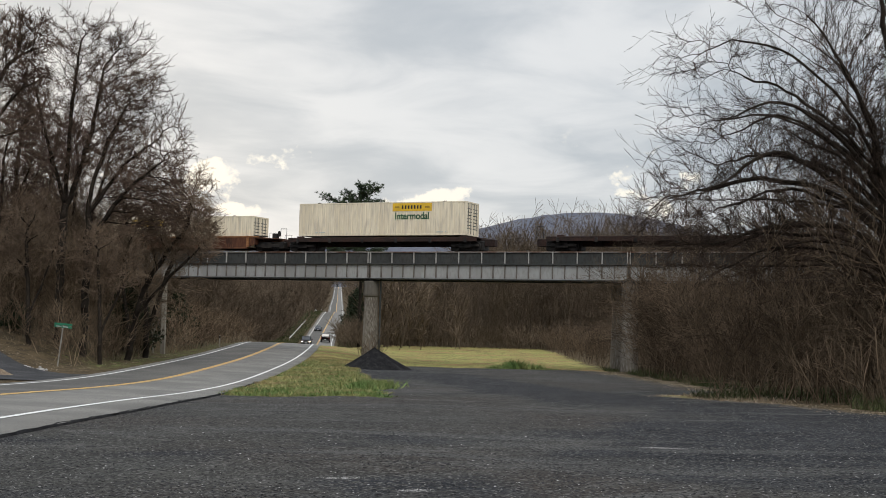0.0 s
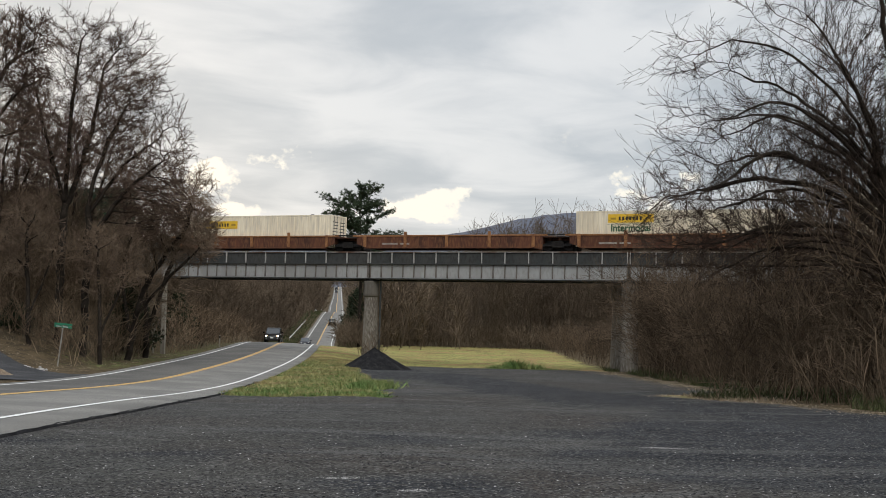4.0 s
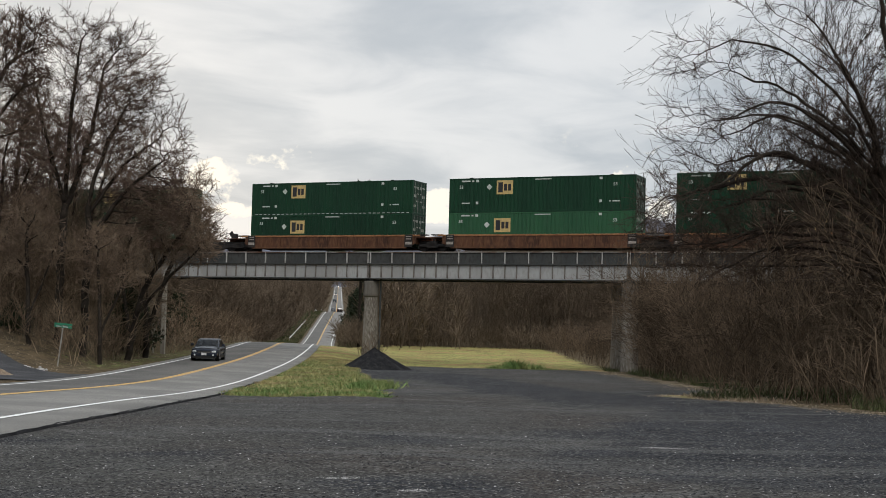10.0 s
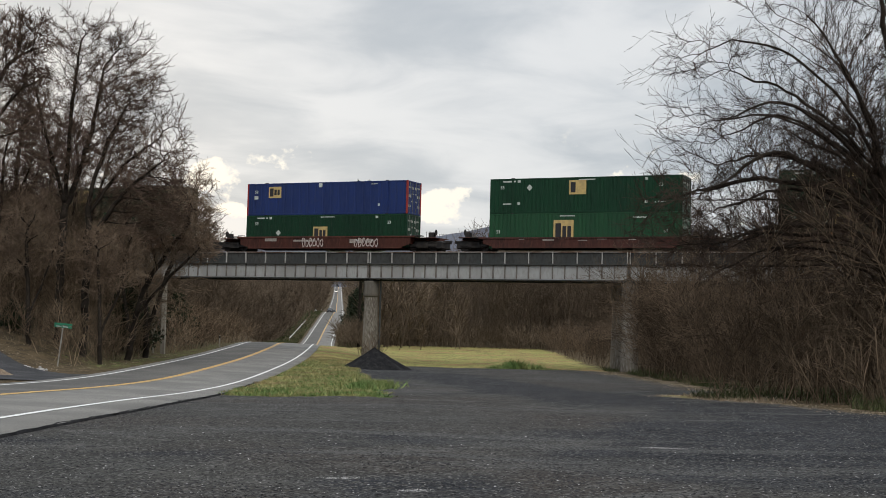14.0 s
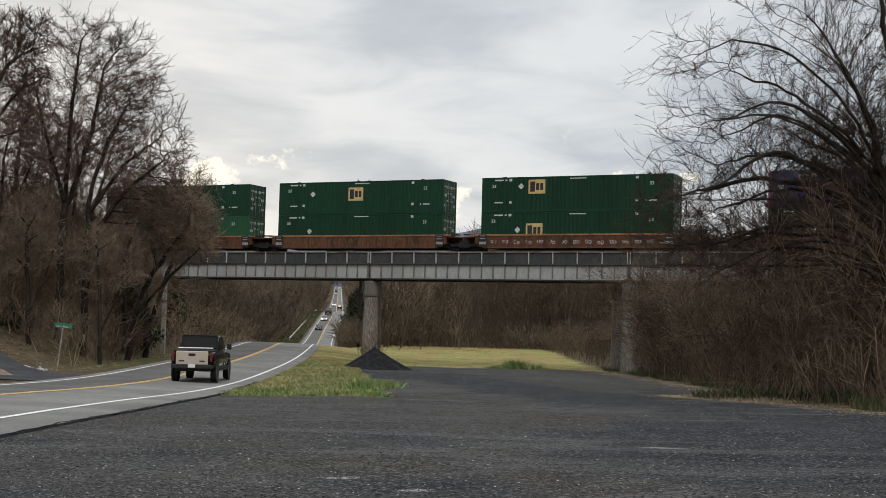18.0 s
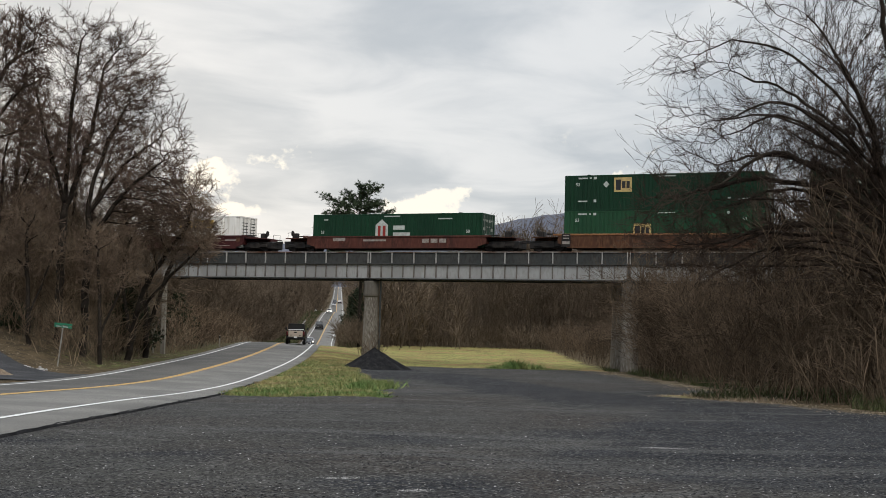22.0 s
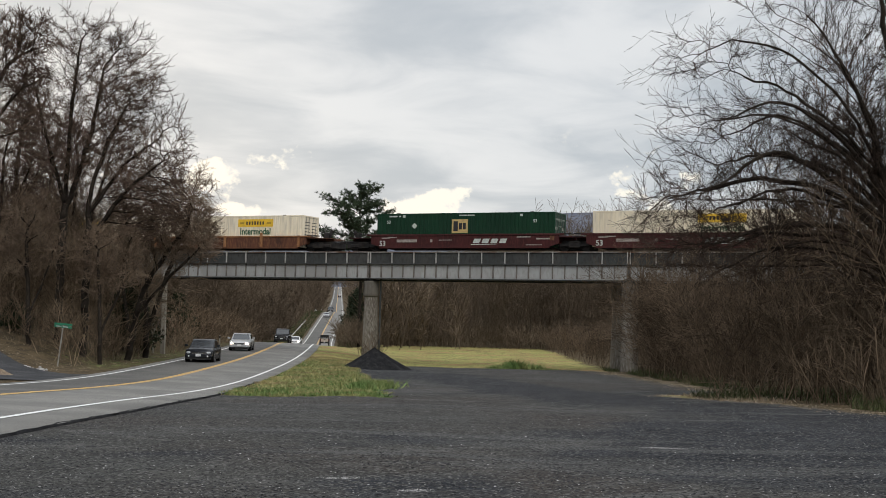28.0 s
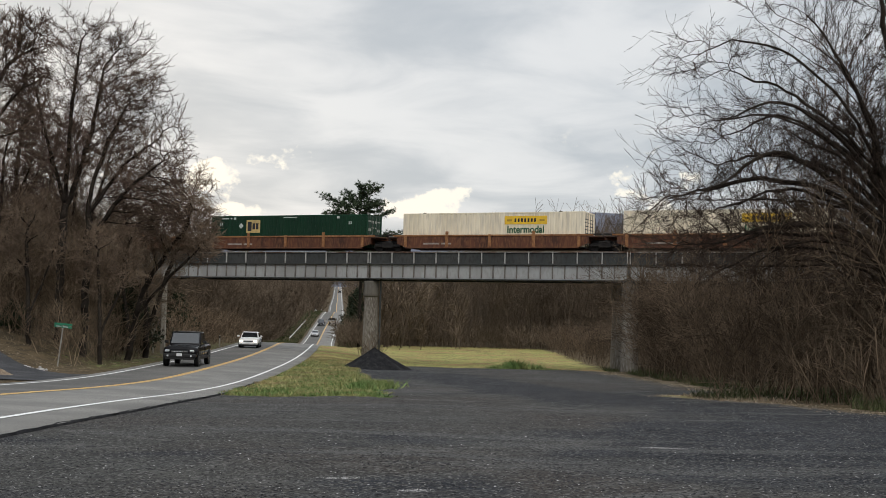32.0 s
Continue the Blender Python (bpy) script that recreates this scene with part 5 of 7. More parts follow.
def divided_tree(rng, lines, goals, r1=0.0092, gap=0.9, droop=0.0, lift=0.25, stout=0.47):
    """A tree from the lines of its stems and the places its twigs reach."""
    nodes, parent, ways = [], [], []
    for line in lines:
        path = spline(line, 0.45)
        for k, p in enumerate(path):
            near = int(np.linalg.norm(np.array(nodes) - p, axis=1).argmin()) if k == 0 and nodes else len(nodes) - 1
            parent.append(near)
            nodes.append(p + (rng.normal(0, 0.03, 3) if k else 0))
            w = path[min(k + 1, len(path) - 1)] - path[max(0, min(k, len(path) - 2))]
            ways.append(w / (np.linalg.norm(w) + 1e-6))
    nodes, ways = np.array(nodes), np.array(ways)
    sites = [i for i in range(len(nodes)) if nodes[i, 2] > 2.2 and i % max(1, int(gap / 0.45)) == 0]
    sites += [i for i in range(len(nodes)) if i not in parent and i not in sites]
    at = nodes[sites]
    off = goals[:, None, :] - at[None]
    far = np.linalg.norm(off, axis=2)
    cost = far + 1.5 * np.maximum(0, 0.62 * far - (off * ways[sites][None]).sum(2)) + rng.uniform(0, 0.5, off.shape[:2])
    pick = cost.argmin(1)
    segs = []
    load = np.zeros(len(nodes))
    for j, i in enumerate(sites):
        mine = goals[pick == j]
        if len(mine) == 0:
            continue
        load[i] += len(mine)
        out = mine.mean(0) - nodes[i]
        out = out / (np.linalg.norm(out) + 1e-6) * 0.6 + ways[i] * 0.4 + (0, 0, lift)
        fan(rng, nodes[i], out / np.linalg.norm(out), mine, r1, segs, droop)
    for i in range(len(nodes) - 1, -1, -1):
        if parent[i] >= 0 and parent[i] != i:
            load[parent[i]] += load[i]
    r = r1 * np.maximum(load, 1.0) ** stout
    for i in range(len(nodes)):
        if parent[i] >= 0:
            segs.append((*nodes[parent[i]], *nodes[i], r[parent[i]] if parent[i] == i - 1 else r[i], r[i]))
    return segs


def spreading_tree():
    """The old tree at the edge of the lot: a leaning trunk whose limbs arch out over the gravel."""
    rng = np.random.default_rng(12)
    x, y = 16.9, 47.0
    goals = room(rng, (((-2.4, 0, 9.4), (8.4, 5.5, 6.8), 1400), ((-6.5, 0, 6.3), (4.5, 3.5, 2.2), 270), ((-3.5, 0, 9.2), (4.6, 3.5, 2.2), 420), ((-3.6, 0.5, 5.4), (5.4, 4.0, 2.0), 170), ((0.5, 0.5, 14.0), (4.0, 4.0, 6.0), 420), ((-1.8, 0.2, 8.2), (3.8, 3.6, 3.0), 420), ((-8.0, 0, 6.6), (2.8, 3.0, 2.2), 130)))
    trunk = ((0.5, 0, -0.4), (0.0, 0, 2.4), (-0.6, 0.1, 5.0), (-0.9, 0.2, 7.6), (-1.3, 0.3, 10.2))
    lines = [trunk, ((-0.75, 0.1, 5.4), (-0.3, 0.5, 8.0), (-0.4, 0.8, 11.5), (-0.9, 0.9, 15.0)), ((-0.3, 0, 3.8), (0.9, 0.6, 6.5), (1.8, 0.8, 10.0))]
    for i in range(25):
        f = (i + rng.uniform(0, 0.8)) / 25
        z = 3.9 + 6.2 * f
        x0 = float(np.interp(z, [p[2] for p in trunk], [p[0] for p in trunk]))
        long = (8.0 - 3.2 * f * f) * rng.uniform(0.75, 1.05)
        side = rng.normal(0, 2.0)
        fall_to = -0.6 + 5.6 * f + rng.normal(0, 0.5)
        arch = 1.25 + rng.normal(0, 0.35)
        lines.append(((x0, 0.1, z), (x0 - 0.25 * long, side * 0.2, z + 0.28 * fall_to + 0.8 * arch), (x0 - 0.6 * long, side * 0.6, z + 0.65 * fall_to + arch + rng.normal(0, 0.2)), (x0 - 0.86 * long, side, z + fall_to + 0.35 * arch)))
    segs = divided_tree(rng, lines, goals, 0.0070, 0.7, 0.03, 0.20, 0.55)
    tree("spreading_tree", "large bare spreading tree with long arching limbs by the gravel lot", segs, (x, y, ground_at(x, y)), 0.03, 0.0057, twig=BACKLIT_TWIG)


def plant_near():
    spreading_tree()
    for px, d, h, n, lean, seed in ((1470, 70, 15, 5, 0.3, 1), (1400, 92, 14, 5, 0.3, 2), (1570, 64, 19, 4, 0.2, 3), (1310, 104, 12, 5, 0.3, 4)):
        r2 = random.Random(60 + seed)
        x = at_px(px, d)
        tree("lot_tree", "slender bare tree in the brush behind the lot", stems(r2, n, h, 0.13, lean, 3, (5, 7, 8), 0.5, (0, 0, 0.05), 0.42, 0.09, 0.25, 0.5, ((0, 0, h * 0.58), (h * 0.3, h * 0.3, h * 0.45))), (x, d, ground_at(x, d)), 0.035, 0.011, group="bare trees behind the lot")
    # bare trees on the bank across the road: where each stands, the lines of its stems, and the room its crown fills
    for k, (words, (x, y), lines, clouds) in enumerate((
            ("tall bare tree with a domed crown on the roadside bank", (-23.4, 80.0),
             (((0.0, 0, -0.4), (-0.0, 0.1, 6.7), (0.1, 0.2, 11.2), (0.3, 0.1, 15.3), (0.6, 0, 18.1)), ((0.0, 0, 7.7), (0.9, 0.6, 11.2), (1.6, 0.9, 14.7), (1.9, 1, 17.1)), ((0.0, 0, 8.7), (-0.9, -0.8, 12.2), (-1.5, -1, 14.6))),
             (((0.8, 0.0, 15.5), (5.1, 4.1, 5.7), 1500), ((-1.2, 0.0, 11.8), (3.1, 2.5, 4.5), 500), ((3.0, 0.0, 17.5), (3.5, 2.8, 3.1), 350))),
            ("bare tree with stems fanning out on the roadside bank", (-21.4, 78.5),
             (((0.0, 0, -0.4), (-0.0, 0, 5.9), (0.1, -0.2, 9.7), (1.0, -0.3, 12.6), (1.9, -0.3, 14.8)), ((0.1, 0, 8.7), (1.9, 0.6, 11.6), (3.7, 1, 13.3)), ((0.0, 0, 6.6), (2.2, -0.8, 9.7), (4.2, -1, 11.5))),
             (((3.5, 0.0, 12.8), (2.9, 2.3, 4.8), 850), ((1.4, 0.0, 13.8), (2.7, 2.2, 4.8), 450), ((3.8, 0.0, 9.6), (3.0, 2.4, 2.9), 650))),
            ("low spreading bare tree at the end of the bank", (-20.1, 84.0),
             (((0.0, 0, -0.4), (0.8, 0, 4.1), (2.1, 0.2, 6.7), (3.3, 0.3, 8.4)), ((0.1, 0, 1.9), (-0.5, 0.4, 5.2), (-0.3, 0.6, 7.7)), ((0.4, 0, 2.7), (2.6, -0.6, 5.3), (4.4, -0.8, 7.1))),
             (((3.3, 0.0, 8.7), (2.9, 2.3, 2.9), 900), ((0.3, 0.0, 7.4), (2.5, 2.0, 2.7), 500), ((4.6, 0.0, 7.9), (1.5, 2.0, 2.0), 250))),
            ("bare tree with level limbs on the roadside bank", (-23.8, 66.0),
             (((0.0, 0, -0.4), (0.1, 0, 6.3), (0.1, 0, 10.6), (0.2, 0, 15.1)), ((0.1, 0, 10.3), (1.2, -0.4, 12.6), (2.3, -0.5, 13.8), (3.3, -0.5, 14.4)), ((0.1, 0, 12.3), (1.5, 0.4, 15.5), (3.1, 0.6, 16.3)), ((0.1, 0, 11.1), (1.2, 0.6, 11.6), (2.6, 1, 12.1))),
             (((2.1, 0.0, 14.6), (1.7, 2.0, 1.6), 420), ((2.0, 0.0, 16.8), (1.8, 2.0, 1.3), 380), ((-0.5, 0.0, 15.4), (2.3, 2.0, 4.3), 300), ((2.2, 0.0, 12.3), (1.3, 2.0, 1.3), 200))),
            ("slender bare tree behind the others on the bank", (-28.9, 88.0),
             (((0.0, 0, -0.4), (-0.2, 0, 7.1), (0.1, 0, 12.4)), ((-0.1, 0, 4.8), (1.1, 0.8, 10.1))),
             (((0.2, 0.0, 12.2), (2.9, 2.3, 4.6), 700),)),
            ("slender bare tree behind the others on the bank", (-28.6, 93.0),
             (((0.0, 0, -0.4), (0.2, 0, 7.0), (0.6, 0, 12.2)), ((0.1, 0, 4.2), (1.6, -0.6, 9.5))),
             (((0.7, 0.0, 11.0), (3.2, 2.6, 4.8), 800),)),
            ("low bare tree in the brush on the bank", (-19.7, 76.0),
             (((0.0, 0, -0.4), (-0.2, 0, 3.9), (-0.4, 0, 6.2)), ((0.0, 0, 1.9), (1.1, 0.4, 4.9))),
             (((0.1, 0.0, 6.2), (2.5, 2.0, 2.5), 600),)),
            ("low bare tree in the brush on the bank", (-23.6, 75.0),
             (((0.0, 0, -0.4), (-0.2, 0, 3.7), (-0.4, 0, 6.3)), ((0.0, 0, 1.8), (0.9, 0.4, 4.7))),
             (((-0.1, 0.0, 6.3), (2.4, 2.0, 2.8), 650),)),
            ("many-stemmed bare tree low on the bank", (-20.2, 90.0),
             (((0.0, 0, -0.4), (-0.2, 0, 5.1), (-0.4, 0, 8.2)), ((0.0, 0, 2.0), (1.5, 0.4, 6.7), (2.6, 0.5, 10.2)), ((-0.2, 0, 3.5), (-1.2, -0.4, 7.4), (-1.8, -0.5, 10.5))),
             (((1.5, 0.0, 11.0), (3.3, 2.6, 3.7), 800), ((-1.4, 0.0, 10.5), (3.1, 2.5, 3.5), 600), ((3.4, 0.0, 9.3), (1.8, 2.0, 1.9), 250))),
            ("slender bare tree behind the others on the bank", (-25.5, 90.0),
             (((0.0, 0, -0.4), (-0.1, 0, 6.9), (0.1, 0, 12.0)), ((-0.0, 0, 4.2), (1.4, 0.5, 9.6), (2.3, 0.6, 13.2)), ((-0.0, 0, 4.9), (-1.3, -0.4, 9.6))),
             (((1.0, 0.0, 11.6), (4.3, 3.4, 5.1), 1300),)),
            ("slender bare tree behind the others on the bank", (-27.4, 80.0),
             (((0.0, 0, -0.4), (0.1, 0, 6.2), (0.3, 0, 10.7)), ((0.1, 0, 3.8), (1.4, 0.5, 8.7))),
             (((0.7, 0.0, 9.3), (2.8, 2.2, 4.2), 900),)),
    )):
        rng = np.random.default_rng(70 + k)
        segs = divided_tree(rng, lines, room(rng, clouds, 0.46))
        tree("bank_tree", words, segs, (x, y, ground_at(x, y)), 0.03, 0.0100, twig=BRIGHT_TWIG if "low" in words else TWIG, group="bare trees on the bank")


def thicket(name, label, seed, spots, h, mat, twigs=7, levels=1, r=0.02, least=0.010):
    """Wild brush of leaning stems with side twigs, joined into one mass."""
    segs = []
    rng = random.Random(seed)
    spots = np.array(spots)
    for (x, y), z in zip(spots, height(spots[:, 0], spots[:, 1])):
        w = rng.uniform(0, 2 * math.pi)
        k = rng.uniform(0.1, 0.7)
        grow(rng, (x, y, z - 0.1), (math.cos(w) * k, math.sin(w) * k, 1), h * rng.uniform(0.5, 1.1), r * rng.uniform(0.6, 1.2), levels, (0, 0, -0.02), (twigs,), 0.7, 0.5, 0.14, 0.2, segs, 5)
    part_ob = new(name, tubes(name, fatten(np.array(segs), least), mat, 3))
    return tagged(part_ob, label, "brush", kind="stuff")


def plant_brush():
    rng = np.random.default_rng(5)
    side = [(x, y) for y in np.arange(66, 176, 0.7) for x in (np.interp(y, ROAD[:, 1], ROAD[:, 0]) - 6.5 - 14 * rng.uniform(0, 1, 10) ** 1.3)]
    side = [(x, y) for x, y in side if not (y < 79 and x < at_px(100, y) - 0.9 * (y - 72)) and not (y > 76 and at_px(264, y) < x < at_px(306, y)) and not (y < 76 and x > at_px(128, y) and x > np.interp(y, ROAD[:, 1], ROAD[:, 0]) - 6.8)]
    thicket("bank_brush", "tangled brown brush on the roadside bank", 21, side, 3.6, BANK_BRUSH, 9, 1, 0.022, 0.012)
    tall = [(x, y) for y in np.arange(80, 116, 1.6) for x in (np.interp(y, ROAD[:, 1], ROAD[:, 0]) - 9 - rng.uniform(0, 15, 7))]
    tall = [(x, y) for x, y in tall if not (y > 76 and at_px(256, y) < x < at_px(312, y))]
    thicket("bank_saplings", "slender bare saplings on the roadside bank", 24, tall, 9.0, BANK_BRUSH, 14, 2, 0.035, 0.012)
    edge = [(x, y) for y in np.arange(36, 114, 0.62) for x in (lot_edge(y) + 1.5 + 13 * rng.uniform(0, 1, 9) ** 1.2)]
    edge += [(13.2 + 0.02 * (y - 104) + rng.uniform(0, 12), y) for y in np.arange(112, 196, 0.12)]
    edge = [(x, y) for x, y in edge if not (74 < y < 112 and at_px(1066, y) < x < at_px(1136, y))]
    thicket("lot_brush", "tangled brown brush along the gravel lot", 22, edge, 3.6, BRUSH, 9, 1, 0.02, 0.011)
    field = [(x, y) for y in np.arange(191, 203, 0.8) for x in rng.uniform(at_px(690, y), at_px(1120, y), 26)]
    field += [(x, y) for y in np.arange(183, 192, 0.6) for x in rng.uniform(at_px(600, y), at_px(700, y), 9)]
    thicket("field_brush", "brown undergrowth along the field", 25, field, 4.0, FARTWIG, 10, 1, 0.03, 0.028)
    foot = [(at_px(p, 100), 100 + k) for p, k in zip(rng.uniform(640, 676, 22), rng.uniform(-3, 0.6, 22))]
    thicket("pier_shrub", "thin bare shrub at the foot of the pier", 28, foot, 2.6, BRUSH, 6, 1, 0.014, 0.010)
    slope = []
    for y in np.arange(205, 560, 1.1):
        c = np.interp(y, ROAD[:, 1], ROAD[:, 0])
        slope += [(c + k, y) for k in np.concatenate([-8.6 - 12 * rng.uniform(0, 1, 3) ** 1.4, 8.0 + 12 * rng.uniform(0, 1, 4) ** 1.4])]
    thicket("hill_brush", "dark undergrowth along the hill road", 26, slope, 4.2, FARTWIG, 9, 1, 0.04, 0.034)
    young = []
    for i in range(230):
        y = rng.uniform(42, 112)
        young.append((lot_edge(np.array([y]))[0] + rng.uniform(1.5, 13), y))
    young = [(x, y) for x, y in young if not (60 < y < 112 and at_px(1056, y) < x < at_px(1146, y))]
    thicket("lot_saplings", "slender bare saplings in the brush", 23, young, 7.6, BRUSH, 14, 2, 0.026, 0.009)


def far_wood(name, label, seed, places, least, kids=(12, 17), lean=0.10):
    """places: x, y, height of each tree."""
    rng = random.Random(seed)
    segs = []
    p = np.array(places)
    for (x, y, h), z in zip(p, height(p[:, 0], p[:, 1])):
        grow(rng, (x, y, z), (rng.gauss(0, lean), rng.gauss(0, lean), 1), h, 0.0055 * h, 2, (0, 0, 0.03), kids, 0.62, 0.45, 0.11, 0.04, segs, 4)
    tagged(new(name, tubes(name, fatten(np.array(segs), least), FARTWIG, 3)), label, "wood", kind="stuff")


def plant_far():
    rng = random.Random(8)
    # edge of the wood beyond the field, then deeper rows
    places = []
    for i in range(420):
        y = rng.uniform(194, 285)
        px = rng.uniform(620, 1500)
        x = at_px(px, y)
        if px > 690 - (y - 194) * 0.3:
            places.append((x, y, rng.uniform(9, 13) + 7.0 * float(smooth(780, 900, px)) * rng.uniform(0.5, 1)))
    far_wood("field_wood", "brown bare wood beyond the field", 31, places, 0.022)
    places = []
    for i in range(420):
        y = rng.uniform(126, 330)
        c = float(np.interp(y, ROAD[:, 1], ROAD[:, 0]))
        places.append((c - rng.uniform(9, 50), y, rng.uniform(7.0, 11.0)))
    far_wood("roadside_wood", "brown bare wood along the road beyond the bridge", 32, places, 0.026)
    places = []
    for i in range(60):
        y = rng.uniform(165, 330)
        c = float(np.interp(y, ROAD[:, 1], ROAD[:, 0]))
        places.append((c + rng.uniform(9, 24), y, rng.uniform(6.0, 11.0)))
    for i in range(560):
        y = rng.uniform(330, 1050)
        c = float(np.interp(y, ROAD[:, 1], ROAD[:, 0]))
        places.append((c + rng.choice((-1, -1, 1)) * (6.5 + 50 * rng.uniform(0, 1) ** 1.5), y, rng.uniform(8, 13)))
    for i in range(70):
        y = rng.uniform(1000, 1080)
        places.append((float(np.interp(y, ROAD[:, 1], ROAD[:, 0])) + rng.uniform(-40, 40), y, rng.uniform(11, 16)))
    for i in range(110):
        y = rng.uniform(1080, 1170)
        places.append((float(np.interp(y, ROAD[:, 1], ROAD[:, 0])) + rng.uniform(-60, 60), y, rng.uniform(11, 17)))
    far_wood("hill_wood", "brown bare wood on the hill beyond", 33, places, 0.055, (7, 10))


def pine(x, y, h, rng):
    t = thing("pine_tree", "dark green pine standing above the bridge", "tree", m=pose(x, y, ground_at(x, y)))
    wood = [(0, 0, -0.3, 0.1, 0, h * 0.5, 0.26, 0.2), (0.1, 0, h * 0.5, -0.5, 0.2, h * 0.93, 0.2, 0.05)]
    verts, faces = [], []
    for i in range(64):
        f = 0.40 + 0.58 * (i + rng.uniform(0, 0.8)) / 64
        w = rng.uniform(0, 2 * math.pi)
        reach = (1.3 + 4.4 * max(0.0, 1 - ((f - 0.60) / 0.40) ** 2) ** 0.6) * rng.uniform(0.45, 1.15)
        a = np.array([-0.3 * f, 0.1, h * f * 0.93])
        b = a + np.array([math.cos(w) * reach, math.sin(w) * reach, reach * rng.uniform(0.05, 0.75)])
        wood.append((*a, *b, 0.07, 0.02))
        for k in range(int(14 + reach * 10)):
            c = a + (b - a) * (0.30 + 0.75 * rng.uniform(0, 1) ** 0.7) + rng.normal(0, 0.34, 3) * (1, 1, 0.75)
            wood.append((*(a + (b - a) * 0.7), *c, 0.015, 0.01))
            for _ in range(24):
                d = rng.normal(0, 1, 3)
                d[2] = d[2] * 0.8 + 0.3
                d = np.array(unit(d)) * rng.uniform(0.2, 0.5)
                s = np.array(unit(np.cross(d, rng.normal(0, 1, 3)))) * 0.028
                n = len(verts)
                verts += [c - s, c + s, c + d]
                faces.append((n, n + 1, n + 2))
    part("trunk", tubes("trunk", wood, BARK, 6), BARK, t)
    part("crown", arrays("crown", np.array(verts), np.array(faces), NEEDLE), NEEDLE, t, "open crown of dark green needles")


def cedar(x, y, h, wide, rng, words="dark evergreen among the bare trees"):
    """A dense evergreen: sprays of scale leaves on short rising boughs."""
    t = thing("cedar_tree", words, "tree", "evergreens in the woods", m=pose(x, y, ground_at(x, y)))
    wood, n = [(0, 0, -0.3, 0, 0, h * 0.95, 0.02 * h, 0.02)], 46
    at, way = [], []
    for i in range(n):
        f = 0.08 + 0.90 * (i + rng.uniform(0, 1)) / n
        w = rng.uniform(0, 2 * math.pi)
        reach = wide * (0.35 + 0.65 * math.sin(math.pi * min(1.0, 0.30 + 0.70 * f))) * (1.05 - 0.75 * f) * rng.uniform(0.7, 1.25)
        b = np.array([math.cos(w) * reach, math.sin(w) * reach, h * f + reach * rng.uniform(0.1, 0.6)])
        wood.append((0, 0, h * f, *b, 0.03, 0.012))
        k = rng.uniform(0.25, 1.05, 34)[:, None]
        at.append(np.array([[0, 0, h * f]]) * (1 - k) + b * k + rng.normal(0, 0.10 * wide, (34, 3)))
        way.append(rng.normal(0, 1, (34, 3)) + (math.cos(w) * 0.6, math.sin(w) * 0.6, 0.7))
    c, d = np.vstack(at), np.vstack(way)
    d = d / np.linalg.norm(d, axis=1, keepdims=True) * (0.10 * wide + 0.16)
    side = np.cross(d, rng.normal(0, 1, d.shape))
    side = side / np.linalg.norm(side, axis=1, keepdims=True) * (0.03 * wide + 0.03)
    v = np.stack([c - side, c + side, c + d], 1).reshape(-1, 3)
    part("trunk", tubes("trunk", wood, BARK, 5), BARK, t)
    part("crown", arrays("crown", v, np.arange(len(v)).reshape(-1, 3), CEDAR), CEDAR, t, "dense dark green sprays")


def ridge(name, label, y, x0, x1, crest, mat, seed):
    """A wooded hill far off."""
    xs = np.linspace(x0, x1, 160)
    top = crest(xs)
    rr = np.random.default_rng(seed)
    top = top + rr.normal(0, 1.2, len(xs))
    v = []
    for k, (dy, f) in enumerate(((-900, 0.0), (-500, 0.45), (-200, 0.85), (0, 1.0), (500, 0.6))):
        v.append(np.stack([xs, np.full(len(xs), y + dy), 20 + (top - 20) * f], 1))
    v = np.vstack(v)
    i = (np.arange(4)[:, None] * 160 + np.arange(159)[None, :]).ravel()
    tagged(new(name, arrays(name, v, np.stack([i, i + 1, i + 161, i + 160], 1), mat)), label, "hill", kind="structure")


plant_near()
plant_brush()
plant_far()
pine(at_px(639, 188), 188.0, 24.3, np.random.default_rng(3))
CEDAR = material("cedar_foliage", (0.022, 0.030, 0.018), 0.85, second=(0.040, 0.048, 0.026), scale=0.8, island=0.4)
for k, (px, d, h, wide) in enumerate(((224, 92, 5.2, 1.9), (252, 95, 3.6, 1.7), (318, 118, 4.6, 1.9), (30, 78, 1.6, 0.9), (627, 232, 9.5, 2.6), (638, 222, 10.0, 2.6), (648, 240, 9.0, 2.5), (634, 300, 12.0, 3.0), (566, 1010, 15.0, 6.0), (578, 1040, 13.0, 6.0), (551, 990, 14.0, 6.0))):
    cedar(at_px(px, d), d, h, wide, np.random.default_rng(90 + k))
# distance haze is mixed into the ridge's colour as pale blue
HAZE_WOOD = material("haze_tinted_wooded_slope", (0.115, 0.125, 0.155), 1.0, second=(0.145, 0.150, 0.175), scale=0.012, fine=(0.095, 0.10, 0.13), fine_scale=0.08, detail=8)
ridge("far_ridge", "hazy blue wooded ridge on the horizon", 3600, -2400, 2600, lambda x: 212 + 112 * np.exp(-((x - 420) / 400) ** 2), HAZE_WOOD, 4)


# ---------------------------------------------------------------- grass and loose stones
GRASS = material("green_grass_blades", (0.098, 0.165, 0.048), 0.8, second=(0.215, 0.230, 0.088), scale=0.8, island=0.45)
SHOOT = material("green_shoots", (0.038, 0.050, 0.018), 0.8, second=(0.085, 0.088, 0.036), scale=0.6, island=0.4)
LEAF = material("dry_fallen_leaves", (0.21, 0.155, 0.095), 0.9, second=(0.40, 0.34, 0.26), scale=1.4, island=0.4)
STRAW = material("straw_grass_blades", (0.36, 0.32, 0.15), 0.85, second=(0.26, 0.20, 0.11), scale=0.6, island=0.35)


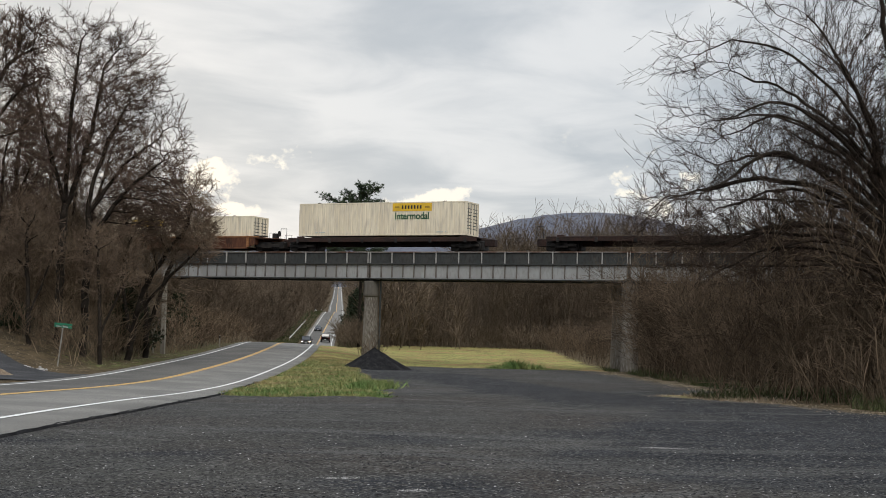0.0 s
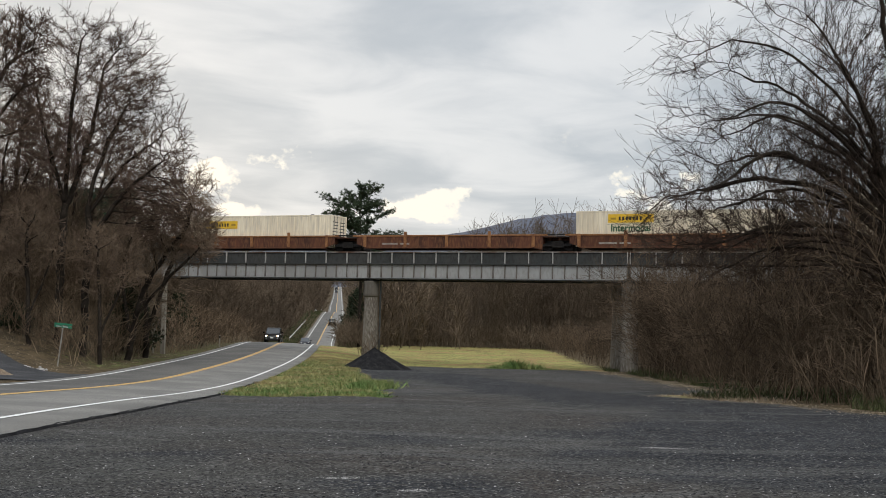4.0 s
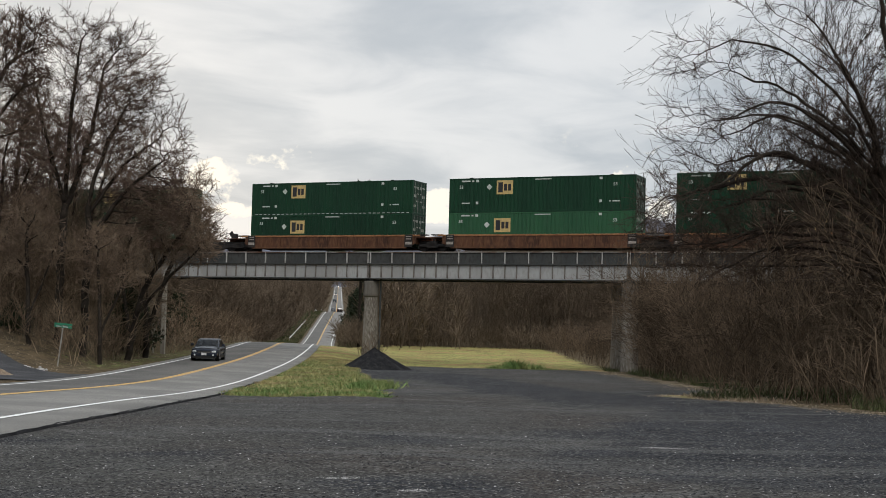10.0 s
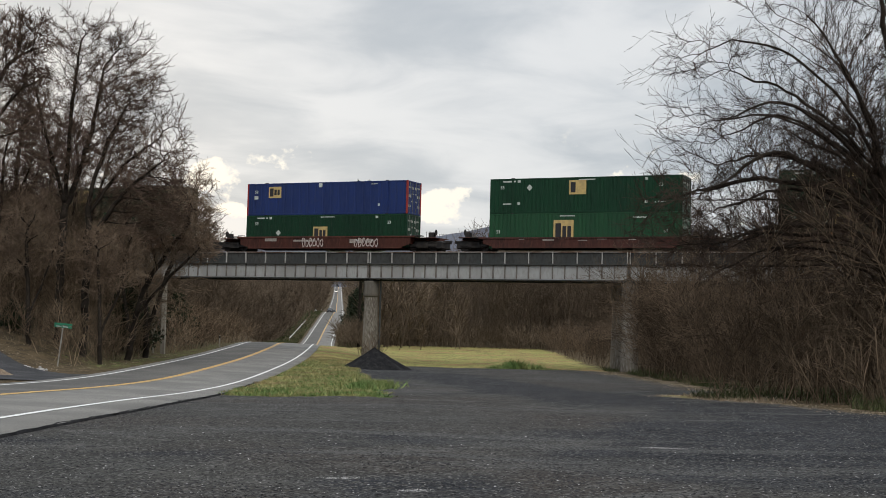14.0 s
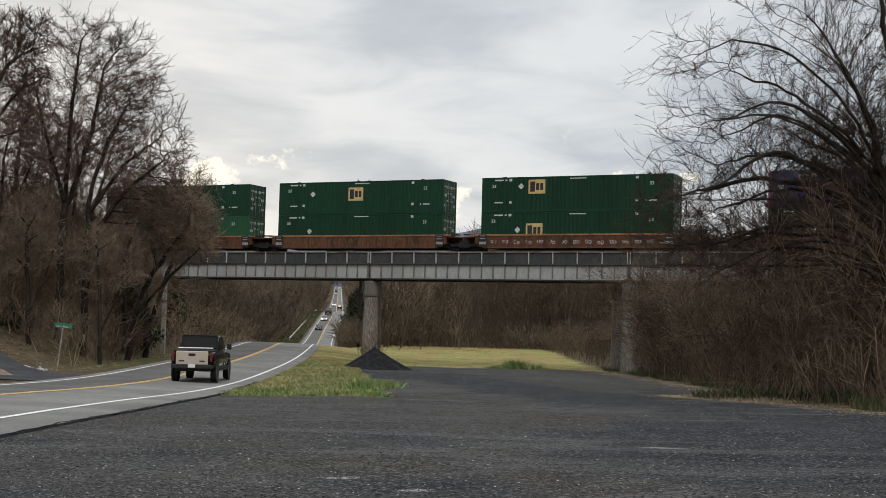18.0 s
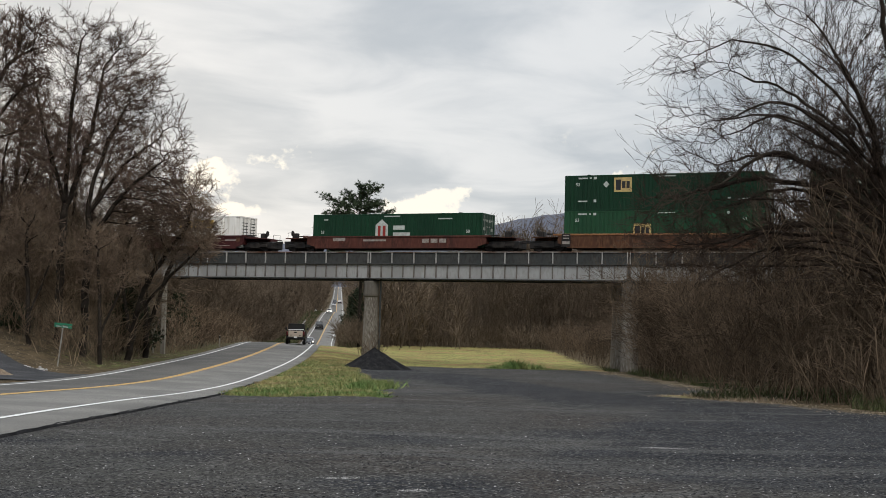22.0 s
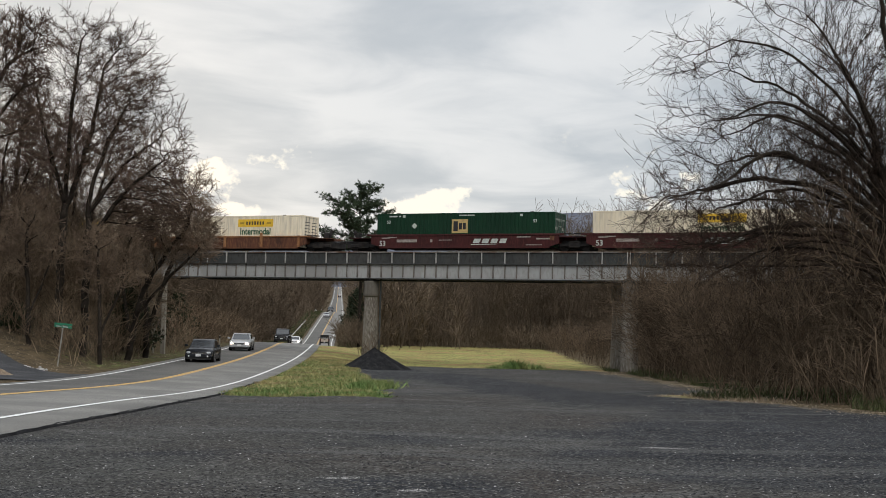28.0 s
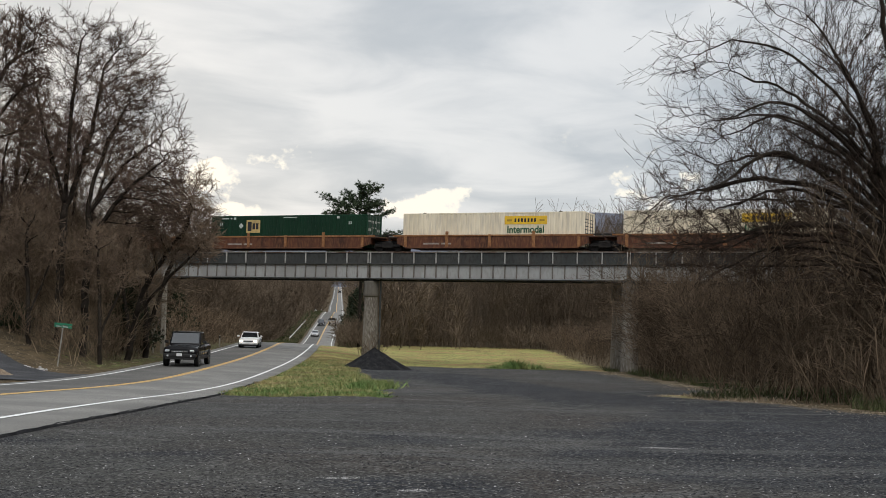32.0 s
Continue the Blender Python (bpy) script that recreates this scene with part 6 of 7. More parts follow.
def blades(name, label, rng, x, y, h, mat, width=0.024, lean0=0.3, lean1=1.5):
    n = len(x)
    z = height(x, y)
    w = rng.uniform(0, 2 * math.pi, n)
    lean = rng.uniform(lean0, lean1, n) * h
    base = np.stack([x, y, z - 0.01], 1)
    side = np.stack([np.cos(w), np.sin(w), np.zeros(n)], 1) * width
    v2 = rng.uniform(0, 2 * math.pi, n)
    tip = base + np.stack([np.cos(v2) * lean, np.sin(v2) * lean, h], 1)
    v = np.stack([base - side, base + side, tip], 1).reshape(-1, 3)
    me = arrays(name, v, np.arange(3 * n).reshape(-1, 3), mat)
    tagged(new(name, me), label, "grass", kind="stuff")


def sow():
    rng = np.random.default_rng(14)
    x, y = rng.uniform(-14, 1, 150000), rng.uniform(42, 104, 150000)
    g, gr, dr = covers(x, y)
    d, _ = to_road(x, y)
    keep = (gr + dr > rng.uniform(0.25, 1.0, len(x))) & (d > HALF + 0.1)
    x, y, gr, dr = x[keep], y[keep], gr[keep], dr[keep]
    tuft = 0.6 + 0.7 * ripple(x, y, 1.3) + 0.5 * ripple(x + 3, y, 3.1)
    green = rng.uniform(0, 1, len(x)) < gr / (gr + dr + 1e-6) - 0.40 * smooth(0.0, 0.7, ripple(x + 1, y, 0.55)) - 0.35 * smooth(52, 60, y)
    hh = np.clip(0.04 + 0.08 * tuft, 0.015, 0.20) * rng.uniform(0.6, 1.3, len(x))
    hh *= 1 + 0.25 * np.exp(-((y - 47) / 6) ** 2)
    blades("verge_grass", "rough green grass on the wedge beside the road", rng, x[green], y[green], hh[green], GRASS)
    blades("straw_grass", "dry straw-coloured grass among the green", rng, x[~green], y[~green], hh[~green], STRAW)
    x, y = rng.uniform(7, 16, 12000), rng.uniform(38, 62, 12000)
    near = np.exp(-((x - 10.8) / 2.0) ** 2 - ((y - 49) / 4.5) ** 2) > rng.uniform(0.15, 1, len(x))
    near &= x > lot_edge(y) - 0.3
    blades("lot_edge_grass", "bleached grass at the edge of the lot", rng, x[near], y[near], rng.uniform(0.03, 0.16, near.sum()), LEAF)


def stones(name, label, rng, n, mat, r0, r1, y0=11.0, y1=48.0):
    y = y0 + (y1 - y0) * rng.uniform(0, 1, n) ** 1.7
    x = rng.uniform(-0.37, 0.37, n) * y
    g, _, _ = covers(x, y)
    stones_at(name, label, rng, x[g > 0.8], y[g > 0.8], mat, r0, r1, 0.55)


def stones_at(name, label, rng, x, y, mat, r0, r1, thick=1.0):
    n = len(x)
    r = rng.uniform(r0, r1, n) * rng.uniform(0.5, 1, n)
    z = height(x, y)
    w = rng.uniform(0, 6.28, n)
    c, s = np.cos(w) * r, np.sin(w) * r
    flat = rng.uniform(0.45, 0.85, n) * r * thick
    v = np.stack([np.stack([x + c, y + s, z], 1), np.stack([x - s * 0.8, y + c * 0.8, z + flat * 0.2], 1), np.stack([x - c * 0.9, y - s * 0.9, z], 1), np.stack([x + s, y - c, z + flat * 0.1], 1),
                  np.stack([x + 0.2 * c, y + 0.2 * s, z + flat], 1)], 1).reshape(-1, 3)
    k = np.arange(n)[:, None] * 5
    f = np.concatenate([k + np.array([[a, b, 4]]) for a, b in ((0, 1), (1, 2), (2, 3), (3, 0))], 1).reshape(-1, 3)
    tagged(new(name, arrays(name, v, f, mat)), label, "litter" if "lea" in name else "gravel", kind="stuff")


sow()
stones("loose_gravel", "dark loose gravel strewn over the lot", np.random.default_rng(15), 46000, STONE, 0.010, 0.034)
stones("pale_gravel", "scattered pale stones on the dark lot", np.random.default_rng(16), 2300, PALE_STONE, 0.009, 0.026)


def weeds():
    rng = np.random.default_rng(17)
    n = 2600
    x, y = at_px(664, 53) + rng.normal(0, 0.42, n), 53 + rng.normal(0, 1.1, n)
    blades("grass_clump", "tall green clump at the end of the wedge", rng, x, y, rng.uniform(0.08, 0.38, n), GRASS, 0.022)
    n = 5200
    x = at_px(925, 106) + rng.normal(0, 1.1, n)
    y = 104.5 + rng.normal(0, 1.2, n)
    blades("tall_weeds", "tall green weeds at the end of the field", rng, x, y, rng.uniform(0.15, 1.1, n) * (0.5 + 0.5 * ripple(x, y, 1.7)) * np.exp(-((x - at_px(925, 106)) / 2.2) ** 2), GRASS, 0.03)


def undergrowth():
    """Green shoots and pale fallen leaves at the foot of the brush."""
    rng = np.random.default_rng(19)
    n = 16000
    y = rng.uniform(40, 108, n)
    x = lot_edge(y) + 1.2 + 5.5 * rng.uniform(0, 1, n) ** 1.6
    keep = ripple(x, y, 0.45) + 0.4 * ripple(x, y, 1.3) > rng.uniform(-0.2, 0.9, n)
    blades("green_undergrowth", "green shoots at the foot of the brush", rng, x[keep], y[keep], rng.uniform(0.08, 0.5, keep.sum()), SHOOT, 0.02)
    n = 9000
    y = rng.uniform(228, 470, n)
    x = np.interp(y, ROAD[:, 1], ROAD[:, 0]) + np.where(rng.uniform(0, 1, n) < 0.65, -1, 1) * (4.3 + 5.0 * rng.uniform(0, 1, n))
    blades("hill_verge", "rank olive grass beside the hill road", rng, x, y, rng.uniform(0.15, 0.75, n), SHOOT, 0.07)
    n = 9000
    y = rng.uniform(36, 104, n)
    x = lot_edge(y) + rng.normal(0.5, 0.75, n)
    stones_at("fallen_leaves", "pale dry leaves and chips along the lot's edge", rng, x, y, LEAF, 0.02, 0.06, 0.25)
    n = 7000
    y = rng.uniform(66, 100, n)
    x = np.interp(y, ROAD[:, 1], ROAD[:, 0]) - 5.5 - 11 * rng.uniform(0, 1, n)
    stones_at("bank_leaves", "brown dry leaves on the roadside bank", rng, x, y, LEAF, 0.03, 0.08, 0.25)




def litter():
    rng = np.random.default_rng(20)
    for px, d, r in ((54, 67, 0.07), (60, 66.6, 0.10), (66, 66.5, 0.06), (76, 66.2, 0.08), (82, 66, 0.12), (86, 65.6, 0.07), (90, 66.4, 0.09), (79, 67.5, 0.08), (85, 66.9, 0.06)):
        x = at_px(px, d)
        v = np.array([unit(q) for q in rng.normal(0, 1, (26, 3))]) * rng.uniform(0.6, 1, (26, 1)) * (r * 1.4, r, r * 0.8)
        bm = bmesh.new()
        for q in v:
            bm.verts.new(q)
        bmesh.ops.convex_hull(bm, input=bm.verts)
        me = bpy.data.meshes.new("litter")
        bm.to_mesh(me)
        bm.free()
        me.materials.append(PALE_STONE)
        ob = new("litter", me)
        ob.location = (x, d, ground_at(x, d) + r * 0.5)
        tagged(ob, "crumpled pale litter on the verge by the side road", "litter", "roadside litter")


def pale_streak(px, d, length, seed):
    """Pale crushed stone in a streak on the lot."""
    rng = np.random.default_rng(seed)
    n = 260
    x = at_px(px, d) + rng.normal(0, length / 2.4, n)
    stones_at("pale_chippings", "streak of pale crushed stone on the lot", rng, x, d + rng.normal(0, 0.07, n) + 0.1 * (x - at_px(px, d)), PALE_STONE, 0.006, 0.016, 0.5)


pale_streak(745, 15.6, 0.26, 31)
pale_streak(612, 16.9, 0.40, 32)
pale_streak(1180, 23.0, 0.5, 33)
weeds()
undergrowth()
litter()


# ---------------------------------------------------------------- road traffic
GLASS = material("dark_car_glass", (0.02, 0.024, 0.028), 0.06, shine=1.0)
RUBBER = material("tyre_rubber", (0.02, 0.02, 0.02), 0.85)
ALLOY = material("alloy_rim", (0.50, 0.50, 0.51), 0.4, 0.35)
CHROME = material("chrome_trim", (0.62, 0.62, 0.62), 0.2, 1.0)
TRIM = material("black_plastic_trim", (0.022, 0.022, 0.022), 0.6)
PLATE = material("pale_plate", (0.60, 0.61, 0.62), 0.5)
LAMP_ON = material("lit_headlamp", (0.9, 0.85, 0.75), 0.3, emit=(1.0, 0.74, 0.50), power=8.0)
LAMP_OFF = material("clear_headlamp", (0.55, 0.56, 0.58), 0.15)
TAIL = material("red_tail_lamp", (0.14, 0.008, 0.008), 0.3)
AMBER = material("amber_lamp", (0.55, 0.16, 0.03), 0.3)


def lofted(stations):
    """stations: x, half width, bottom z, shoulder z, top z, half width of the top; rounded sections."""
    pts = []
    for x, w, z0, zs, z1, wt in stations:
        half = [(w * 0.55, z0), (w * 0.86, z0 + 0.01), (w * 0.97, z0 + 0.08), (w, z0 + (zs - z0) * 0.5), (w * 0.985, zs - 0.05), (w * 0.93, zs), (wt, z1 - 0.03 * (z1 - zs > 0.02)), (wt * 0.6, z1), (0.0, z1 + 0.012)]
        pts += [(x, y, z) for y, z in half] + [(x, -y, z) for y, z in half[-2::-1]]
    return Shell().loft(pts, 17, len(stations))


def slab(quad, thick, n):
    """A thin pane from four corners, set out along n."""
    n = Vector(n).normalized() * thick
    v = [tuple(Vector(q) + n) for q in quad] + [tuple(Vector(q) - n * 3) for q in quad]
    return Shell().add(v, [(0, 1, 2, 3), (0, 4, 5, 1), (1, 5, 6, 2), (2, 6, 7, 3), (3, 7, 4, 0), (7, 6, 5, 4)])


def vehicle(kind, paint, label, category, lights=False, tailgate=None):
    """A car that heads along +x, wheels on z = 0, middle of its length at x = 0."""
    K = {"sedan": dict(L=4.6, W=1.80, H=1.38, hood=0.93, deck=1.00, belt=0.92, cl=0.28, wr=0.33, base=(0.88, -1.30), nose=0.55, cab=(0.98, 0.16, -0.98, -1.80), axle=(1.42, -1.36)),
         "suv": dict(L=4.88, W=1.90, H=1.72, hood=1.10, deck=1.12, belt=1.10, cl=0.38, wr=0.38, base=None, nose=0.7, cab=(1.05, 0.30, -2.05, -2.38), axle=(1.48, -1.40)),
         "van": dict(L=4.6, W=1.84, H=1.62, hood=1.04, deck=1.1, belt=1.04, cl=0.30, wr=0.34, base=None, nose=0.6, cab=(1.25, 0.35, -2.0, -2.38), axle=(1.55, -1.40)),
         "pickup": dict(L=5.8, W=2.02, H=1.97, hood=1.24, deck=1.28, belt=1.30, cl=0.52, wr=0.42, base=None, nose=0.85, cab=(1.15, 0.60, -0.62, -0.88), axle=(1.95, -1.85)),
         "lifted": dict(L=5.9, W=2.0, H=2.06, hood=1.40, deck=1.44, belt=1.44, cl=0.60, wr=0.45, base=None, nose=1.0, cab=(1.25, 0.65, -0.60, -0.80), axle=(1.98, -1.90))}[kind]
    L, W, H, w = K["L"], K["W"], K["H"], K["W"] / 2
    f, r = L / 2, -L / 2
    car = thing(kind if kind not in ("van", "lifted", "suv") else {"van": "minivan", "lifted": "pickup_truck", "suv": "sport_utility_vehicle"}[kind], label, category, "traffic on the road")
    c0, c1, c2, c3 = K["cab"]
    hood, belt, deck, cl = K["hood"], K["belt"], K["deck"], K["cl"]
    rearz = deck if kind in ("sedan", "pickup", "lifted") else belt
    nose, tall = K["nose"], kind in ("pickup", "lifted", "suv")
    blunt = 0.10 if tall else 0.22
    sts = [(f, w * 0.70, cl + 0.16, nose - 0.06, nose + 0.02, w * 0.55), (f - blunt * 0.35, w * 0.86, cl + 0.05, nose + 0.06, nose + 0.14, w * 0.68), (f - blunt, w * 0.94, cl + 0.02, hood - 0.17, hood - 0.10, w * 0.74),
           (f - 0.5, w * 0.985, cl, hood - 0.13, hood - 0.04, w * 0.78), (c0, w, cl, belt - 0.09, max(hood, belt - 0.02), w * 0.84), (0, w, cl - 0.02, belt - 0.07, belt, w * 0.86),
           ((c3 if kind == "sedan" else -1.0), w, cl, belt - 0.06, rearz if kind == "sedan" else belt, w * 0.86), (r + 0.40, w * 0.985, cl, rearz - 0.08, rearz, w * 0.84), (r + 0.10, w * 0.95, cl + 0.03, rearz - 0.11, rearz - 0.02, w * 0.80),
           (r, w * 0.86, cl + 0.14, rearz - 0.22, rearz - 0.10, w * 0.72)]
    body = part("body", lofted(sts), paint, car, smooth=True)
    roof_w = w * (0.76 if kind == "sedan" else 0.84)
    bz = belt - 0.05
    cabin = []
    for x, hw, z in ((c0, w * 0.90, bz), (c1, roof_w, H), (c2, roof_w, H - 0.02), (c3, w * 0.90, bz)):
        cabin.append((x, hw, z))
    (xa, wa, za), (xb, wb, zb), (xc, wc, zc), (xd, wd, zd) = cabin
    top = Shell().add([(xa, -wa, za), (xa, wa, za), (xb, wb, zb), (xb, -wb, zb), (xc, -wc, zc), (xc, wc, zc), (xd, wd, zd), (xd, -wd, zd),
                       (xb - 0.16, wb - 0.12, zb + 0.045), (xb - 0.16, -wb + 0.12, zb + 0.045), (xc - 0.02, wc - 0.10, zc + 0.05), (xc - 0.02, -wc + 0.10, zc + 0.05)],
                      [(0, 1, 2, 3), (4, 5, 6, 7), (1, 6, 5, 2), (0, 3, 4, 7), (3, 2, 8, 9), (9, 8, 10, 11), (11, 10, 5, 4), (2, 5, 10, 8), (3, 9, 11, 4), (0, 7, 6, 1)])
    cab = part("cabin", top, paint, car, smooth=True)
    soft_edge = cab.modifiers.new("rounded", "BEVEL")
    soft_edge.width, soft_edge.segments, soft_edge.limit_method, soft_edge.angle_limit = 0.05, 2, "ANGLE", radians(25)

    def mixp(a, b, t):
        return tuple(a[i] + (b[i] - a[i]) * t for i in range(3))

    def pane(name, a, b, c, d, n, m0=0.06, m1=0.94, lab="dark glass"):
        q = [mixp(mixp(a, b, s), mixp(d, c, s), t) for s, t in ((m0, 0.1), (m1, 0.1), (m1, 0.92), (m0, 0.92))]
        part(name, slab(q, 0.006, n), GLASS, car, lab)

    pane("windscreen", (xa, -wa, za), (xa, wa, za), (xb, wb, zb), (xb, -wb, zb), (zb - za, 0, xa - xb), 0.05, 0.95)
    pane("rear_window", (xd, wd, zd), (xd, -wd, zd), (xc, -wc, zc), (xc, wc, zc), (-(zc - zd), 0, abs(xd - xc)), 0.08, 0.92)
    for sgn in (-1, 1):
        lo0, lo1, hi0, hi1 = (xa, sgn * wa, za), (xd, sgn * wd, zd), (xb, sgn * wb, zb), (xc, sgn * wc, zc)
        cuts = ((0.10, 0.48), (0.52, 0.90)) if kind in ("sedan", "pickup", "lifted") else ((0.10, 0.38), (0.42, 0.66), (0.70, 0.93))
        for t0, t1 in cuts:
            q = [mixp(mixp(lo0, lo1, t), mixp(hi0, hi1, t), s) for t, s in ((t0, 0.16), (t1, 0.16), (t1, 0.90), (t0, 0.90))]
            part("side_window", slab(q, 0.006, (0, sgn, 0.3)), GLASS, car, "dark glass")
        part("mirror", Shell().box(c0 - 0.42, c0 - 0.20, *sorted((sgn * (w + 0.02), sgn * (w + 0.22))), belt + 0.02, belt + (0.30 if kind == "lifted" else 0.18), 0.03), TRIM if kind in ("pickup", "lifted") else paint, car)
        part("headlamp", Shell().box(f - 0.20, f + 0.005, *sorted((sgn * (w * 0.56), sgn * (w * 0.84))), K["nose"] + 0.0, K["nose"] + 0.13, 0.04), LAMP_ON if lights else LAMP_OFF, car, "lit headlamp" if lights else "headlamp")
        tz = rearz - (0.45 if kind not in ("suv", "van") else 0.25)
        part("tail_lamp", Shell().box(r - 0.01, r + 0.14, *sorted((sgn * (w * (0.80 if kind == "lifted" else 0.74)), sgn * (w * 0.90))), tz - 0.04, tz + 0.36 if kind in ("suv", "van", "pickup", "lifted") else tz + 0.2, 0.02), TAIL, car, "red tail lamp")
        for x in K["axle"]:
            R = K["wr"]
            y = sgn * (w - 0.13)
            wheel = part("wheel", Shell().spin([(-0.12, R * 0.62), (-0.12, R * 0.94), (-0.08, R), (0.08, R), (0.12, R * 0.94), (0.12, R * 0.62)], (x, y, R), "y", 22), RUBBER, car, "black tyre")
            part("rim", Shell().spin([(-0.05, 0.02), (-0.05, R * 0.63), (0.10, R * 0.63), (0.13, R * 0.56), (0.10, R * 0.48), (0.115, 0.03)] if sgn > 0 else [(-0.115, 0.03), (-0.10, R * 0.48), (-0.13, R * 0.56), (-0.10, R * 0.63), (0.05, R * 0.63), (0.05, 0.02)], (x, y + sgn * 0.012, R), "y", 16), ALLOY, wheel, "metal rim")
            part("wheel_arch", Shell().spin([(-0.02, R * 1.16), (-0.02, R * 1.02), (0.02, R * 1.02), (0.02, R * 1.16)], (x, sgn * (w - 0.012), R + 0.03), "y", 22), TRIM, car, "dark wheel arch")
    part("grille", Shell().box(f - 0.06, f + 0.012, -w * 0.48, w * 0.48, K["nose"] - 0.10, K["nose"] + 0.10, 0.02), TRIM, car, "dark grille")
    part("front_bumper", Shell().box(f - 0.25, f + 0.06, -w * 0.93, w * 0.93, cl + 0.02, cl + 0.24, 0.05), TRIM if kind in ("suv", "lifted", "pickup") else paint, car)
    part("rear_bumper", Shell().box(r - 0.10, r + 0.2, -w * 0.92, w * 0.92, cl + 0.02, cl + 0.22, 0.04), TRIM if kind in ("suv", "pickup", "lifted") else paint, car)
    part("number_plate", Shell().box(f + 0.06, f + 0.07, -0.16, 0.16, cl + 0.10, cl + 0.26), PLATE, car, "plain pale plate")
    part("number_plate", Shell().box(r - 0.115, r - 0.105, -0.16, 0.16, cl + 0.08 if kind != "sedan" else cl + 0.3, cl + 0.24 if kind != "sedan" else cl + 0.46), PLATE, car, "plain pale plate")
    part("lower_fascia", Shell().box(f - 0.30, f + 0.015, -w * 0.84, w * 0.84, cl - 0.10, cl + 0.10, 0.03), TRIM, car, "dark lower fascia")
    part("grille_bar", Shell().box(f - 0.02, f + 0.022, -w * 0.46, w * 0.46, K["nose"] + 0.005, K["nose"] + 0.035, 0.006), CHROME, car, "chrome grille bar")
    for sgn in (-1, 1):
        part("fog_lamp", Shell().spin([(0, 0.01), (0, 0.055), (0.03, 0.055), (0.035, 0.01)], (f + 0.045, sgn * w * 0.66, cl + 0.12), "x", 12), LAMP_OFF, car, "small fog lamp")
        part("sill", Shell().box(K["axle"][1] + 0.5, K["axle"][0] - 0.5, *sorted((sgn * (w - 0.10), sgn * (w + 0.004))), cl - 0.10, cl + 0.08, 0.02), TRIM, car, "dark sill")
        for k, x in enumerate((c0 - 0.35, (c0 + c3) / 2 - 0.1)):
            part("door_seam", Shell().box(x - 0.006, x + 0.006, *sorted((sgn * (w - 0.02), sgn * (w + 0.003))), cl + 0.12, belt - 0.07), TRIM, car, "dark door seam")
            part("door_handle", Shell().box(x - (0.95 if k == 0 else 0.75), x - (0.78 if k == 0 else 0.58), *sorted((sgn * (w - 0.01), sgn * (w + 0.025))), belt - 0.22, belt - 0.18, 0.008), TRIM, car, "door handle")
    part("underbody", Shell().box(r + 0.3, f - 0.3, -w * 0.8, w * 0.8, cl - 0.1, cl + 0.1), TRIM, car)
    if kind in ("suv", "van"):
        for sgn in (-1, 1):
            part("roof_rail", Shell().box(xc, xb - 0.2, sgn * (wb - 0.1) - 0.02, sgn * (wb - 0.1) + 0.02, H + 0.05, H + 0.09, 0.01), TRIM, car, "black roof rail")
    if kind in ("pickup", "lifted"):
        x0 = c3 - 0.05
        bed = part("load_bed", Shell().box(r + 0.10, x0, -w * 0.86, w * 0.86, deck - 0.42, deck + 0.012), TRIM, car, "dark load bed")
        if tailgate:
            gate = part("tailgate", Shell().box(r - 0.05, r + 0.02, -w * 0.72, w * 0.72, cl + 0.20, deck - 0.02, 0.03), tailgate, car, "beige tailgate")
            part("handle", Shell().box(r - 0.07, r - 0.045, -0.16, 0.16, deck - 0.24, deck - 0.13, 0.02), TRIM, gate, "black handle")
            for sgn in (-1, 1):
                part("badge", Shell().box(r - 0.058, r - 0.048, *sorted((sgn * 0.34, sgn * 0.58)), cl + 0.34, cl + 0.40), TRIM, gate, "dark badge bar")
            part("ladder_rack", Shell().tube((x0 - 0.05, -w * 0.8, deck), (x0 - 0.05, -w * 0.8, H + 0.06), 0.035, n=8).tube((x0 - 0.05, w * 0.8, deck), (x0 - 0.05, w * 0.8, H + 0.06), 0.035, n=8).tube((x0 - 0.05, -w * 0.8, H + 0.06), (x0 - 0.05, w * 0.8, H + 0.06), 0.035, n=8), TRIM, car, "black rack")
            part("rack_panel", Shell().box(x0 - 0.04, x0 - 0.015, -w * 0.76, w * 0.76, deck + 0.10, H + 0.02, 0.008), TRIM, car, "black louvred panel behind the cab")
            part("bed_bar", Shell().tube((r + 0.9, -w * 0.8, deck + 0.10), (r + 0.9, w * 0.8, deck + 0.10), 0.035, n=8), ALLOY, car, "pale bed bar")
    return car


def lane_pose(s, side):
    """Where a car stands on the road: s metres along, side +1 going away, -1 coming."""
    k = [float(np.interp(s, ROAD_S, ROAD[:, i])) for i in range(3)]
    a = [float(np.interp(s - 1.4, ROAD_S, ROAD[:, i])) for i in range(3)]
    b = [float(np.interp(s + 1.4, ROAD_S, ROAD[:, i])) for i in range(3)]
    t = (Vector(b) - Vector(a)).normalized()
    o = side * 1.75 * float(narrow(s))
    p = Vector((k[0] + t.y * o, k[1] - t.x * o, k[2] - fall(o) + 0.012))
    d = t * side
    x = d
    y = Vector((0, 0, 1)).cross(x).normalized()
    z = x.cross(y)
    m = Matrix((x, y, z)).transposed().to_4x4()
    m.translation = p
    return m


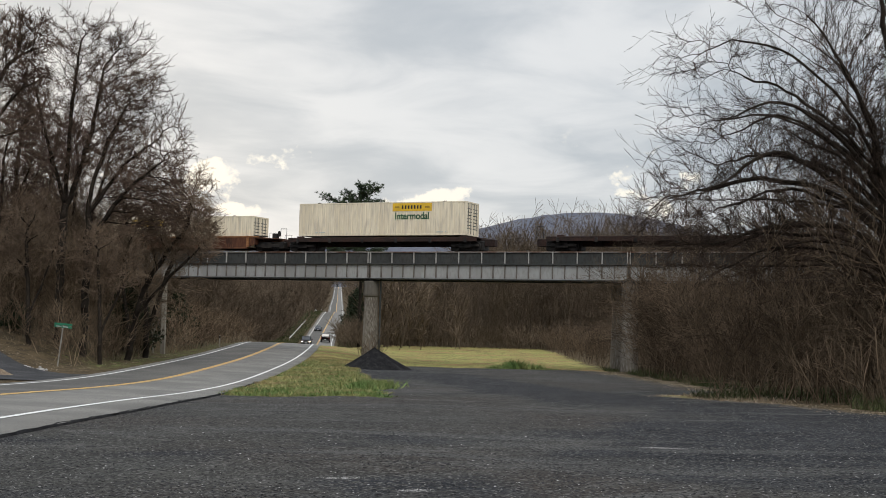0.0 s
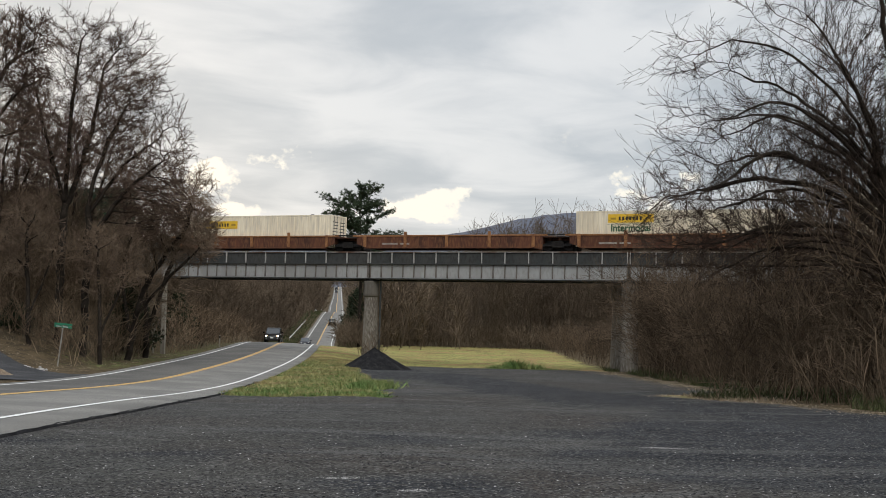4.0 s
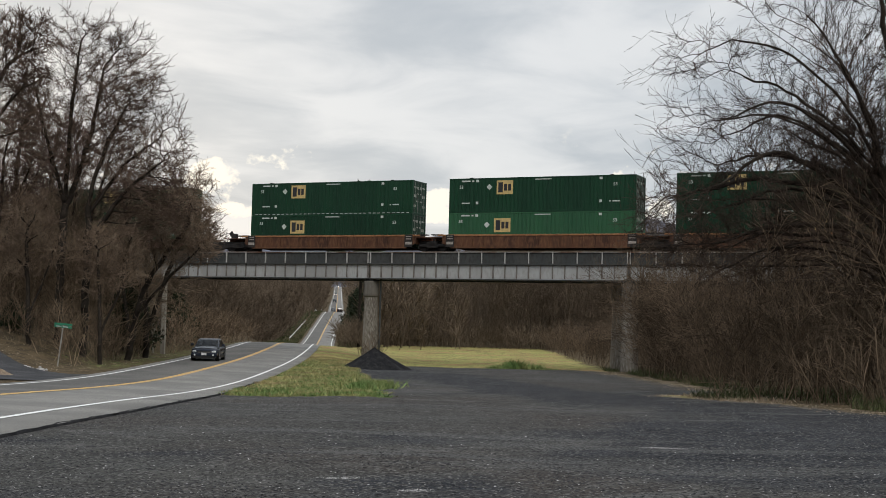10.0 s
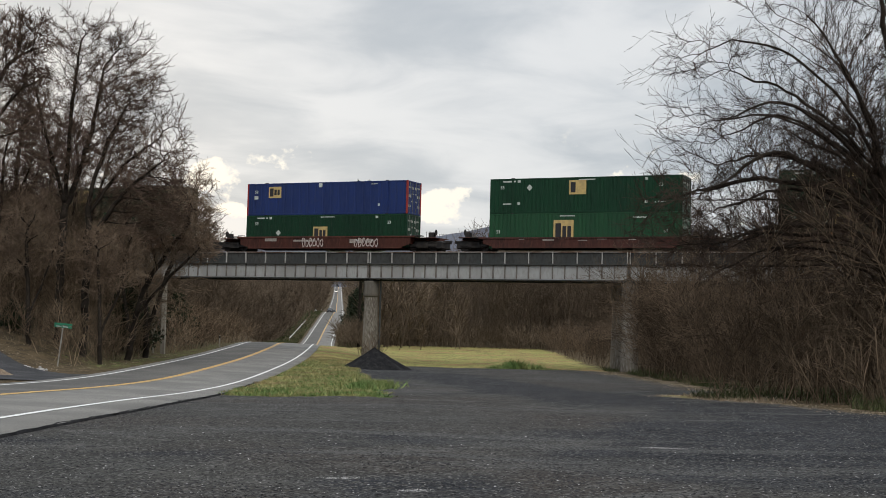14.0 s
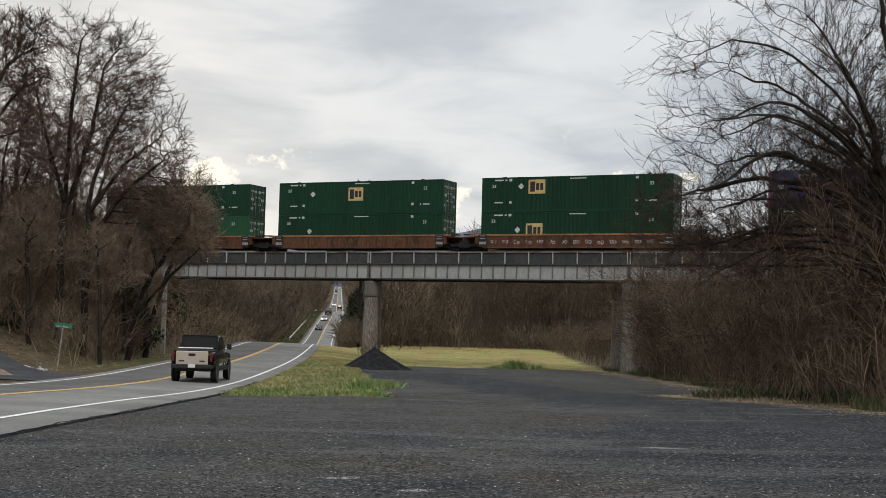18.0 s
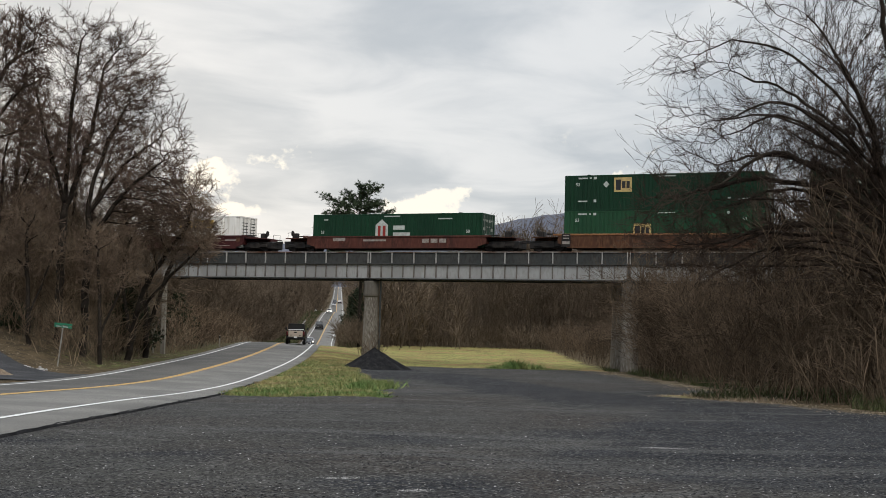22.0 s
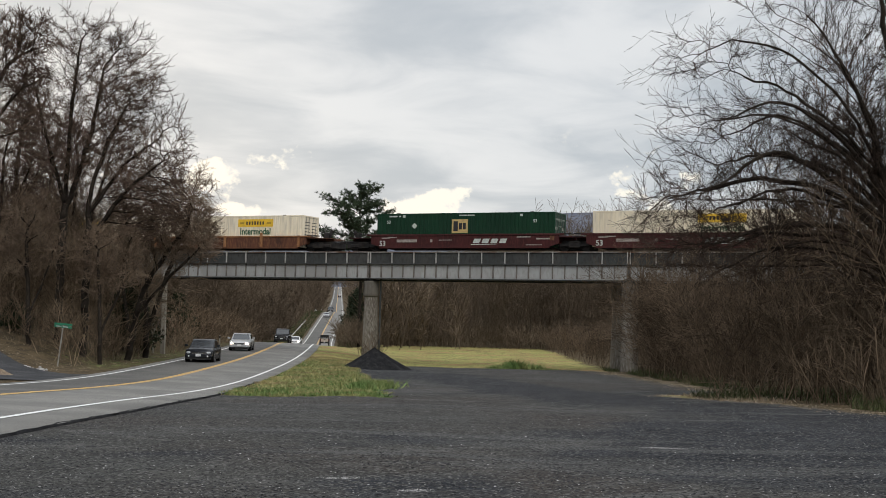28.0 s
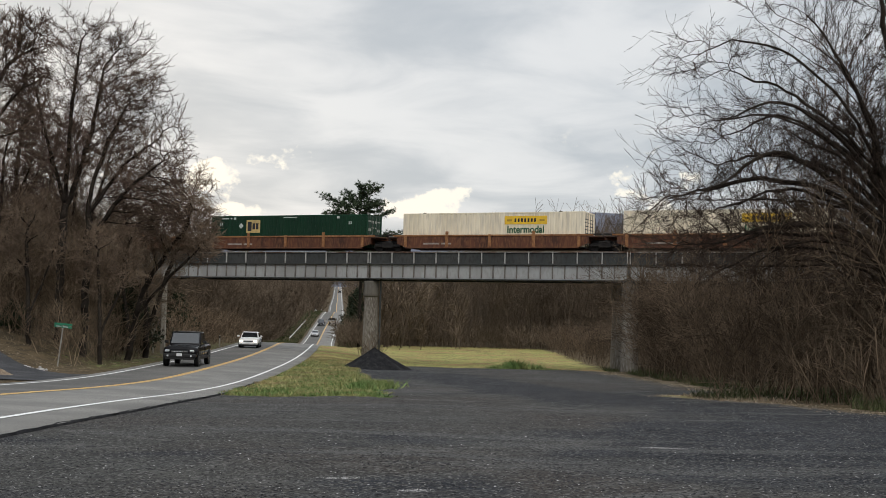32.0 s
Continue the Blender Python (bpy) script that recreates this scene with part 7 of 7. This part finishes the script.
def drive(car, side, rows):
    """rows: seconds and metres along the road."""
    ts = [t for t, _ in rows]
    ss = [s for _, s in rows]
    fine = [i * 0.5 for i in range(65)]
    out = []
    for t in fine:
        s = float(np.interp(t, ts, ss))
        if t < ts[0]:
            s = ss[0] + (t - ts[0]) * (ss[1] - ss[0]) / (ts[1] - ts[0])
        elif t > ts[-1]:
            s = ss[-1] + (t - ts[-1]) * (ss[-1] - ss[-2]) / (ts[-1] - ts[-2])
        out.append((t, lane_pose(min(max(s, 1.5), ROAD_S[-1] - 2), side)))
    MOVES.append((car, out))


BLACK_PAINT = material("black_car_paint", (0.005, 0.005, 0.006), 0.12, second=(0.007, 0.006, 0.006), scale=2, shine=0.16)
GREY_PAINT = material("dark_navy_car_paint", (0.014, 0.018, 0.028), 0.22, shine=0.4)
SILVER_PAINT = material("silver_car_paint", (0.42, 0.42, 0.43), 0.3, 0.4)
WHITE_PAINT = material("white_car_paint", (0.75, 0.75, 0.74), 0.3)
DARK_PAINT = material("dark_blue_grey_car_paint", (0.014, 0.016, 0.020), 0.22, shine=0.4)
BEIGE_PAINT = material("beige_truck_paint", (0.40, 0.34, 0.28), 0.4)
drive(vehicle("suv", BLACK_PAINT, "black sport utility vehicle with lit headlamps driving down the road", "car", lights=True), -1,
      [(0.0, 275.5), (1.0, 253.1), (2.0, 231.9), (3.0, 212.4), (3.5, 203.0), (5.5, 165.5), (6.0, 153.0), (6.5, 141.5), (7.0, 131.5), (7.5, 121.5), (8.0, 111.5), (8.5, 101.5), (9.0, 90.0), (9.3, 83.5)])
drive(vehicle("sedan", GREY_PAINT, "dark navy saloon car driving down the road", "car"), -1,
      [(0.0, 382.5), (1.0, 359.2), (2.0, 331.2), (3.5, 284.3), (5.5, 228.3), (6.5, 206.0), (7.5, 185.6), (8.5, 163.5), (9.0, 150.0), (10.0, 127.5), (11.0, 108.0), (11.5, 96.0), (12.0, 86.0)])
drive(vehicle("pickup", BLACK_PAINT, "black pickup truck driving away up the hill", "truck"), 1,
      [(0.0, 332.5), (1.0, 352.6), (2.0, 373.5), (3.5, 402.1), (5.5, 433.4), (7.5, 463.4), (10.0, 505.0)])
drive(vehicle("sedan", DARK_PAINT, "dark blue-grey saloon car driving down the road", "car"), -1,
      [(3.0, 919.0), (5.5, 811.3), (7.0, 740.0), (9.0, 653.8), (11.0, 584.6), (13.0, 513.7), (14.0, 480.7), (16.5, 420.3), (17.0, 409.5), (18.0, 387.4), (19.0, 367.8), (20.0, 349.1), (21.0, 321.1), (22.0, 282.0), (23.0, 245.2), (24.0, 218.8), (25.0, 197.7), (25.5, 186.4), (27.5, 136.5), (28.0, 125.0), (28.5, 114.5), (29.0, 103.5), (29.5, 91.5)])
drive(vehicle("sedan", SILVER_PAINT, "silver saloon car with lit headlamps driving down the road", "car", lights=True), -1,
      [(10.0, 835.0), (13.0, 653.0), (15.0, 550.3), (18.0, 431.7), (19.5, 384.9), (21.5, 327.6), (24.0, 250.7), (25.0, 221.2), (25.5, 208.5), (27.5, 162.0), (28.0, 150.0), (28.5, 138.0), (29.0, 126.0), (29.5, 115.5), (30.0, 105.0), (30.5, 94.5), (31.0, 82.5)])
drive(vehicle("pickup", BLACK_PAINT, "black pickup truck driving down the road", "truck"), -1,
      [(13.0, 624.5), (16.5, 511.8), (18.0, 463.9), (19.0, 439.8), (20.0, 425.3), (21.0, 411.6), (23.0, 372.9), (25.0, 318.2), (25.5, 300.5), (27.5, 225.5), (28.0, 210.6), (28.5, 199.7), (29.0, 189.8), (29.5, 178.7), (30.0, 165.5), (30.5, 152.5), (31.0, 140.5), (31.5, 129.0), (32.0, 118.5)])
drive(vehicle("sedan", WHITE_PAINT, "white saloon car with lit headlamps driving down the road", "car", lights=True), -1,
      [(19.0, 624.5), (22.0, 472.7), (24.0, 389.0), (25.5, 330.7), (26.5, 288.9), (27.5, 251.6), (28.0, 238.7), (28.5, 229.9), (29.0, 221.8), (29.5, 213.0), (30.0, 203.4), (30.5, 193.0), (31.0, 181.8), (31.5, 170.4), (32.0, 159.0)])
drive(vehicle("sedan", SILVER_PAINT, "silver saloon car coming down the hill", "car"), -1,
      [(16.5, 920.0), (18.0, 843.4), (20.0, 753.4), (22.0, 674.8), (24.0, 594.4), (25.0, 552.5), (27.5, 460.6), (28.5, 435.4), (29.5, 416.6), (30.5, 394.9), (31.0, 382.2), (31.5, 369.3), (32.0, 357.5)])
drive(vehicle("suv", DARK_PAINT, "dark sport utility vehicle coming down the hill", "car"), -1,
      [(23.0, 668.5), (26.0, 548.5), (29.0, 457.3), (30.0, 438.2), (30.5, 431.5), (31.0, 424.5), (31.5, 416.7), (32.0, 408.5)])
drive(vehicle("lifted", BLACK_PAINT, "black pickup truck with a beige tailgate and a rack driving away", "truck", tailgate=BEIGE_PAINT), 1,
      [(16.5, 75.0), (17.0, 82.5), (17.5, 92.0), (18.0, 102.0), (18.5, 111.5), (19.0, 119.5), (20.0, 138.5), (21.0, 157.5), (22.0, 177.2), (23.0, 193.9), (24.0, 207.9), (25.0, 221.7), (25.5, 230.9), (27.5, 284.7), (28.5, 322.5), (29.0, 341.8), (29.5, 355.8), (30.0, 366.8), (30.5, 377.3), (31.0, 388.2), (32.0, 412.0)])


# ---------------------------------------------------------------- roadside things
GREEN_SIGN = material("green_sign_sheet", (0.02, 0.20, 0.11), 0.45, second=(0.018, 0.16, 0.09), scale=4)
STEEL = material("galvanised_sign_steel", (0.30, 0.29, 0.27), 0.55, 0.5, second=(0.2, 0.18, 0.16), scale=5)
BEAM = material("galvanised_beam", (0.66, 0.66, 0.65), 0.5, second=(0.52, 0.51, 0.50), scale=0.4)
OLD_WOOD = material("weathered_pale_timber", (0.36, 0.33, 0.28), 0.9, second=(0.22, 0.20, 0.17), scale=1.5, streak=8, bump=0.4)


def street_sign():
    x, y = at_px(110, 70), 70.0
    z = 1.7 - (640 - 557.5) / 2310.5 * 70
    s = thing("street_sign", "green street-name signs on a leaning steel post", "sign", m=pose(x, y, ground_at(x, y), 0, 5.5, 0))
    top = z - ground_at(x, y) + 1.80
    part("post", Shell().box(-0.035, 0.035, -0.02, 0.02, -0.3, top + 0.17, 0.008), STEEL, s, "grey steel post")
    blade = part("sign_blade", Shell().box(-0.46, 0.48, -0.035, -0.025, top + 0.03, top + 0.14, 0.003), GREEN_SIGN, s, "green sign blade")
    part("lettering_blocks", bars([(0.0, top + 0.085, 0.7, 0.05)], -0.042), PALE_INK, blade, "white block shapes")
    other = part("sign_blade", Shell().add([(-0.36, -0.42, top + 0.16), (0.36, 0.42, top + 0.16), (0.36, 0.42, top + 0.27), (-0.36, -0.42, top + 0.27), (-0.35, -0.43, top + 0.16), (0.37, 0.41, top + 0.16), (0.37, 0.41, top + 0.27), (-0.35, -0.43, top + 0.27)],
                                            [(0, 1, 2, 3), (7, 6, 5, 4), (0, 4, 5, 1), (3, 2, 6, 7), (0, 3, 7, 4), (1, 5, 6, 2)]), GREEN_SIGN, s, "green sign blade")


def heap(x, y, r, h, name, label, mat):
    rng = np.random.default_rng(9)
    n, m = 64, 18
    v, f = [], []
    z0 = ground_at(x, y)
    for i in range(m + 1):
        for j in range(n):
            w = 2 * math.pi * j / n
            t = i / m
            lump = 1 + 0.10 * math.sin(3 * w + 1) + 0.06 * math.sin(7 * w) + 0.04 * math.sin(11 * w + 2)
            rr = r * t * lump
            zz = h * (1 - t) ** 1.12 * (1 + 0.05 * math.sin(5 * w)) + rng.normal(0, 0.03) * (1 - t)
            v.append((rr * math.cos(w) * 1.0, rr * math.sin(w), zz - 0.05 * t))
    for i in range(m):
        for j in range(n):
            f.append((i * n + j, i * n + (j + 1) % n, (i + 1) * n + (j + 1) % n, (i + 1) * n + j))
    ob = new(name, arrays(name, np.array(v), np.array(f), mat))
    ob.location = (x, y, z0)
    tagged(ob, label, "mound")


def delineator(x, y, h):
    d = thing("delineator_post", "white roadside marker post with a dark band", "post", m=pose(x, y, ground_at(x, y)))
    part("post", Shell().box(-0.06, 0.06, -0.02, 0.02, -0.2, h, 0.01), OLD_WOOD, d)
    part("band", Shell().box(-0.063, 0.063, -0.024, 0.024, h * 0.72, h * 0.9, 0.005), BLACK, d, "dark band")


def guard_rail(s0, s1, off):
    """A low rail on posts along the far hill."""
    g = thing("guard_rail", "pale steel guard rail beside the hill road", "guard rail")
    at = np.arange(s0, s1, 4.0)
    pts = []
    for s in at:
        c = [float(np.interp(s, ROAD_S, ROAD[:, i])) for i in range(3)]
        t = [float(np.interp(s, ROAD_S, ROAD_T[:, i])) for i in range(2)]
        pts.append((c[0] + t[1] * off, c[1] - t[0] * off, max(c[2], ground_at(c[0] + t[1] * off, c[1] - t[0] * off))))
    for x, y, z in pts[::2]:
        part("post", Shell().box(x - 0.07, x + 0.07, y - 0.07, y + 0.07, z - 0.3, z + 0.62), OLD_WOOD, g)
    v = [(x + k * 0.04, y, z + h) for x, y, z in pts for k, h in ((-1, 0.42), (1, 0.42), (1, 0.74), (-1, 0.74))]
    part("beam", Shell().loft(v, 4, len(pts)), BEAM, g, "pale steel beam")


def pale_posts():
    x, y = at_px(294, 100), 100.0
    p = thing("tall_post", "tall pale weathered post at the edge of the woods", "post", m=pose(x, y, ground_at(x, y)))
    part("shaft", Shell().box(-0.17, 0.17, -0.15, 0.15, -0.4, 6.1, 0.04), OLD_WOOD, p)
    x, y = at_px(277, 99), 99.0
    p = thing("marker_post", "thin grey post with a small plate", "post", m=pose(x, y, ground_at(x, y)))
    part("shaft", Shell().box(-0.05, 0.05, -0.04, 0.04, -0.3, 2.3, 0.012), OLD_WOOD, p)
    part("plate", Shell().add([(-0.42, -0.06, 1.75), (0.06, -0.06, 1.25), (0.22, -0.06, 1.7), (-0.08, -0.06, 2.2), (-0.42, -0.045, 1.75), (0.06, -0.045, 1.25), (0.22, -0.045, 1.7), (-0.08, -0.045, 2.2)],
                               [(0, 1, 2, 3), (7, 6, 5, 4), (0, 4, 5, 1), (1, 5, 6, 2), (2, 6, 7, 3), (3, 7, 4, 0)]), OLD_WOOD, p, "dull grey plate")


street_sign()
pale_posts()
heap(at_px(668, 88), 88.0, 2.35, 1.35, "dark_mound", "black mound of asphalt millings on the gravel by the pier", COAL)
SAND = material("sandy_soil", (0.22, 0.17, 0.12), 0.95, second=(0.15, 0.11, 0.08), scale=4, fine=(0.3, 0.25, 0.19), fine_scale=30, bump=0.6)
heap(at_px(4, 59.5), 59.5, 0.8, 0.32, "sandy_mound", "low sandy mound at the side road's mouth", SAND)
delineator(at_px(394, 122), 122.0, 1.1)
guard_rail(335.0, 425.0, -6.6)
guard_rail(480.0, 650.0, -6.6)


def motions():
    """All that moves: the train and the road traffic."""
    for ob, rows in MOVES:
        walk(ob, rows)


motions()
